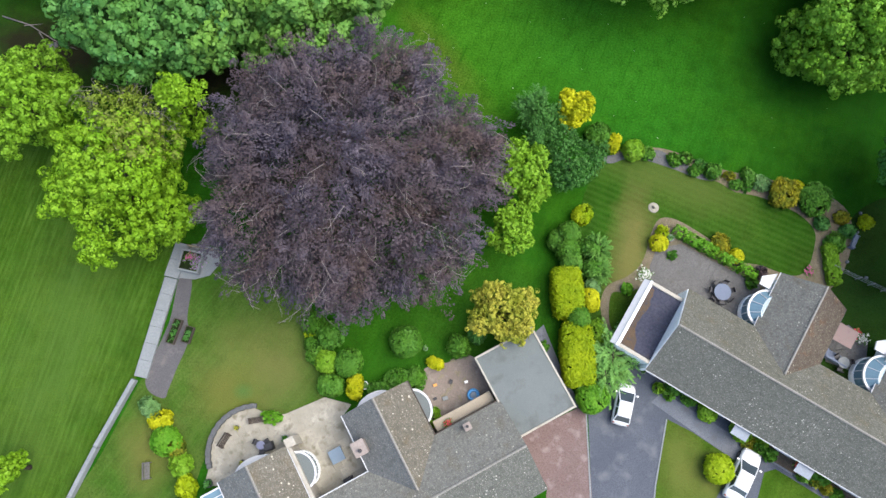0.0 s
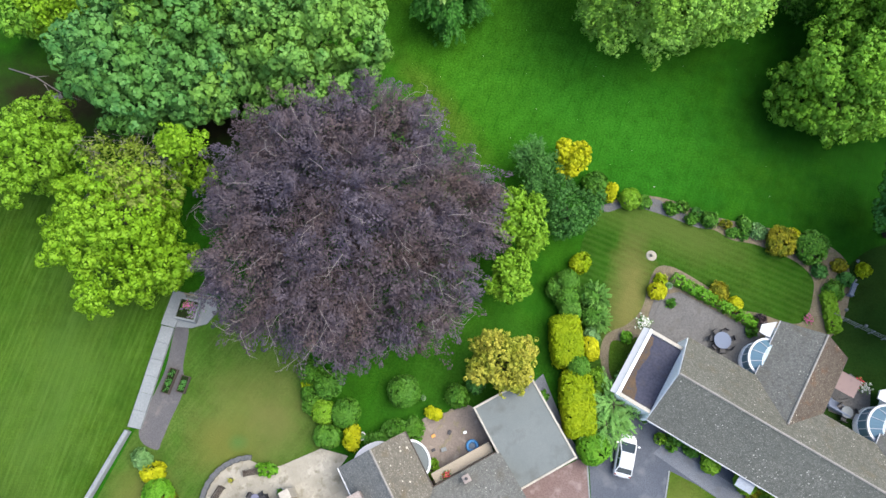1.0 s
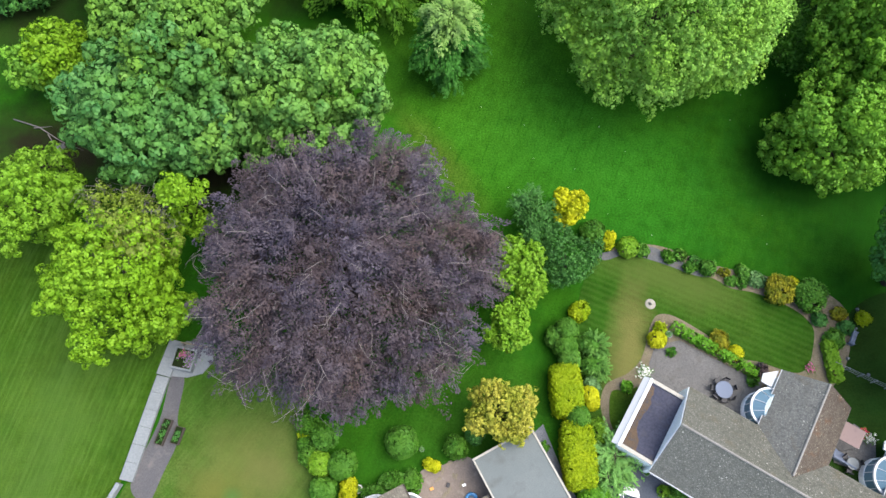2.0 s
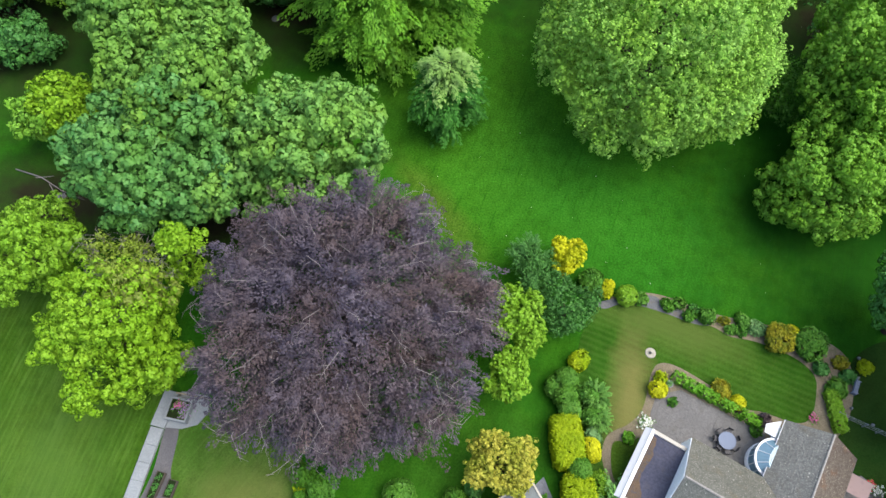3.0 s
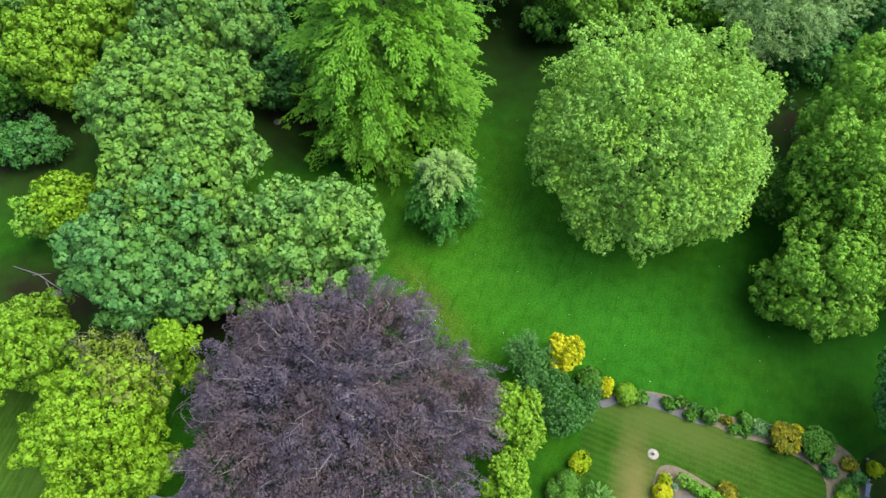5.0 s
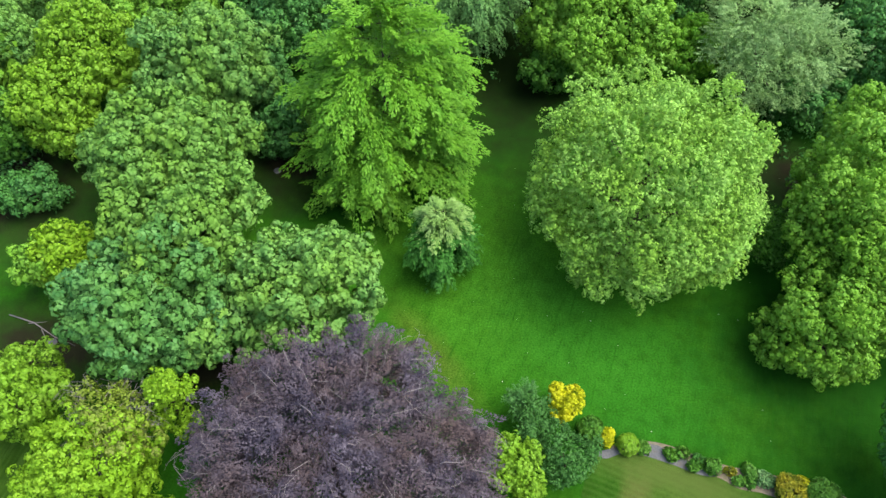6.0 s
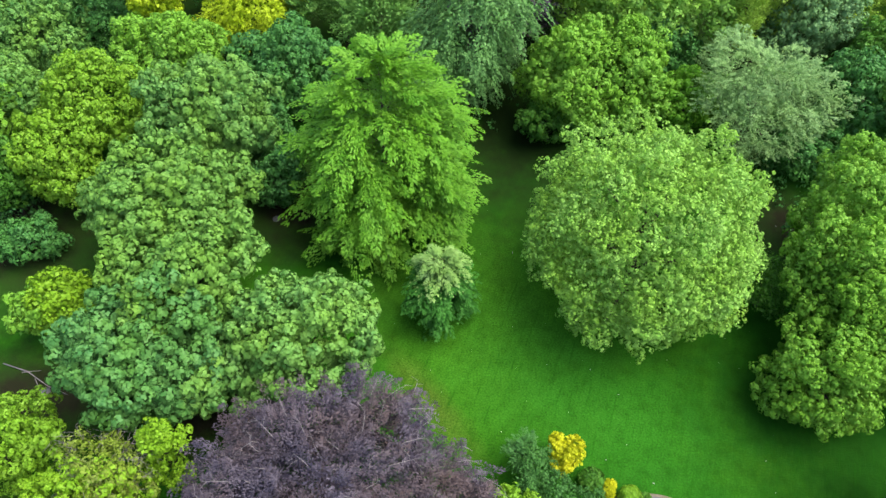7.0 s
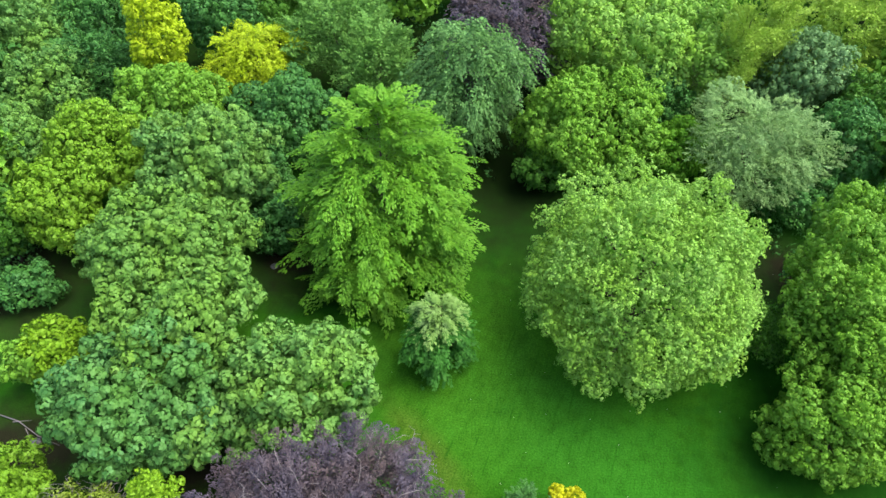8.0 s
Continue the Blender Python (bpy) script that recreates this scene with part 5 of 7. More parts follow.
broad_tree("sycamore", -11.61, 34.50, 8.50, 7.17, 5.01, "sycamore", SYC, 21, leaf=0.42, k=36, wild=0.1, lobes=70, cell=1.2, slim=0.8, relief=0.3, core_size=0.86, lift=0.3)
broad_tree("sycamore", -25.12, 33.12, 8.50, 6.92, 6.66, "bluegreen", "broad sycamore with dense blue green leaves", 22, leaf=0.42, k=36, wild=0.1, lobes=64, cell=1.2, slim=0.8, relief=0.3, core_size=0.86, lift=0.3)
broad_tree("sycamore", -23.47, 41.41, 9.50, 8.04, 4.82, "sunlit", "broad sycamore with yellowish green leaves", 23, leaf=0.42, k=36, wild=0.1, lobes=60, cell=1.2, slim=0.8, relief=0.3, core_size=0.86, lift=0.3)
broad_tree("sycamore", -27.62, 51.13, 9.50, 8.56, 6.25, "sunlit", "broad sycamore with yellowish green leaves", 24, leaf=0.42, k=36, wild=0.1, lobes=56, cell=1.2, slim=0.8, relief=0.3, core_size=0.86, lift=0.3)
broad_tree("sycamore", -18.76, 32.86, 7.00, 5.43, 3.26, "sycamore", SYC, 26, leaf=0.42, k=36, wild=0.1, lobes=40, cell=1.2, slim=0.8, relief=0.3, core_size=0.86, lift=0.3)
broad_tree("sycamore", -25.79, 63.67, 9.00, 8.31, 8.31, "sycamore", SYC, 25, leaf=0.42, k=36, wild=0.1, lobes=56, cell=1.2, slim=0.8, relief=0.3, core_size=0.86, lift=0.3)
broad_tree("ash_tree", -26.42, 17.50, 7.00, 5.79, 5.00, "ash", "spreading ash with bright yellow green leaves", 31, leaf=0.26, k=40, wild=0.22, lobes=60, cell=0.9, low=-0.4, slim=0.75, relief=0.36, core_size=1.05, heads=18, second=("ashold", 2.0, 4.5, 8.5, 3.6, 0.8))
broad_tree("ash_tree", -21.97, 24.25, 7.00, 2.30, 4.08, "ash", "slender ash with bright yellow green leaves", 131, leaf=0.25, k=28, lobes=26, cell=0.78, low=-0.5, slim=0.75, relief=0.26, core_size=0.8, wild=0.14)
broad_tree("ash_tree", -26.64, 22.81, 8.00, 3.84, 2.30, "ashold", "thin ash with fading olive leaves and bare wood", 132, leaf=0.27, k=22, lobes=34, cell=0.95, low=-0.4, slim=0.5, twigs=150)
broad_tree("ash_tree", -36.00, 24.99, 6.50, 4.84, 5.45, "lime", "light green ash beside the field", 32, leaf=0.26, k=36, wild=0.2, lobes=54, cell=0.9, slim=0.75, relief=0.3, core_size=1.05, heads=16)
broad_tree("ash_tree", -35.22, -5.32, 4.00, 1.62, 3.08, "ash", "young light green tree in the field", 37, leaf=0.27, k=20, cell=0.55, lobes=22, slim=0.7, limbs=2)
broad_tree("acacia", 6.92, 19.83, 4.50, 2.70, 1.84, "lime", "lime green tree with layered leaves", 34, leaf=0.25, k=20, cell=0.55, lobes=54, slim=0.7)
broad_tree("acacia", 5.87, 14.65, 4.00, 2.33, 1.58, "lime", "lime green tree with layered leaves", 35, leaf=0.25, k=20, cell=0.55, lobes=50, slim=0.7)
broad_tree("acacia", 7.76, 17.68, 4.00, 1.57, 1.07, "lime", "lime green tree with layered leaves", 135, leaf=0.25, k=20, cell=0.55, lobes=24, slim=0.7)
broad_tree("yew", 11.6, 20.95, 3.20, 3.0, 2.1, "yew", "dense dark green rounded yew", 36, leaf=0.17, k=14, cell=0.42, lobes=34, slim=0.6, zmin=0.4, relief=0.14, wild=0.05)
broad_tree("cedar", 8.53, 25.09, 3.50, 2.3, 1.6, "yew", "blue green cedar with spiky boughs", 37, leaf=0.24, tuft=1.4, k=30, per=2.0, lobes=20, style="plume", slim=0.35, zmin=0.4, rise=0.2, droop=0.15, wide=0.2, relief=0.25)
broad_tree("golden_maple", 4.82, 7.48, 4.00, 3.03, 2.06, "oldgold", "small maple with old gold leaves by the garage", 38, leaf=0.19, k=14, cell=0.4, lobes=56, limbs=6, slim=0.7, wild=0.14, relief=0.2, lift=0.4)
broad_tree("golden_bush", 12.25, 26.45, 2.40, 1.97, 1.34, "yellow", "bright yellow golden shrub", 39, leaf=0.2, k=18, cell=0.42, lobes=20, zmin=0.3, category="bush", limbs=4, slim=0.7)
MAP = "great round maple with light green leaves"
broad_tree("maple", 21.15, 45.60, 10.30, 11.65, 11.75, "maple", MAP, 41, leaf=0.25, k=13, wild=0.065, lobes=120, cell=0.66, low=-0.75, zmin=1.2, limbs=8, girth=0.55, heads=70, slim=0.8, relief=0.32, lift=0.5, core_size=1.02)
broad_tree("oak", 45.60, 49.85, 10.00, 7.23, 8.87, "lightgreen", "tall green oak at the edge of the meadow", 42, leaf=0.31, k=24, lobes=54, cell=0.82, low=-0.7, slim=0.75, relief=0.24, lift=0.3, wild=0.12)
broad_tree("oak", 36.9, 32.75, 4.50, 5.65, 7.75, "lightgreen", "light green oak with low boughs", 43, leaf=0.31, k=24, lobes=44, cell=0.82, low=-0.8, zmin=0.6, slim=0.75, relief=0.24, lift=0.3, wild=0.12)
broad_tree("oak", 42.06, 35.54, 6.50, 7.44, 8.97, "lightgreen", "wide green oak at the edge of the meadow", 44, leaf=0.31, k=24, lobes=54, cell=0.82, low=-0.7, slim=0.75, relief=0.24, lift=0.3, wild=0.12)
broad_tree("oak", 39.84, 40.65, 10.00, 5.92, 6.13, "lightgreen", "light green oak standing among taller ones", 48, leaf=0.31, k=24, lobes=44, cell=0.82, low=-0.7, slim=0.75, relief=0.24, lift=0.3, wild=0.12)
broad_tree("oak", 35.70, 44.48, 3.50, 3.47, 3.71, "green", "low green oak in the shade", 45, leaf=0.28, tuft=0.4, k=9, per=2.6, lobes=50)
conifer("swamp_cypress", -5.0, 57.2, 23.5, 10.8, "larch", "tall feathery bright green swamp cypress in tiers", 46, leaf=0.36, boughs=100, droop=0.20, lift=0.20, hang=0.30, per=2.6, k=120, plume=4.0, slim=0.42, uneven=(0.7, 1.15), full=2.2, wide=0.22)
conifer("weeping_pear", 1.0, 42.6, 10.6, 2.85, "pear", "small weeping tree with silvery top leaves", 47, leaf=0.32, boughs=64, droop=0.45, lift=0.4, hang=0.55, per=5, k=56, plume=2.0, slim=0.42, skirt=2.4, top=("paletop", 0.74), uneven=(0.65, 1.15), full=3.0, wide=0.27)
# ---- the wood behind ----
broad_tree("oak", 41.60, 19.71, 7.00, 5.27, 3.76, "dark", "tall dark green oak beside the meadow", 145, leaf=0.34, k=24, lobes=54, cell=0.78, low=-0.8, zmin=0.6, limbs=2, slim=0.75)
# Two oaks added at the far right to shade garden and meadow.
broad_tree("oak", 42.71, 10.64, 8.00, 5.36, 4.15, "green", "tall green oak added beside the garden for shade", 146, leaf=0.34, k=20, lobes=44, cell=0.95, low=-0.7, zmin=0.7, limbs=3, slim=0.75)
broad_tree("oak", 45.88, 32.39, 8.00, 5.33, 4.35, "green", "tall green oak added beside the meadow for shade", 147, leaf=0.34, k=20, lobes=44, cell=0.95, low=-0.7, zmin=0.7, limbs=3, slim=0.75)
GROWN = itertools.count(200)


def wood_tree(name, style, leaves, label, x, y, zc, r, rz):
    """One tree of the wood, tufted or feathery."""
    seed = next(GROWN)
    feathery = {"weeping_spruce": (0.0, 0.9), "willow": (0.55, 0.35), "poplar": (1.1, 0.05), "cypress": (0.7, 0.2), "yew": (0.3, 0.2), "copper_beech": (0.0, 0.45)}
    up, down = feathery.get(name, (0.0, 0.4))
    fine = 0.62 if name in ("willow", "poplar") else 1.0
    if style == "tuft":
        broad_tree(name, x, y, zc, r * 1.05, rz * 1.05, leaves, label, seed, leaf=0.38 if r < 10 else 0.48, k=29 if r < 10 else 24, lobes=44, low=-0.35, zmin=0.7, limbs=4, cell=1.15 if r < 10 else 1.45, slim=0.78, relief=0.14, lift=0.4, core_size=1.02)
    else:
        broad_tree(name, x, y, zc, r, rz, leaves, label, seed, leaf=0.34 * fine ** 0.5, tuft=2.5 * fine, k=int(52 * fine), per=0.62 / fine ** 1.5, wide=0.17, lobes=50, low=-0.4, zmin=0.7, style="plume", slim=0.4, limbs=4, relief=0.4, rise=up, droop=down)


wood_tree("weeping_spruce", "spray", "spruce", "weeping blue green conifer in the wood", 4.98, 78.27, 10.00, 8.06, 12.32)
wood_tree("copper_beech", "spray", "copper", "dark purple copper beech in the wood", 9.9, 91.0, 10.50, 8.4, 9.6)
wood_tree("oak", "tuft", "lightgreen", "round light green oak", 21.45, 75.00, 7.00, 8.60, 8.04)
wood_tree("oak", "tuft", "larch", "small fresh green oak", 33.79, 74.02, 5.00, 5.14, 4.45)
wood_tree("willow", "spray", "willow", "soft silvery green willow", 41.07, 70.17, 8.00, 8.76, 6.94)
wood_tree("whitebeam", "tuft", "silver", "grey green whitebeam in the wood", 52.6, 86.62, 9.00, 6.46, 6.46)
wood_tree("poplar", "spray", "poplar", "tall yellow green poplar", 42.0, 84.0, 13.0, 3.7, 12.0)
wood_tree("poplar", "spray", "poplar", "tall yellow green poplar", 47.6, 88.0, 13.0, 3.3, 10.5)
wood_tree("lime_tree", "tuft", "maple", "broad light green lime tree", 29.30, 93.89, 11.00, 13.75, 8.25)
wood_tree("cypress", "spray", "poplar", "golden green cypress in the wood", 62.74, 96.18, 10.00, 7.55, 8.27)
wood_tree("holly", "tuft", "dark", "dark green holly in the wood", 54.18, 71.63, 6.00, 6.29, 7.30)
wood_tree("oak", "tuft", "green", "mid green oak in the wood", 61.58, 78.37, 8.00, 5.38, 5.87)
wood_tree("golden_elm", "tuft", "elm", "bright yellow green golden elm", -36.84, 86.27, 13.00, 4.45, 8.45)
wood_tree("golden_elm", "spray", "elm", "yellow green elm in the wood", -24.13, 87.86, 10.00, 6.21, 4.44)
wood_tree("lime_tree", "tuft", "lightgreen", "round light green lime tree", -33.64, 76.75, 9.50, 6.97, 5.15)
wood_tree("holly", "tuft", "dark", "dense dark green holly", -18.01, 75.85, 8.00, 6.66, 7.21)
wood_tree("ash_tree", "tuft", "lime", "bright yellow green ash", -40.4, 67.2, 9.00, 6.5, 6.04)
wood_tree("ash_tree", "tuft", "lime", "bright yellow green ash", -42.60, 59.93, 7.00, 5.22, 6.68)
wood_tree("oak", "tuft", "sycamore", "mid green oak in the wood", -50.60, 68.47, 8.50, 5.52, 6.92)
wood_tree("oak", "tuft", "green", "mid green oak in the wood", -49.01, 58.14, 6.00, 3.88, 5.75)
wood_tree("oak", "tuft", "sycamore", "mid green oak in the wood", -58.37, 92.90, 10.00, 6.96, 7.46)
wood_tree("yew", "spray", "dark", "dark green yew in the wood", -46.21, 86.39, 8.50, 5.55, 6.36)
wood_tree("cypress", "spray", "cypress", "feathery green cypress in the wood", -12.64, 92.69, 10.00, 7.84, 7.29)
wood_tree("cypress", "spray", "cypress", "feathery green cypress in the wood", -7.10, 85.81, 10.00, 5.51, 6.56)
wood_tree("holly", "tuft", "dark", "dark green holly in the wood", -31.43, 99.33, 9.00, 6.06, 6.06)
wood_tree("holly", "tuft", "dark", "dark green holly in the wood", -49.52, 100.69, 10.00, 6.91, 5.85)
wood_tree("oak", "tuft", "sycamore", "mid green oak in the wood", -51.0, 81.5, 7.5, 6.2, 6.5)
wood_tree("lime_tree", "tuft", "dark", "blue green young lime tree in the shade", 31.0, 82.5, 6.0, 5.5, 5.5)
wood_tree("oak", "tuft", "green", "mid green oak deep in the wood", -25.0, 106.0, 9.0, 6.5, 7.0)
wood_tree("rhododendron", "tuft", "dark", "dark blue green shrub in the shade", -44.9, 51.6, 2.40, 3.5, 2.47)
wood_tree("hazel", "tuft", "ash", "light yellow green hazel", -36.60, 41.3, 5.00, 3.5, 3.0)
wood_tree("hazel", "tuft", "lightgreen", "small light green hazel", -39.60, 40.3, 4.20, 2.5, 2.6)
wood_tree("laurel", "tuft", "dark", "dark green laurel in the shade", 47.81, 66.09, 3.50, 5.78, 3.47)
wood_tree("laurel", "tuft", "green", "green laurel in the shade", 15.47, 71.62, 3.50, 4.34, 3.30)
wood_tree("laurel", "tuft", "dark", "dark green laurel in the shade", -20.63, 67.48, 4.00, 4.30, 6.52)
wood_tree("laurel", "tuft", "dark", "dark green laurel in the shade", -18.17, 59.78, 4.00, 3.23, 4.84)
# undergrowth that fills the shade between the trunks
rg = np.random.default_rng(66)
low_plants = []
for (u0, v0), (u1, v1), n in (((-22.05, 72.14), (-111.31, 156.17), 900), ((13.38, 73.45), (122.21, 161.93), 1100), ((40.95, 49.56), (73.77, 72.46), 260), ((-51.82, 49.76), (-47.01, 72.05), 160), ((-8.31, 72.18), (14.96, 153.13), 300)):
    low_plants.append(np.stack([rg.uniform(min(u0, u1), max(u0, u1), n), rg.uniform(min(v0, v1), max(v0, v1), n), rg.uniform(0.3, 2.6, n)], 1))
p = np.vstack(low_plants)
me = leaf_mesh("undergrowth", *puffs(rg, p, np.tile([[0, 0, 1.0]], (len(p), 1)), 10, 0.5, 1.1, 0.6))
me.materials.append(LEAVES["dark"])
tagged(new("undergrowth", me), "dark green undergrowth in the shade of the wood", "undergrowth", "", "stuff")
# farther trees, close copies of a few kinds
rng = random.Random(9)
MASTERS = [broad_tree("woodland_tree", -76.89, 114.91, 10.00, 8.93, 8.93, "green", "distant mid green woodland tree", 301, leaf=0.85, k=9, lobes=28, cell=2.1, slim=0.75),
           broad_tree("woodland_tree", -49.43, 119.89, 10.00, 9.24, 9.24, "dark", "distant dark green woodland tree", 302, leaf=0.85, k=9, lobes=28, cell=2.1, slim=0.75),
           broad_tree("woodland_tree", -19.21, 118.26, 10.00, 9.20, 9.20, "lightgreen", "distant light green woodland tree", 303, leaf=0.85, k=9, lobes=28, cell=2.1, slim=0.75)]
for i, (x, y) in enumerate([(-64.70, 119.56), (-33.81, 119.08), (-5.56, 115.23), (8.08, 121.10), (22.62, 126.18), (50.92, 124.37), (63.98, 115.49), (79.90, 120.28), (74.20, 91.35), (61.47, 63.10), (-65.60, 85.18), (-55.54, 61.54)]):
    copy_thing(MASTERS[i % 3], pose(x, y, 0, 0, 0, rng.uniform(0, 360)))

# ---- shrubs ----
MADE = itertools.count()


def shrub(x, y, rx, ry, rz, leaves, square, label):
    """A shrub or clipped block: radius across, along, half height, leaves, squareness."""
    i = next(MADE)
    hedge_turn = 2 if square > 4 else (i * 37) % 40 - 20 if abs(rx - ry) > 0.3 else i * 50
    bush("hedge_block" if square > 3 else "shrub", x, y, rx, ry, rz, leaves, label, 400 + i, square=square, turn=hedge_turn, category="hedge" if square > 3 else "bush", rough=0.02 if square > 2.1 else 0.08, tuft=0.13 if square > 3 else 0.08 if square > 2.1 else 0.16, rise=0.4 if square > 3 else 0.12 if square > 2.1 else 0.5, leaf=0.16 if square > 2.1 else 0.18, per=52 if square > 3 else 26 if square > 2.1 else 20)


shrub(-11.38, 6.85, 0.95, 0.9, 0.8, "green", 2, "loose green shrub under the beech")
shrub(-11.61, 6.13, 0.5, 0.5, 0.45, "yellowgreen", 2, "small yellow green shrub")
shrub(-9.84, 5.89, 1.1, 1.15, 0.9, "green", 2, "rounded green shrub in the garden")
shrub(-11.52, 5.19, 0.6, 0.6, 0.5, "green", 2, "small green shrub in the garden")
shrub(-10.97, 4.20, 0.95, 0.8, 0.6, "clipped", 2, "clipped olive green shrub")
shrub(-10.07, 3.55, 1.0, 1.05, 0.85, "lime", 2.3, "clipped bright lime shrub")
shrub(-8.18, 3.44, 1.2, 1.25, 1.0, "green", 2.2, "clipped mid green shrub")
shrub(-9.69, 1.52, 1.15, 0.95, 0.8, "clipped", 2.5, "clipped green shrub in the garden")
shrub(-7.55, 1.45, 0.65, 1.05, 0.8, "yellow", 2, "yellow flowering shrub in the garden")
shrub(-5.33, 1.15, 1.1, 0.8, 0.6, "green", 2, "leafy shrub against the bay")
shrub(-3.87, 2.01, 1.2, 0.8, 0.6, "green", 2, "leafy shrub against the gable")
shrub(-2.40, 2.01, 0.8, 1.1, 0.6, "clipped", 2, "leafy shrub against the gable")
shrub(-0.78, -1.14, 0.4, 0.8, 0.5, "lime", 2, "lime green shrub by the wall")
shrub(-3.25, 5.25, 1.35, 1.35, 1.05, "green", 2.3, "large clipped green dome on the lawn")
shrub(-0.64, 3.42, 0.72, 0.5, 0.5, "yellow", 2.3, "small yellow clipped shrub")
shrub(1.38, 4.91, 0.85, 0.95, 0.9, "clipped", 2, "grey green shrub by the yard")
shrub(3.02, 5.89, 0.8, 0.7, 0.8, "dark", 2, "dark green shrub behind the garage")
shrub(-25.27, -0.38, 0.9, 0.7, 0.5, "silver", 2, "pale feathery shrub in the garden")
shrub(-24.16, -1.46, 0.95, 0.8, 0.6, "yellow", 2, "yellow shrub by the wall")
shrub(-23.51, -3.09, 1.2, 1.25, 0.9, "larch", 2.2, "bright green rounded shrub")
shrub(-22.56, -3.79, 0.75, 0.6, 0.6, "gold", 2, "olive gold shrub in the garden")
shrub(-22.04, -5.03, 0.9, 0.9, 0.75, "lime", 2, "lime green shrub in the garden")
shrub(-21.51, -6.85, 0.8, 0.95, 0.75, "yellowgreen", 2, "yellow green shrub in the garden")
shrub(-21.45, -8.77, 0.9, 0.95, 0.75, "lime", 2, "lime green shrub in the garden")
shrub(11.33, 14.91, 1.05, 1.0, 1.25, "clipped", 2.4, "clipped green dome at the end of the hedge")
shrub(10.23, 14.36, 0.75, 1.0, 0.9, "clipped", 2.2, "clipped green shrub in the garden")
shrub(11.12, 13.41, 1.05, 0.95, 1.2, "clipped", 2.4, "clipped green dome in the hedge")
shrub(11.43, 12.28, 1.0, 0.95, 1.2, "clipped", 2.4, "clipped green dome in the hedge")
shrub(10.95, 9.56, 1.32, 2.2, 1.25, "yellowgreen", 4.5, "golden clipped hedge block")
shrub(11.78, 7.24, 1.0, 1.0, 1.4, "clipped", 2.4, "clipped green ball in the hedge")
shrub(13.05, 8.94, 0.72, 1.05, 0.9, "yellow", 2.6, "clipped yellow shrub in the garden")
shrub(11.58, 4.15, 1.36, 2.6, 1.3, "yellowgreen", 4.2, "golden clipped hedge block")
shrub(13.48, 6.00, 0.7, 1.1, 0.8, "lime", 2, "loose lime green shrub")
shrub(12.77, 0.47, 1.35, 1.3, 1.15, "larch", 2.4, "large clipped bright green dome")
shrub(13.29, 13.62, 0.85, 1.0, 0.8, "green", 2, "loose green shrub by the lawn")
shrub(13.46, 11.81, 0.8, 1.0, 0.8, "green", 2, "loose green shrub by the lawn")
shrub(13.32, 10.05, 0.7, 0.8, 0.6, "silver", 2, "grey green shrub by the lawn")
shrub(12.68, 16.81, 0.95, 0.8, 0.7, "yellowgreen", 2, "yellow green shrub in the garden")
shrub(14.57, 24.44, 1.1, 1.1, 0.85, "green", 2, "green shrub beside the yew")
shrub(15.93, 23.69, 0.55, 0.9, 0.75, "yellow", 2, "narrow bright yellow shrub")
shrub(17.71, 22.99, 0.95, 0.95, 0.8, "lime", 2.5, "clipped olive lime ball")
shrub(19.10, 22.82, 0.55, 0.6, 0.5, "clipped", 2, "small green shrub in the garden")
shrub(21.51, 22.19, 0.60, 0.44, 0.4, "green", 2, "low green border plant")
shrub(22.58, 22.36, 0.56, 0.48, 0.4, "clipped", 2, "low green border plant")
shrub(23.43, 21.14, 0.56, 0.48, 0.45, "green", 2, "low green border plant")
shrub(25.08, 21.01, 0.68, 0.68, 0.6, "green", 2, "spiky grey green border plant")
shrub(24.05, 21.84, 0.48, 0.32, 0.3, "dark", 2, "low dark border plant")
shrub(27.19, 19.80, 0.56, 0.36, 0.3, "green", 2, "low green border plant")
shrub(28.17, 19.63, 0.48, 0.36, 0.3, "green", 2, "low green border plant")
shrub(28.37, 20.59, 0.80, 0.56, 0.4, "green", 2, "low blue green border plant")
shrub(29.51, 19.87, 0.72, 0.64, 0.4, "silver", 2, "low grey green border plant")
shrub(26.58, 20.62, 0.48, 0.32, 0.3, "gold", 2, "low straw coloured border plant")
shrub(31.15, 18.81, 1.3, 1.25, 1.0, "gold", 2, "rounded gold and green variegated shrub")
shrub(32.40, 19.41, 0.6, 0.6, 0.7, "yellow", 2, "yellow shrub in the garden")
shrub(33.87, 18.22, 1.45, 1.45, 1.05, "green", 2, "rounded spiky green shrub")
shrub(34.66, 16.09, 0.6, 0.6, 0.4, "dark", 2, "small dark border plant")
shrub(36.54, 16.62, 0.5, 0.6, 0.4, "gold", 2, "small gold border plant")
shrub(35.57, 14.21, 0.8, 0.9, 0.5, "clipped", 2, "green border shrub in the garden")
shrub(34.97, 12.23, 0.5, 1.8, 0.5, "lime", 6, "low clipped lime green hedge")
shrub(38.59, 16.17, 0.6, 0.6, 0.5, "yellowgreen", 2, "small yellow green shrub")
shrub(36.89, 15.29, 0.6, 0.6, 0.4, "dark", 2, "dark border plant in the garden")
shrub(19.54, 14.19, 0.8, 0.75, 0.6, "yellow", 2.3, "clipped yellow shrub by the patio")
shrub(19.98, 15.24, 0.5, 0.5, 0.4, "yellowgreen", 2, "small yellow green shrub")
shrub(25.15, 14.05, 0.95, 0.75, 0.5, "gold", 2, "olive gold border shrub")
shrub(26.49, 13.01, 0.62, 0.62, 0.5, "yellow", 2.2, "round yellow shrub in the garden")
shrub(28.53, 11.52, 0.5, 0.5, 0.4, "copper", 2, "dark red border shrub")
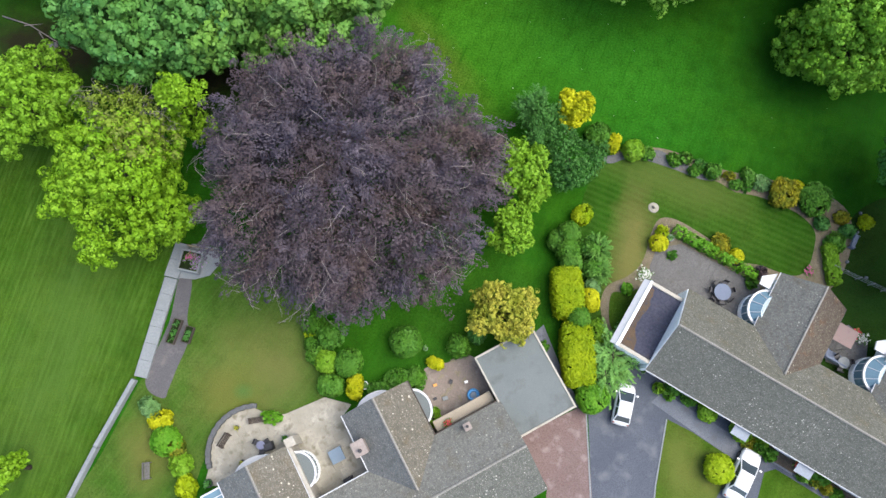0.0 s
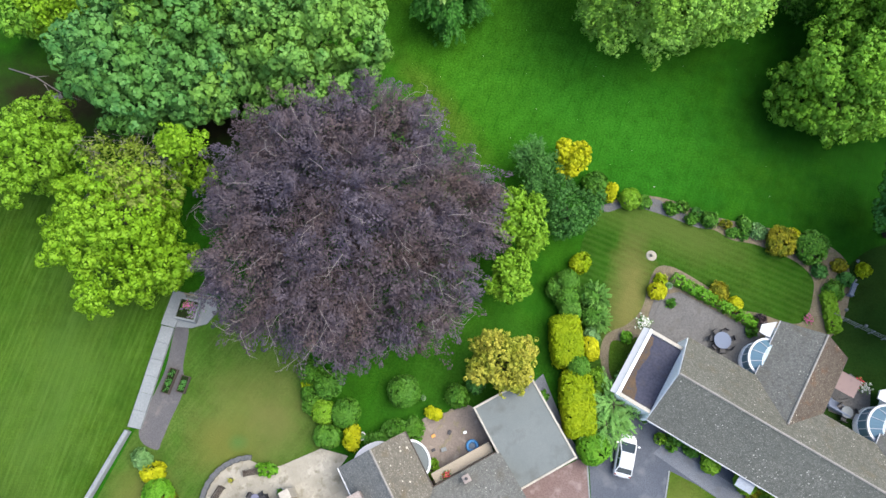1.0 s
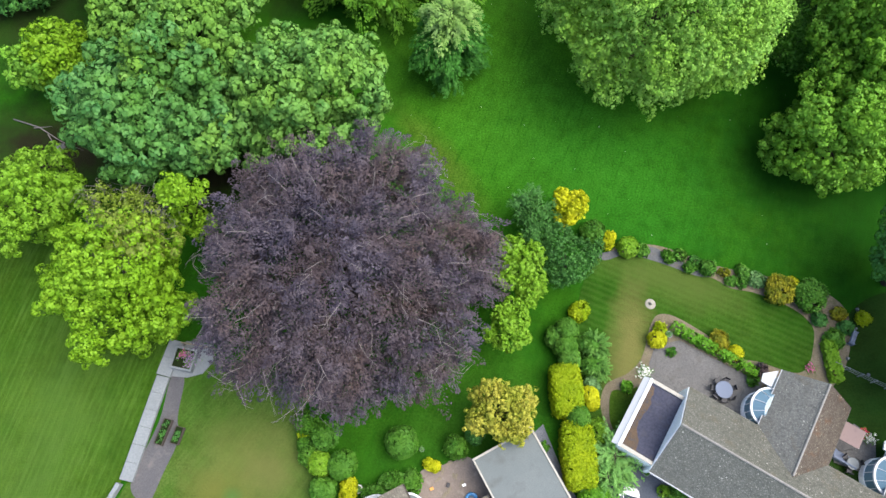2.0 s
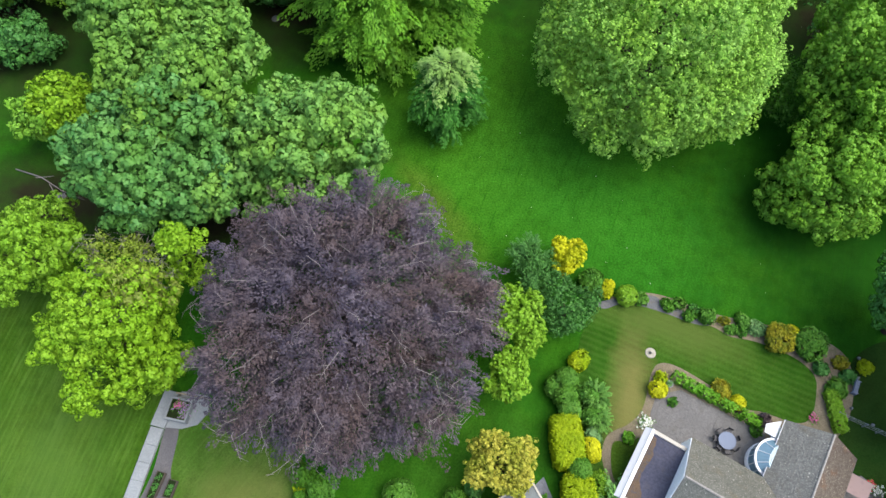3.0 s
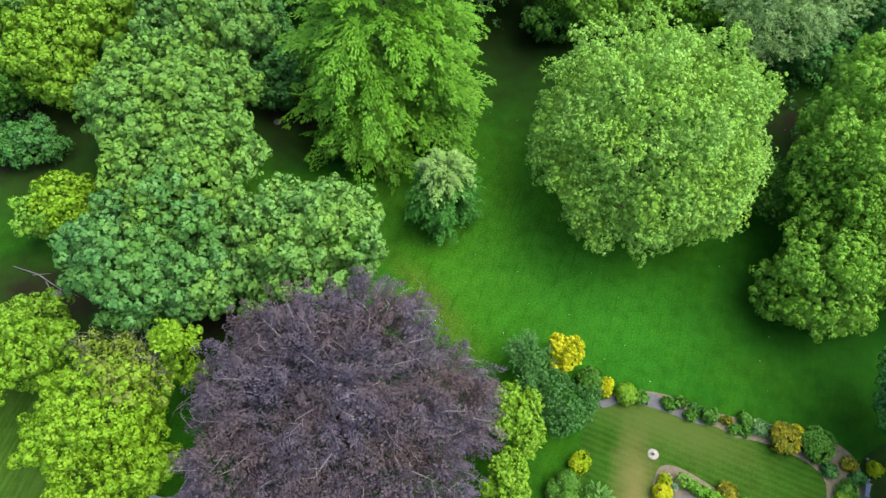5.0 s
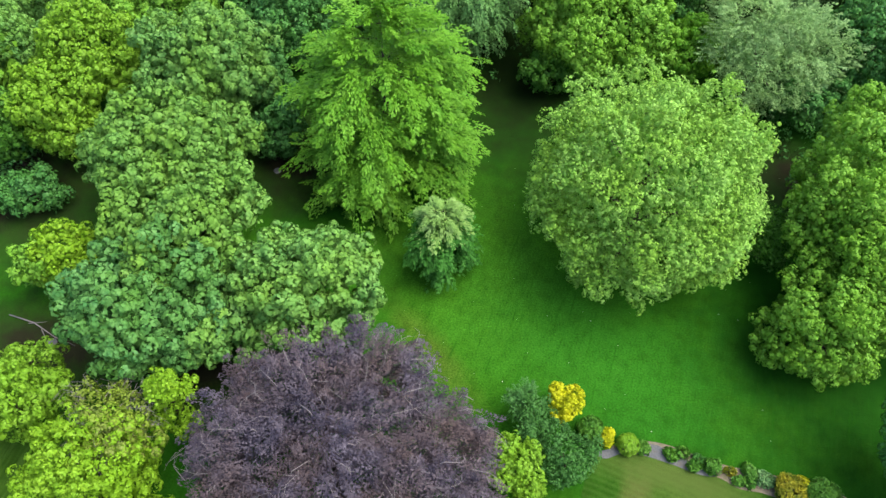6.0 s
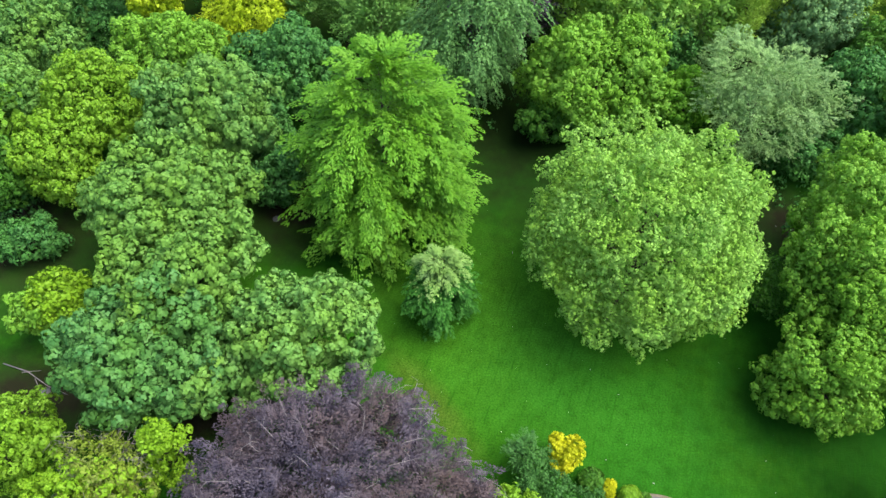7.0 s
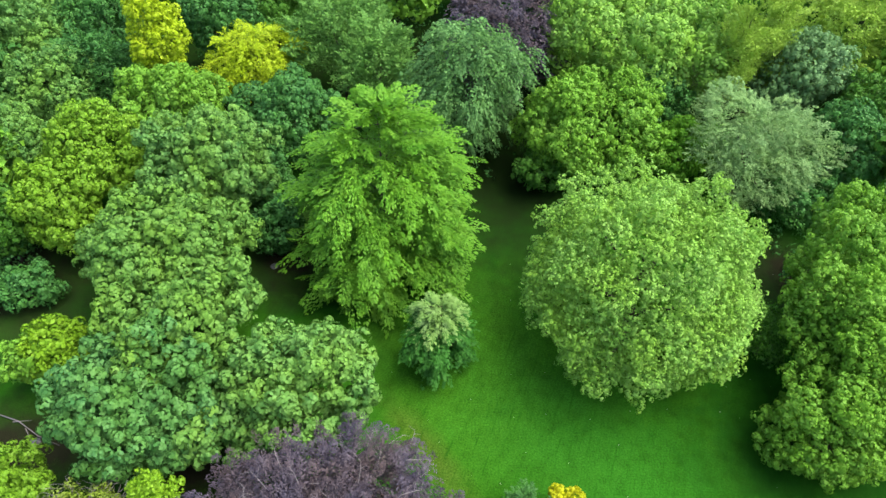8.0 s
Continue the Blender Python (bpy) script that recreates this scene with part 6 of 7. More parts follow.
shrub(16.49, 10.03, 0.45, 0.45, 0.4, "larch", 2.2, "small round green shrub")
shrub(20.79, 13.10, 0.3, 0.3, 0.25, "green", 2, "grey green potted plant")
shrub(20.04, 1.34, 0.6, 0.6, 0.5, "green", 2, "green shrub by the house front")
shrub(21.39, 0.48, 0.7, 0.6, 0.5, "green", 2, "green shrub by the house front")
shrub(22.69, -0.61, 0.95, 0.8, 0.75, "lime", 2.3, "clipped green ball by the house front")
shrub(25.39, -2.35, 0.95, 0.75, 0.75, "lime", 2.3, "clipped green ball by the house front")
shrub(27.34, -3.02, 0.7, 0.5, 0.4, "lime", 2, "low shrub by the house front")
shrub(31.85, -6.10, 1.0, 0.6, 0.5, "green", 2, "low shrub by the house front")
shrub(23.17, -5.38, 1.2, 1.2, 0.95, "elm", 2.4, "clipped yellow lime ball on the front lawn")
shrub(-14.78, -1.14, 0.8, 0.45, 0.35, "larch", 2, "low green plant at the edge of the patio")
shrub(8.76, 4.81, 0.5, 0.4, 0.3, "green", 2, "weedy green plant beside the garage")
shrub(27.68, 10.59, 0.4, 0.4, 0.35, "clipped", 2, "spiky potted plant on the patio")
shrub(18.66, 1.27, 0.41, 0.37, 0.36, "lime", 2, "low leafy plant in the bed along the house front")
shrub(19.52, 0.75, 0.37, 0.35, 0.38, "clipped", 2, "low leafy plant in the bed along the house front")
shrub(26.09, -3.26, 0.55, 0.46, 0.33, "gold", 2, "low leafy plant in the bed along the house front")
shrub(26.86, -3.73, 0.44, 0.47, 0.42, "clipped", 2, "low leafy plant in the bed along the house front")
shrub(27.80, -4.30, 0.40, 0.49, 0.42, "clipped", 2, "low leafy plant in the bed along the house front")
shrub(30.62, -6.02, 0.55, 0.38, 0.35, "clipped", 2, "low leafy plant in the bed along the house front")
shrub(31.30, -6.44, 0.37, 0.44, 0.40, "gold", 2, "low leafy plant in the bed along the house front")
shrub(32.32, -7.06, 0.41, 0.39, 0.34, "gold", 2, "low leafy plant in the bed along the house front")
shrub(33.01, -7.48, 0.56, 0.35, 0.34, "clipped", 2, "low leafy plant in the bed along the house front")
shrub(35.57, -9.04, 0.56, 0.43, 0.36, "gold", 2, "low leafy plant in the bed along the house front")
shrub(36.59, -9.66, 0.42, 0.42, 0.33, "clipped", 2, "low leafy plant in the bed along the house front")
# the low hedge along the patio, a row of box plants
a, b = Vector((21.15, 15.43)), Vector((27.95, 11.19))
turn = math.degrees(math.atan2((b - a).y, (b - a).x))
for i in range(6):
    p = a.lerp(b, (i + 0.5) / 6)
    bush("hedge_block", p.x, p.y, (b - a).length / 12 + 0.14, 0.46, 0.5, "larch", "low clipped green box hedge beside the patio", 600 + i, square=7, turn=turn, category="hedge", group="box hedge", rough=0.02)
for x, y, r, h, seed in ((14.62, 4.15, 1.75, 1.9, 1), (13.9, 2.35, 1.5, 1.7, 2), (13.9, 13.58, 0.85, 1.2, 3), (13.9, 11.6, 0.8, 1.1, 4)):
    conifer("juniper", x, y, h, r, "juniper" if r > 1 else "cypress", "feathery grey green juniper with spreading boughs", 620 + seed, leaf=0.16, boughs=34, droop=0.10, lift=0.22, hang=0.10, skirt=0.35, per=3, k=60, plume=0.95 * r, slim=0.3, uneven=(0.8, 1.15), full=2.8, wide=0.085, category="bush")
flowers("white_flowers", 18.26, 11.39, 0.8, 70, M_FLOWER_WHITE, "white flowering border plants", 7)
flowers("pink_flowers", 33.08, 11.70, 0.4, 30, M_FLOWER_PINK, "pink flowers at the corner of the house", 8)
flowers("red_flowers", 30.30, -5.09, 0.5, 40, M_FLOWER_RED, "red flowers by the house front", 9)
flowers("red_flowers", 31.22, -5.55, 0.45, 40, M_FLOWER_RED, "red flowers by the house front", 10)
flowers("purple_flowers", 26.63, -3.13, 0.5, 30, M_FLOWER_PURPLE, "purple flowers by the house front", 12)
flowers("pink_flowers", 21.35, 0.29, 0.5, 30, M_FLOWER_PINK, "pink flowers by the house front", 13)


# ---- cars ----
def car(x, y, turn, L, W, H, bonnet, tail, label):
    """A saloon or hatchback pointing along its own x: lofted body, glasshouse, roof, wheels."""
    ob = thing("car", x, y, 0.03, turn, label, "car")
    h = W / 2
    st = [(-L / 2, 0.55, 0.42, 0.80), (-L / 2 + 0.12, 0.80, 0.30, 0.90), (-L / 2 + 0.5, 0.96, 0.22, 0.97), (-0.2, 0.97, 0.2, 0.99), (L / 2 - bonnet, 0.96, 0.2, 1.0), (L / 2 - 0.45, 0.80, 0.22, 0.95), (L / 2 - 0.12, 0.70, 0.30, 0.82), (L / 2, 0.55, 0.38, 0.62)]
    b = bmesh.new()
    rings = []
    for sx, top, lo, wf in st:
        w = h * wf
        prof = [(-w * 0.86, lo), (-w, lo + 0.12), (-w, (lo + top) * 0.55), (-w * 0.93, top - 0.05), (-w * 0.78, top + 0.015), (0, top + 0.05), (w * 0.78, top + 0.015), (w * 0.93, top - 0.05), (w, (lo + top) * 0.55), (w, lo + 0.12), (w * 0.86, lo)]
        rings.append([b.verts.new((sx, py, pz)) for py, pz in prof])
    for r0, r1 in zip(rings, rings[1:]):
        for k in range(11):
            b.faces.new((r0[k], r0[(k + 1) % 11], r1[(k + 1) % 11], r1[k]))
    b.faces.new(rings[0])
    b.faces.new(rings[-1][::-1])
    part("body", b, M_PAINT, ob, "white painted body", True)
    # glasshouse
    x0, x1 = -L / 2 + tail, L / 2 - bonnet
    low = [(x0 - 0.05, h * 0.84), (x1 + 0.25, h * 0.86)]
    t0, t1, tw = x0 + 0.45, x1 - 0.62, h * 0.66

    def frustum(f0, f1, grow=0.0):
        q = bmesh.new()
        z0, z1 = 0.94, H - 0.04
        lerp = lambda a, c, f: a + (c - a) * f
        loop = []
        for f in (f0, f1):
            w = lerp(h * 0.86, tw, f) + grow
            loop.append([q.verts.new(v) for v in ((lerp(low[0][0], t0, f) - grow, -w, lerp(z0, z1, f)), (lerp(low[1][0], t1, f) + grow, -w, lerp(z0, z1, f)), (lerp(low[1][0], t1, f) + grow, w, lerp(z0, z1, f)), (lerp(low[0][0], t0, f) - grow, w, lerp(z0, z1, f)))])
        for k in range(4):
            q.faces.new((loop[0][k], loop[0][(k + 1) % 4], loop[1][(k + 1) % 4], loop[1][k]))
        q.faces.new(loop[1])
        q.faces.new(loop[0][::-1])
        return q

    part("glasshouse", frustum(0.0, 1.0), M_CARGLASS, ob, "dark tinted glass")
    roof = bmesh.new()
    n = 6
    grid = [[roof.verts.new((t0 - 0.1 + (t1 - t0 + 0.16) * i / n, (-1 + 2 * j / n) * (tw + 0.05), H - 0.05 + 0.06 * (1 - (2 * i / n - 1) ** 2 * 0.6) * (1 - (2 * j / n - 1) ** 2 * 0.7))) for j in range(n + 1)] for i in range(n + 1)]
    under = [[roof.verts.new(v.co - Vector((0, 0, 0.05))) for v in row] for row in grid]
    for i in range(n):
        for j in range(n):
            roof.faces.new((grid[i][j], grid[i + 1][j], grid[i + 1][j + 1], grid[i][j + 1]))
            roof.faces.new((under[i][j + 1], under[i + 1][j + 1], under[i + 1][j], under[i][j]))
    edge = [(0, j) for j in range(n)] + [(i, n) for i in range(n)] + [(n, j) for j in range(n, 0, -1)] + [(i, 0) for i in range(n, 0, -1)]
    for k in range(len(edge)):
        (i, j), (i2, j2) = edge[k], edge[(k + 1) % len(edge)]
        roof.faces.new((grid[i][j], grid[i2][j2], under[i2][j2], under[i][j]))
    part("roof", roof, M_PAINT, ob, "", True)
    for sgn in (-1, 1):
        for (bx, tx) in ((low[0][0], t0), (low[1][0], t1), ((x0 + x1) / 2, (t0 + t1) / 2)):
            part("pillar", tube(bmesh.new(), [(bx, sgn * h * 0.86, 0.93), (tx, sgn * (tw + 0.02), H - 0.05)], [0.05, 0.045], 6), M_PAINT, ob)
        mir = part("mirror", boxed(x1 + 0.02, x1 + 0.16, sgn * h * 1.14 - 0.1, sgn * h * 1.14 + 0.1, 0.92, 1.06, 0.03), M_PAINT, ob)
        part("headlight", boxed(L / 2 - 0.34, L / 2 - 0.1, sgn * h * 0.66 - 0.14, sgn * h * 0.66 + 0.14, 0.60, 0.73, 0.03), M_LAMPCLEAR, ob)
        part("tail_light", boxed(-L / 2 + 0.06, -L / 2 + 0.2, sgn * h * 0.74 - 0.1, sgn * h * 0.74 + 0.1, 0.62, 0.84, 0.03), M_LAMPRED, ob)
        for wx in (-L / 2 + 0.75, L / 2 - 0.8):
            tyre = bmesh.new()
            bmesh.ops.create_cone(tyre, cap_ends=True, segments=20, radius1=0.31, radius2=0.31, depth=0.2, matrix=pose(wx, sgn * (h - 0.09), 0.3, 90, 0, 0))
            bmesh.ops.bevel(tyre, geom=[e for e in tyre.edges if e.calc_length() < 0.12], offset=0.03, segments=2, affect="EDGES")
            wh = part("wheel", tyre, M_RUBBER, ob)
            rim = bmesh.new()
            bmesh.ops.create_cone(rim, cap_ends=True, segments=16, radius1=0.2, radius2=0.17, depth=0.03, matrix=pose(wx, sgn * (h + 0.015), 0.3, 90 * sgn, 0, 0))
            part("rim", rim, M_RIM, wh)
    part("number_plate", boxed(-L / 2 - 0.02, -L / 2 + 0.01, -0.26, 0.26, 0.5, 0.61), M_PVC, ob)
    return ob


car(15.54, -0.09, 75.4, 3.55, 1.62, 1.48, 0.95, 0.35, "small white hatchback parked on the tarmac drive")
car(25.21, -5.93, 60.0, 4.55, 1.80, 1.46, 1.35, 0.75, "white saloon car parked beside the front lawn")

# ---- garden furniture and small things ----
def round_table(x, y, chairs, r, label, top=M_GREYTOP, seat=M_BLACK, turn=0.0):
    ob = thing("garden_table", x, y, 0.07, 0, label, "table")
    part("tabletop", cyl(bmesh.new(), 0, 0, 0.70, 0.74, r, n=28), top, ob)
    part("stem", cyl(bmesh.new(), 0, 0, 0.04, 0.70, 0.06, n=10), M_BLACK, ob)
    part("foot", cyl(bmesh.new(), 0, 0, 0, 0.04, 0.3, 0.24, 16), M_BLACK, ob)
    for i in range(chairs):
        a = math.tau * i / chairs + turn
        c = thing("garden_chair", x + (r + 0.14) * math.cos(a), y + (r + 0.14) * math.sin(a), 0.07, math.degrees(a), "dark garden chair drawn up to the table", "chair", "chairs round the garden table")
        part("seat", boxed(-0.22, 0.22, -0.22, 0.22, 0.42, 0.46, 0.015), seat, c)
        part("backrest", boxed(0.2, 0.25, -0.22, 0.22, 0.5, 0.88, 0.015), seat, c)
        for u in (-0.19, 0.19):
            for v in (-0.19, 0.19):
                part("leg", boxed(u - 0.018, u + 0.018, v - 0.018, v + 0.018, 0, 0.42), seat, c)


round_table(24.84, 9.67, 7, 0.75, "round grey garden table on the patio", turn=0.2)
round_table(-15.45, -3.46, 3, 0.36, "small round lilac covered table on the patio", M_LILAC, turn=0.6)
sofa = thing("garden_sofa", 34.41, 3.96, 0.07, -31, "pale cushioned garden sofa under the eaves", "sofa")
part("seat", boxed(-1.0, 1.0, -0.4, 0.3, 0.2, 0.42, 0.04), M_GREYTOP, sofa)
part("backrest", boxed(-1.0, 1.0, -0.55, -0.38, 0.2, 0.8, 0.04), M_GREYTOP, sofa)
for u in (-1.0, 0.86):
    part("armrest", boxed(u, u + 0.14, -0.37, 0.3, 0.421, 0.6, 0.03), M_GREYTOP, sofa)
round_table(34.83, 3.46, 3, 0.5, "round pale garden table in the court", M_CONCRETE, turn=0.1)
aw = thing("awning", 34.05, 5.87, 0, -31.4, "pinkish canvas awning on thin poles", "awning")
part("canvas", slab(bmesh.new(), [(-1.3, -0.8, 2.2), (1.3, -0.8, 2.2), (1.3, 0.8, 2.35), (-1.3, 0.8, 2.35)], 0.04), M_PINK, aw)
for u in (-1.25, 1.25):
    for v in (-0.75, 0.75):
        part("pole", cyl(bmesh.new(), u, v, 0.05, 2.25, 0.025, n=8), M_RIM, aw)
flowers("potted_flowers", 36.89, 5.58, 0.6, 40, M_FLOWER_WHITE, "white and pale flowers in pots by the court", 21, 0.7)
flowers("potted_flowers", 36.49, 5.98, 0.4, 26, M_FLOWER_RED, "red flowers in pots by the court", 22, 0.7)
blue = thing("garden_table", -8.99, -4.29, 0.07, 27, "square pale blue garden table on the patio", "table")
part("tabletop", boxed(-0.58, 0.58, -0.58, 0.58, 0.70, 0.74, 0.01), M_TEAL, blue)
for u in (-0.52, 0.52):
    for v in (-0.52, 0.52):
        part("leg", boxed(u - 0.03, u + 0.03, v - 0.03, v + 0.03, 0, 0.70), M_TEAL, blue)


def bench(x, y, turn, L, label, material, z=0.07):
    ob = thing("bench", x, y, z, turn, label, "bench")
    for i in range(4):
        part("seat_slat", boxed(-L / 2, L / 2, -0.22 + 0.115 * i, -0.125 + 0.115 * i, 0.42, 0.45, 0.006), material, ob)
    for i in range(3):
        part("back_slat", boxed(-L / 2, L / 2, 0.25, 0.28, 0.5 + 0.12 * i, 0.59 + 0.12 * i, 0.006), material, ob)
    for u in (-L / 2 + 0.06, L / 2 - 0.06):
        part("end_frame", boxed(u - 0.03, u + 0.03, -0.22, 0.24, 0, 0.415), material, ob)
        part("arm", boxed(u - 0.035, u + 0.035, -0.24, 0.249, 0.6, 0.64, 0.01), material, ob)


bench(-18.64, -3.11, 60, 1.3, "weathered slatted bench by the curved wall", M_DARKWOOD)
bench(-16.03, -1.42, 10, 1.3, "weathered slatted bench by the curved wall", M_DARKWOOD)
bench(-25.03, -5.56, 95, 1.4, "grey weathered garden bench on the grass", M_GREYPAVE, 0.02)
bench(37.33, 14.34, 62, 1.3, "grey garden bench among the borders", M_GREYTOP, 0.02)
for x, y, t, name in ((-14.85, -3.57, 20, "dark covered garden chair on the patio"), (-7.92, -6.42, 27, "dark covered grill in the court")):
    ob = thing("covered_seat", x, y, 0.07, t, name, "furniture")
    part("cover", boxed(-0.4, 0.4, -0.35, 0.35, 0, 0.75, 0.08), M_BLACK, ob)
    part("hem", boxed(-0.42, 0.42, -0.37, 0.37, 0, 0.06, 0.02), M_BLACK, ob)


def pot(x, y, r, label, material, leaves=None, z=0.03, seed=1):
    ob = thing("plant_pot", x, y, z, 0, label, "pot")
    b = bmesh.new()
    cyl(b, 0, 0, 0, 0.4, r * 0.7, r, 14)
    cyl(b, 0, 0, 0.36, 0.43, r * 1.08, n=14)
    part("bowl", b, material, ob)
    part("soil", cyl(bmesh.new(), 0, 0, 0.40, 0.445, r * 0.8, n=14), M_FLOOR, ob)
    if leaves:
        rg = np.random.default_rng(seed)
        me = leaf_mesh("plant", *tufts(rg, rg.normal(size=(14, 3)) * r * 0.35 + np.array([[0, 0, 0.55]]), np.tile([[0, 0, 1.0]], (14, 1)), 8, r * 0.7, 0.08, 0.6, 0.3))
        me.materials.append(LEAVES[leaves])
        new("plant", me).parent = ob
    return ob


pot(-1.54, 4.71, 0.19, "pale stone urn on the lawn", M_CONCRETE, "silver", seed=9)
pot(-6.81, 1.53, 0.34, "pale stone urn among the shrubs", M_PVC, "silver", seed=2)
pot(-17.67, -2.04, 0.2, "dark plant pot on the patio", M_BLACK, "oldgold", 0.07, 3)
pot(-17.01, -4.92, 0.25, "dark pot with a bronze plant", M_BLACK, "oldgold", 0.07, 4)
pot(20.70, 14.68, 0.3, "pale ring edged pot by the patio", M_CONCRETE, "silver", 0.03, 5)
pot(17.44, 2.80, 0.3, "round pot with a leafy plant by the wall", M_CONCRETE, "green", 0.03, 6)
pot(-13.45, -2.93, 0.3, "pot with a leafy plant by the gable", M_CONCRETE, "green", 0.07, 7)
pot(-19.77, -6.57, 0.35, "dark pot by the conservatory", M_BLACK, "dark", 0.07, 8)
base = thing("sundial_base", 19.44, 17.65, 0.03, 0, "round pale stone base set in the lawn", "stone")
part("disc", cyl(bmesh.new(), 0, 0, 0, 0.06, 0.5, 0.46, 22), M_STONE, base)
part("pedestal", cyl(bmesh.new(), 0, 0, 0.06, 0.5, 0.16, 0.12, 12), M_STONE, base)
ring = thing("paddling_ring", 2.65, 0.72, 0.03, 0, "blue inflated plastic paddling ring", "toy")
b = bmesh.new()
loops = [[b.verts.new(((0.42 + 0.14 * math.cos(v)) * math.cos(u), (0.42 + 0.14 * math.cos(v)) * math.sin(u), 0.14 + 0.14 * math.sin(v))) for v in (math.tau * j / 10 for j in range(10))] for u in (math.tau * i / 24 for i in range(24))]
for i in range(24):
    for j in range(10):
        b.faces.new((loops[i][j], loops[(i + 1) % 24][j], loops[(i + 1) % 24][(j + 1) % 10], loops[i][(j + 1) % 10]))
part("tube", b, M_BLUEPLASTIC, ring, smooth=True)
part("floor_sheet", cyl(bmesh.new(), 0, 0, 0.01, 0.04, 0.32, n=20), M_TEAL, ring)
for i, (x, y, t) in enumerate(((0.80, 3.60, 20), (0.44, 1.06, 50), (1.53, 0.43, 100), (0.10, 0.68, 10), (0.79, 1.40, 70), (-0.15, 2.25, 30), (1.25, 2.55, 120), (0.25, 2.95, 80), (1.85, 1.95, 60))):
    ob = thing("timber_scrap", x, y, 0.03, t, "pale scrap of timber lying on the earth yard", "timber", "scraps in the yard")
    part("board", boxed(-0.3, 0.3, -0.07, 0.07, 0, 0.05, 0.005), M_PALEWOOD, ob)
    part("offcut", boxed(-0.1, 0.25, 0.09, 0.17, 0, 0.04, 0.005), M_PALEWOOD, ob)
# curved stone wall round the patio
wall = thing("curved_wall", -16.18, -4.06, 0, 0, "low curved dry stone wall round the patio", "wall", "", "structure")
cx, cy = -16.18, -4.06
for i in range(34):
    w = radians(92 + 106 * i / 33)
    rad = 3.85 + 0.03 * math.sin(i * 2.1)
    bm = boxed(-0.17, 0.17, -0.2, 0.2, 0, 0.42 + 0.05 * math.sin(i * 1.7), 0.03)
    st = part("stone", bm, M_SLATE, wall)
    st.matrix_basis = pose(rad * math.cos(w), rad * math.sin(w), 0, 0, 0, math.degrees(w) + 90)
# wire fence behind the garden
fa, fb = Vector((35.02, 12.02, 0)), Vector((42.63, 8.22, 0))
fence = thing("wire_fence", fa.x, fa.y, 0, 0, "thin wire fence on pale posts", "fence", "", "structure")
for i in range(8):
    p = (fb - fa) * (i / 7)
    part("post", cyl(bmesh.new(), p.x, p.y, 0, 1.1, 0.05, n=8), M_CONCRETE, fence)
for z in (0.4, 0.75, 1.05):
    part("wire", tube(bmesh.new(), [(0, 0, z), (fb.x - fa.x, fb.y - fa.y, z)], [0.018, 0.018], 4), M_CONCRETE, fence)
# fallen petals and daisies on the grass
rg = np.random.default_rng(77)
n = 130
p = np.stack([rg.uniform(-4, 48, n), rg.uniform(20, 62, n), np.full(n, 0.03)], 1)
me = leaf_mesh("fallen_leaves", *tufts(rg, p, np.tile([[0, 0, 1.0]], (n, 1)), 1, 0.07, 0.05, 0.2, 0.8))
me.materials.append(M_FLOWER_WHITE)
tagged(new("fallen_leaves", me), "pale fallen leaves scattered on the grass", "leaves", "", "stuff")
# a small pool tarpaulin and stone seen between the trees
ob = thing("garden_stone", -18.62, 57.25, 0, 20, "pale flat stone on the bare earth under the trees", "stone")
b = cyl(bmesh.new(), 0, 0, 0, 0.12, 0.5, 0.35, 9)
part("stone", b, M_SLATE, ob)
ob = thing("garden_stone", -38.08, 33.95, 0, 20, "pale flat stone under the ash", "stone")
part("stone", cyl(bmesh.new(), 0, 0, 0, 0.25, 0.6, 0.35, 7), M_SLATE, ob)

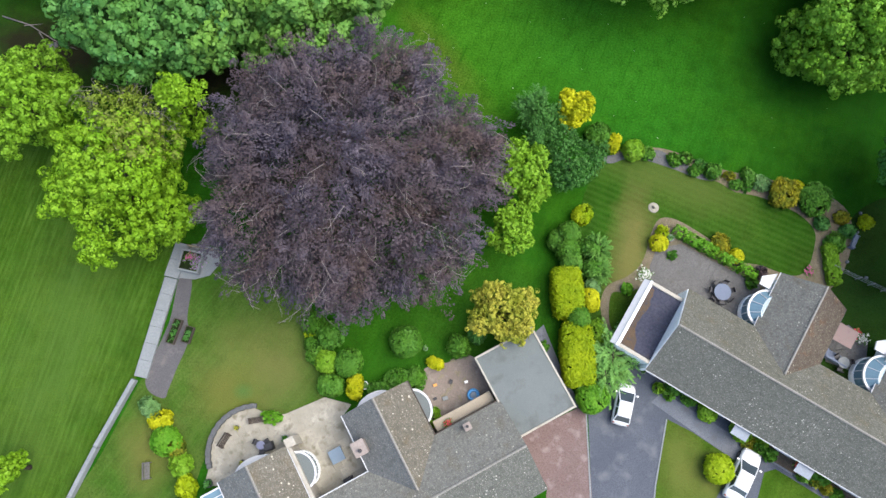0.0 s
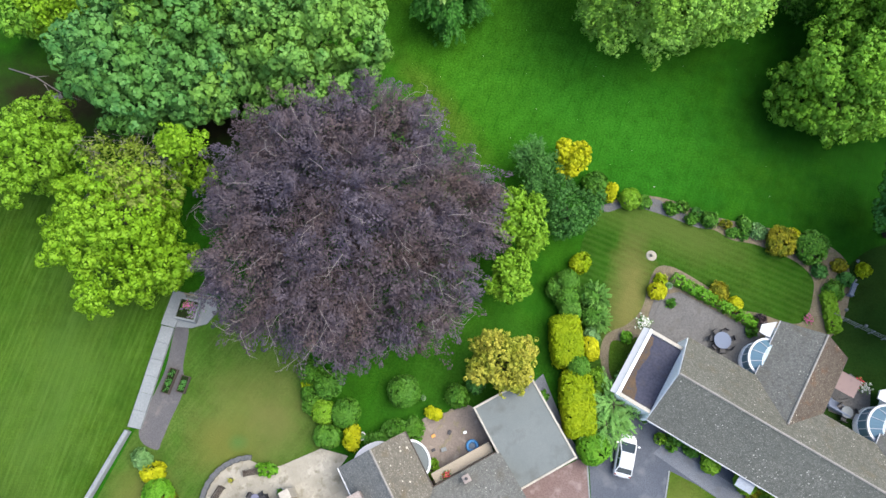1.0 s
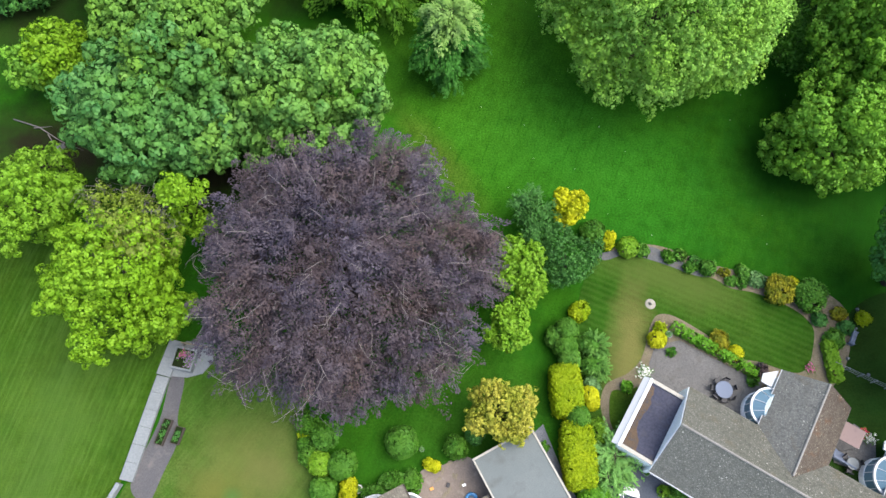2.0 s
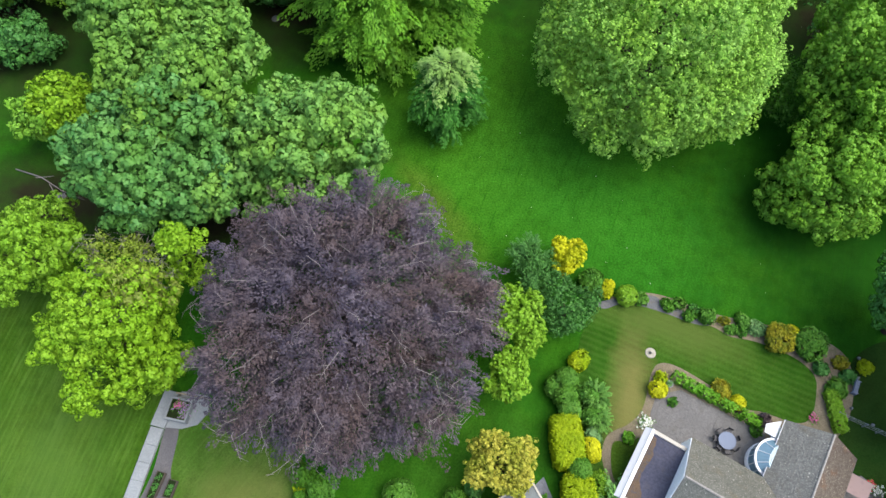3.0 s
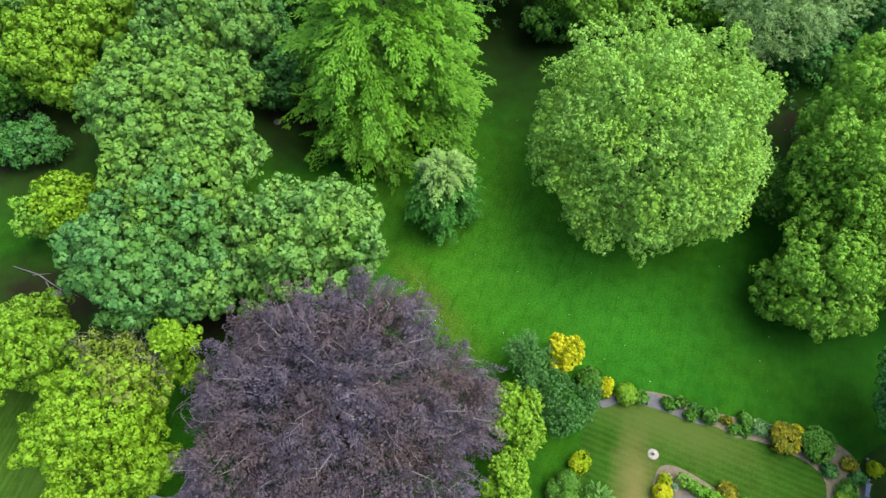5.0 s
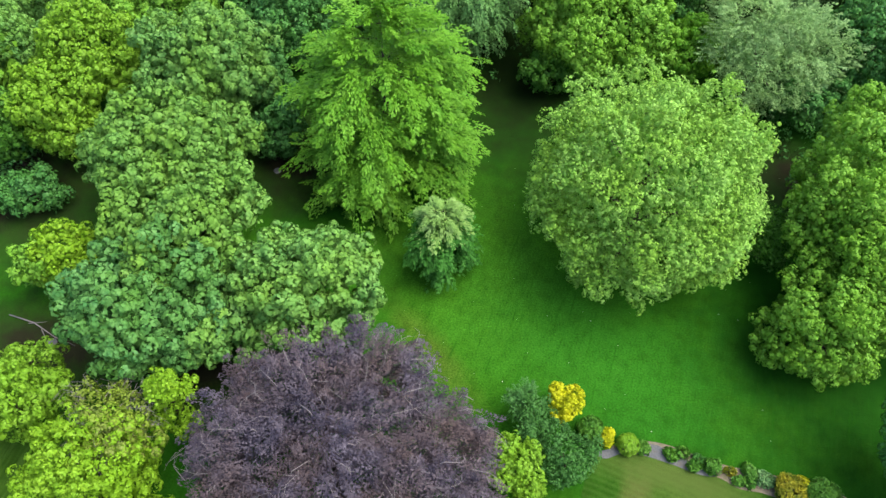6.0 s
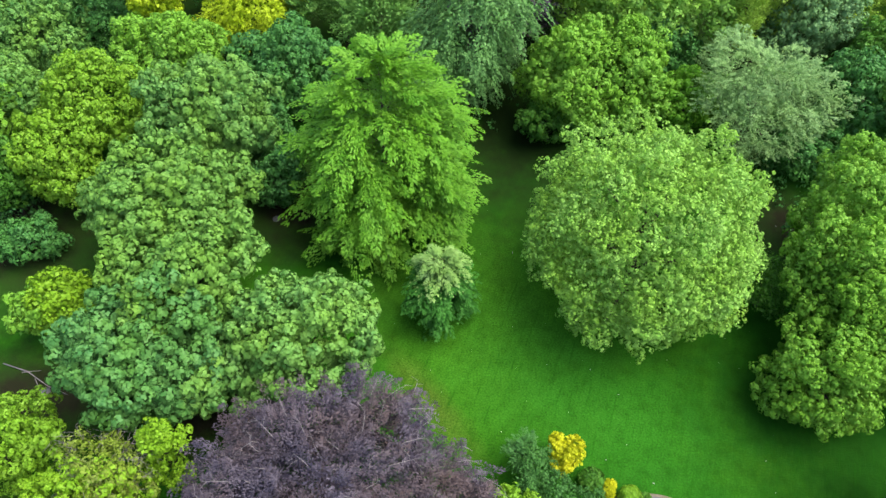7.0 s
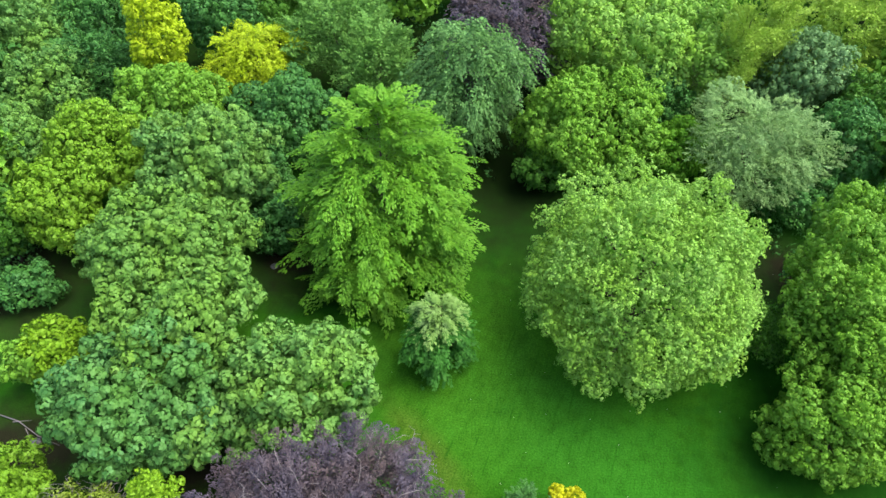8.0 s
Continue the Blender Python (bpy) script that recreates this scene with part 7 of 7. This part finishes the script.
# odds and ends in the earth yard and on the cream wall
M_RED = plain_material("red_plastic", (0.413, 0.038, 0.045), 0.5)
M_ORANGE = plain_material("orange_plastic", (0.450, 0.210, 0.038), 0.5)
for (x, y), h, mat, label in (((0.20, 0.43), 0.22, M_CONCRETE, "pale grey plastic toy box on the earth yard"), ((-0.69, 1.55), 0.16, M_ORANGE, "small orange toy on the earth yard"), ((0.69, 1.84), 0.18, M_BLACK, "small dark bucket on the earth yard"), ((-0.69, 0.39), 0.16, M_BLACK, "small dark bucket on the earth yard"), ((2.03, 1.84), 0.14, M_RENDER, "small white toy on the earth yard"), ((1.39, 2.62), 0.14, M_PALEWOOD, "pale wooden block on the earth yard")):
    ob = thing("toy_box", x, y, 0.024, (x * 97) % 90, label, "toy")
    part("body", boxed(-h, h, -h * 0.7, h * 0.7, 0, h, 0.02), mat, ob)
    part("rim", boxed(-h * 1.06, h * 1.06, -h * 0.76, h * 0.76, h * 0.86, h * 0.98, 0.015), mat, ob)
flowers("red_flowers", 0.43, -1.57, 0.45, 30, M_RED, "red flowers in a pot on the cream wall", 31, 0.3).location.z = 1.9

# a bleached branch lying under the trees
a, b = Vector((-43.29, 37.16, 0.12)), Vector((-35.58, 33.60, 0.1))
ob = thing("fallen_branch", a.x, a.y, 0, 0, "bleached bare branch lying under the ash", "branch")
d = b - a
side = Vector((-d.y, d.x, 0)).normalized()
part("stem", tube(bmesh.new(), [(0, 0, 0.12), d * 0.35 + side * 0.3 + Vector((0, 0, 0.2)), d * 0.7 - side * 0.1 + Vector((0, 0, 0.15)), d + Vector((0, 0, 0.1))], [0.07, 0.06, 0.04, 0.015], 7), M_TWIG, ob, smooth=True)
for w, sgn in ((0.3, 1), (0.5, -1), (0.75, 1)):
    part("twig", tube(bmesh.new(), [d * w + Vector((0, 0, 0.2)), d * (w + 0.2) + side * sgn * 0.9 + Vector((0, 0, 0.35))], [0.05, 0.012], 5), M_TWIG, ob)

# stones and pots among the rough grass of the side garden
for i, (x, y) in enumerate(((38.49, 17.11), (37.94, 15.28), (37.35, 13.90), (38.22, 11.08), (36.66, 12.54))):
    ob = thing("garden_stone", x, y, 0, i * 40, "small pale stone standing in the rough grass", "stone", "pale stones in the side garden")
    part("stone", cyl(bmesh.new(), 0, 0, 0, 0.22 + 0.05 * (i % 3), 0.13, 0.08, 7), M_CONCRETE, ob)
    part("footing", cyl(bmesh.new(), 0, 0, 0, 0.05, 0.18, 0.16, 7), M_SLATE, ob)
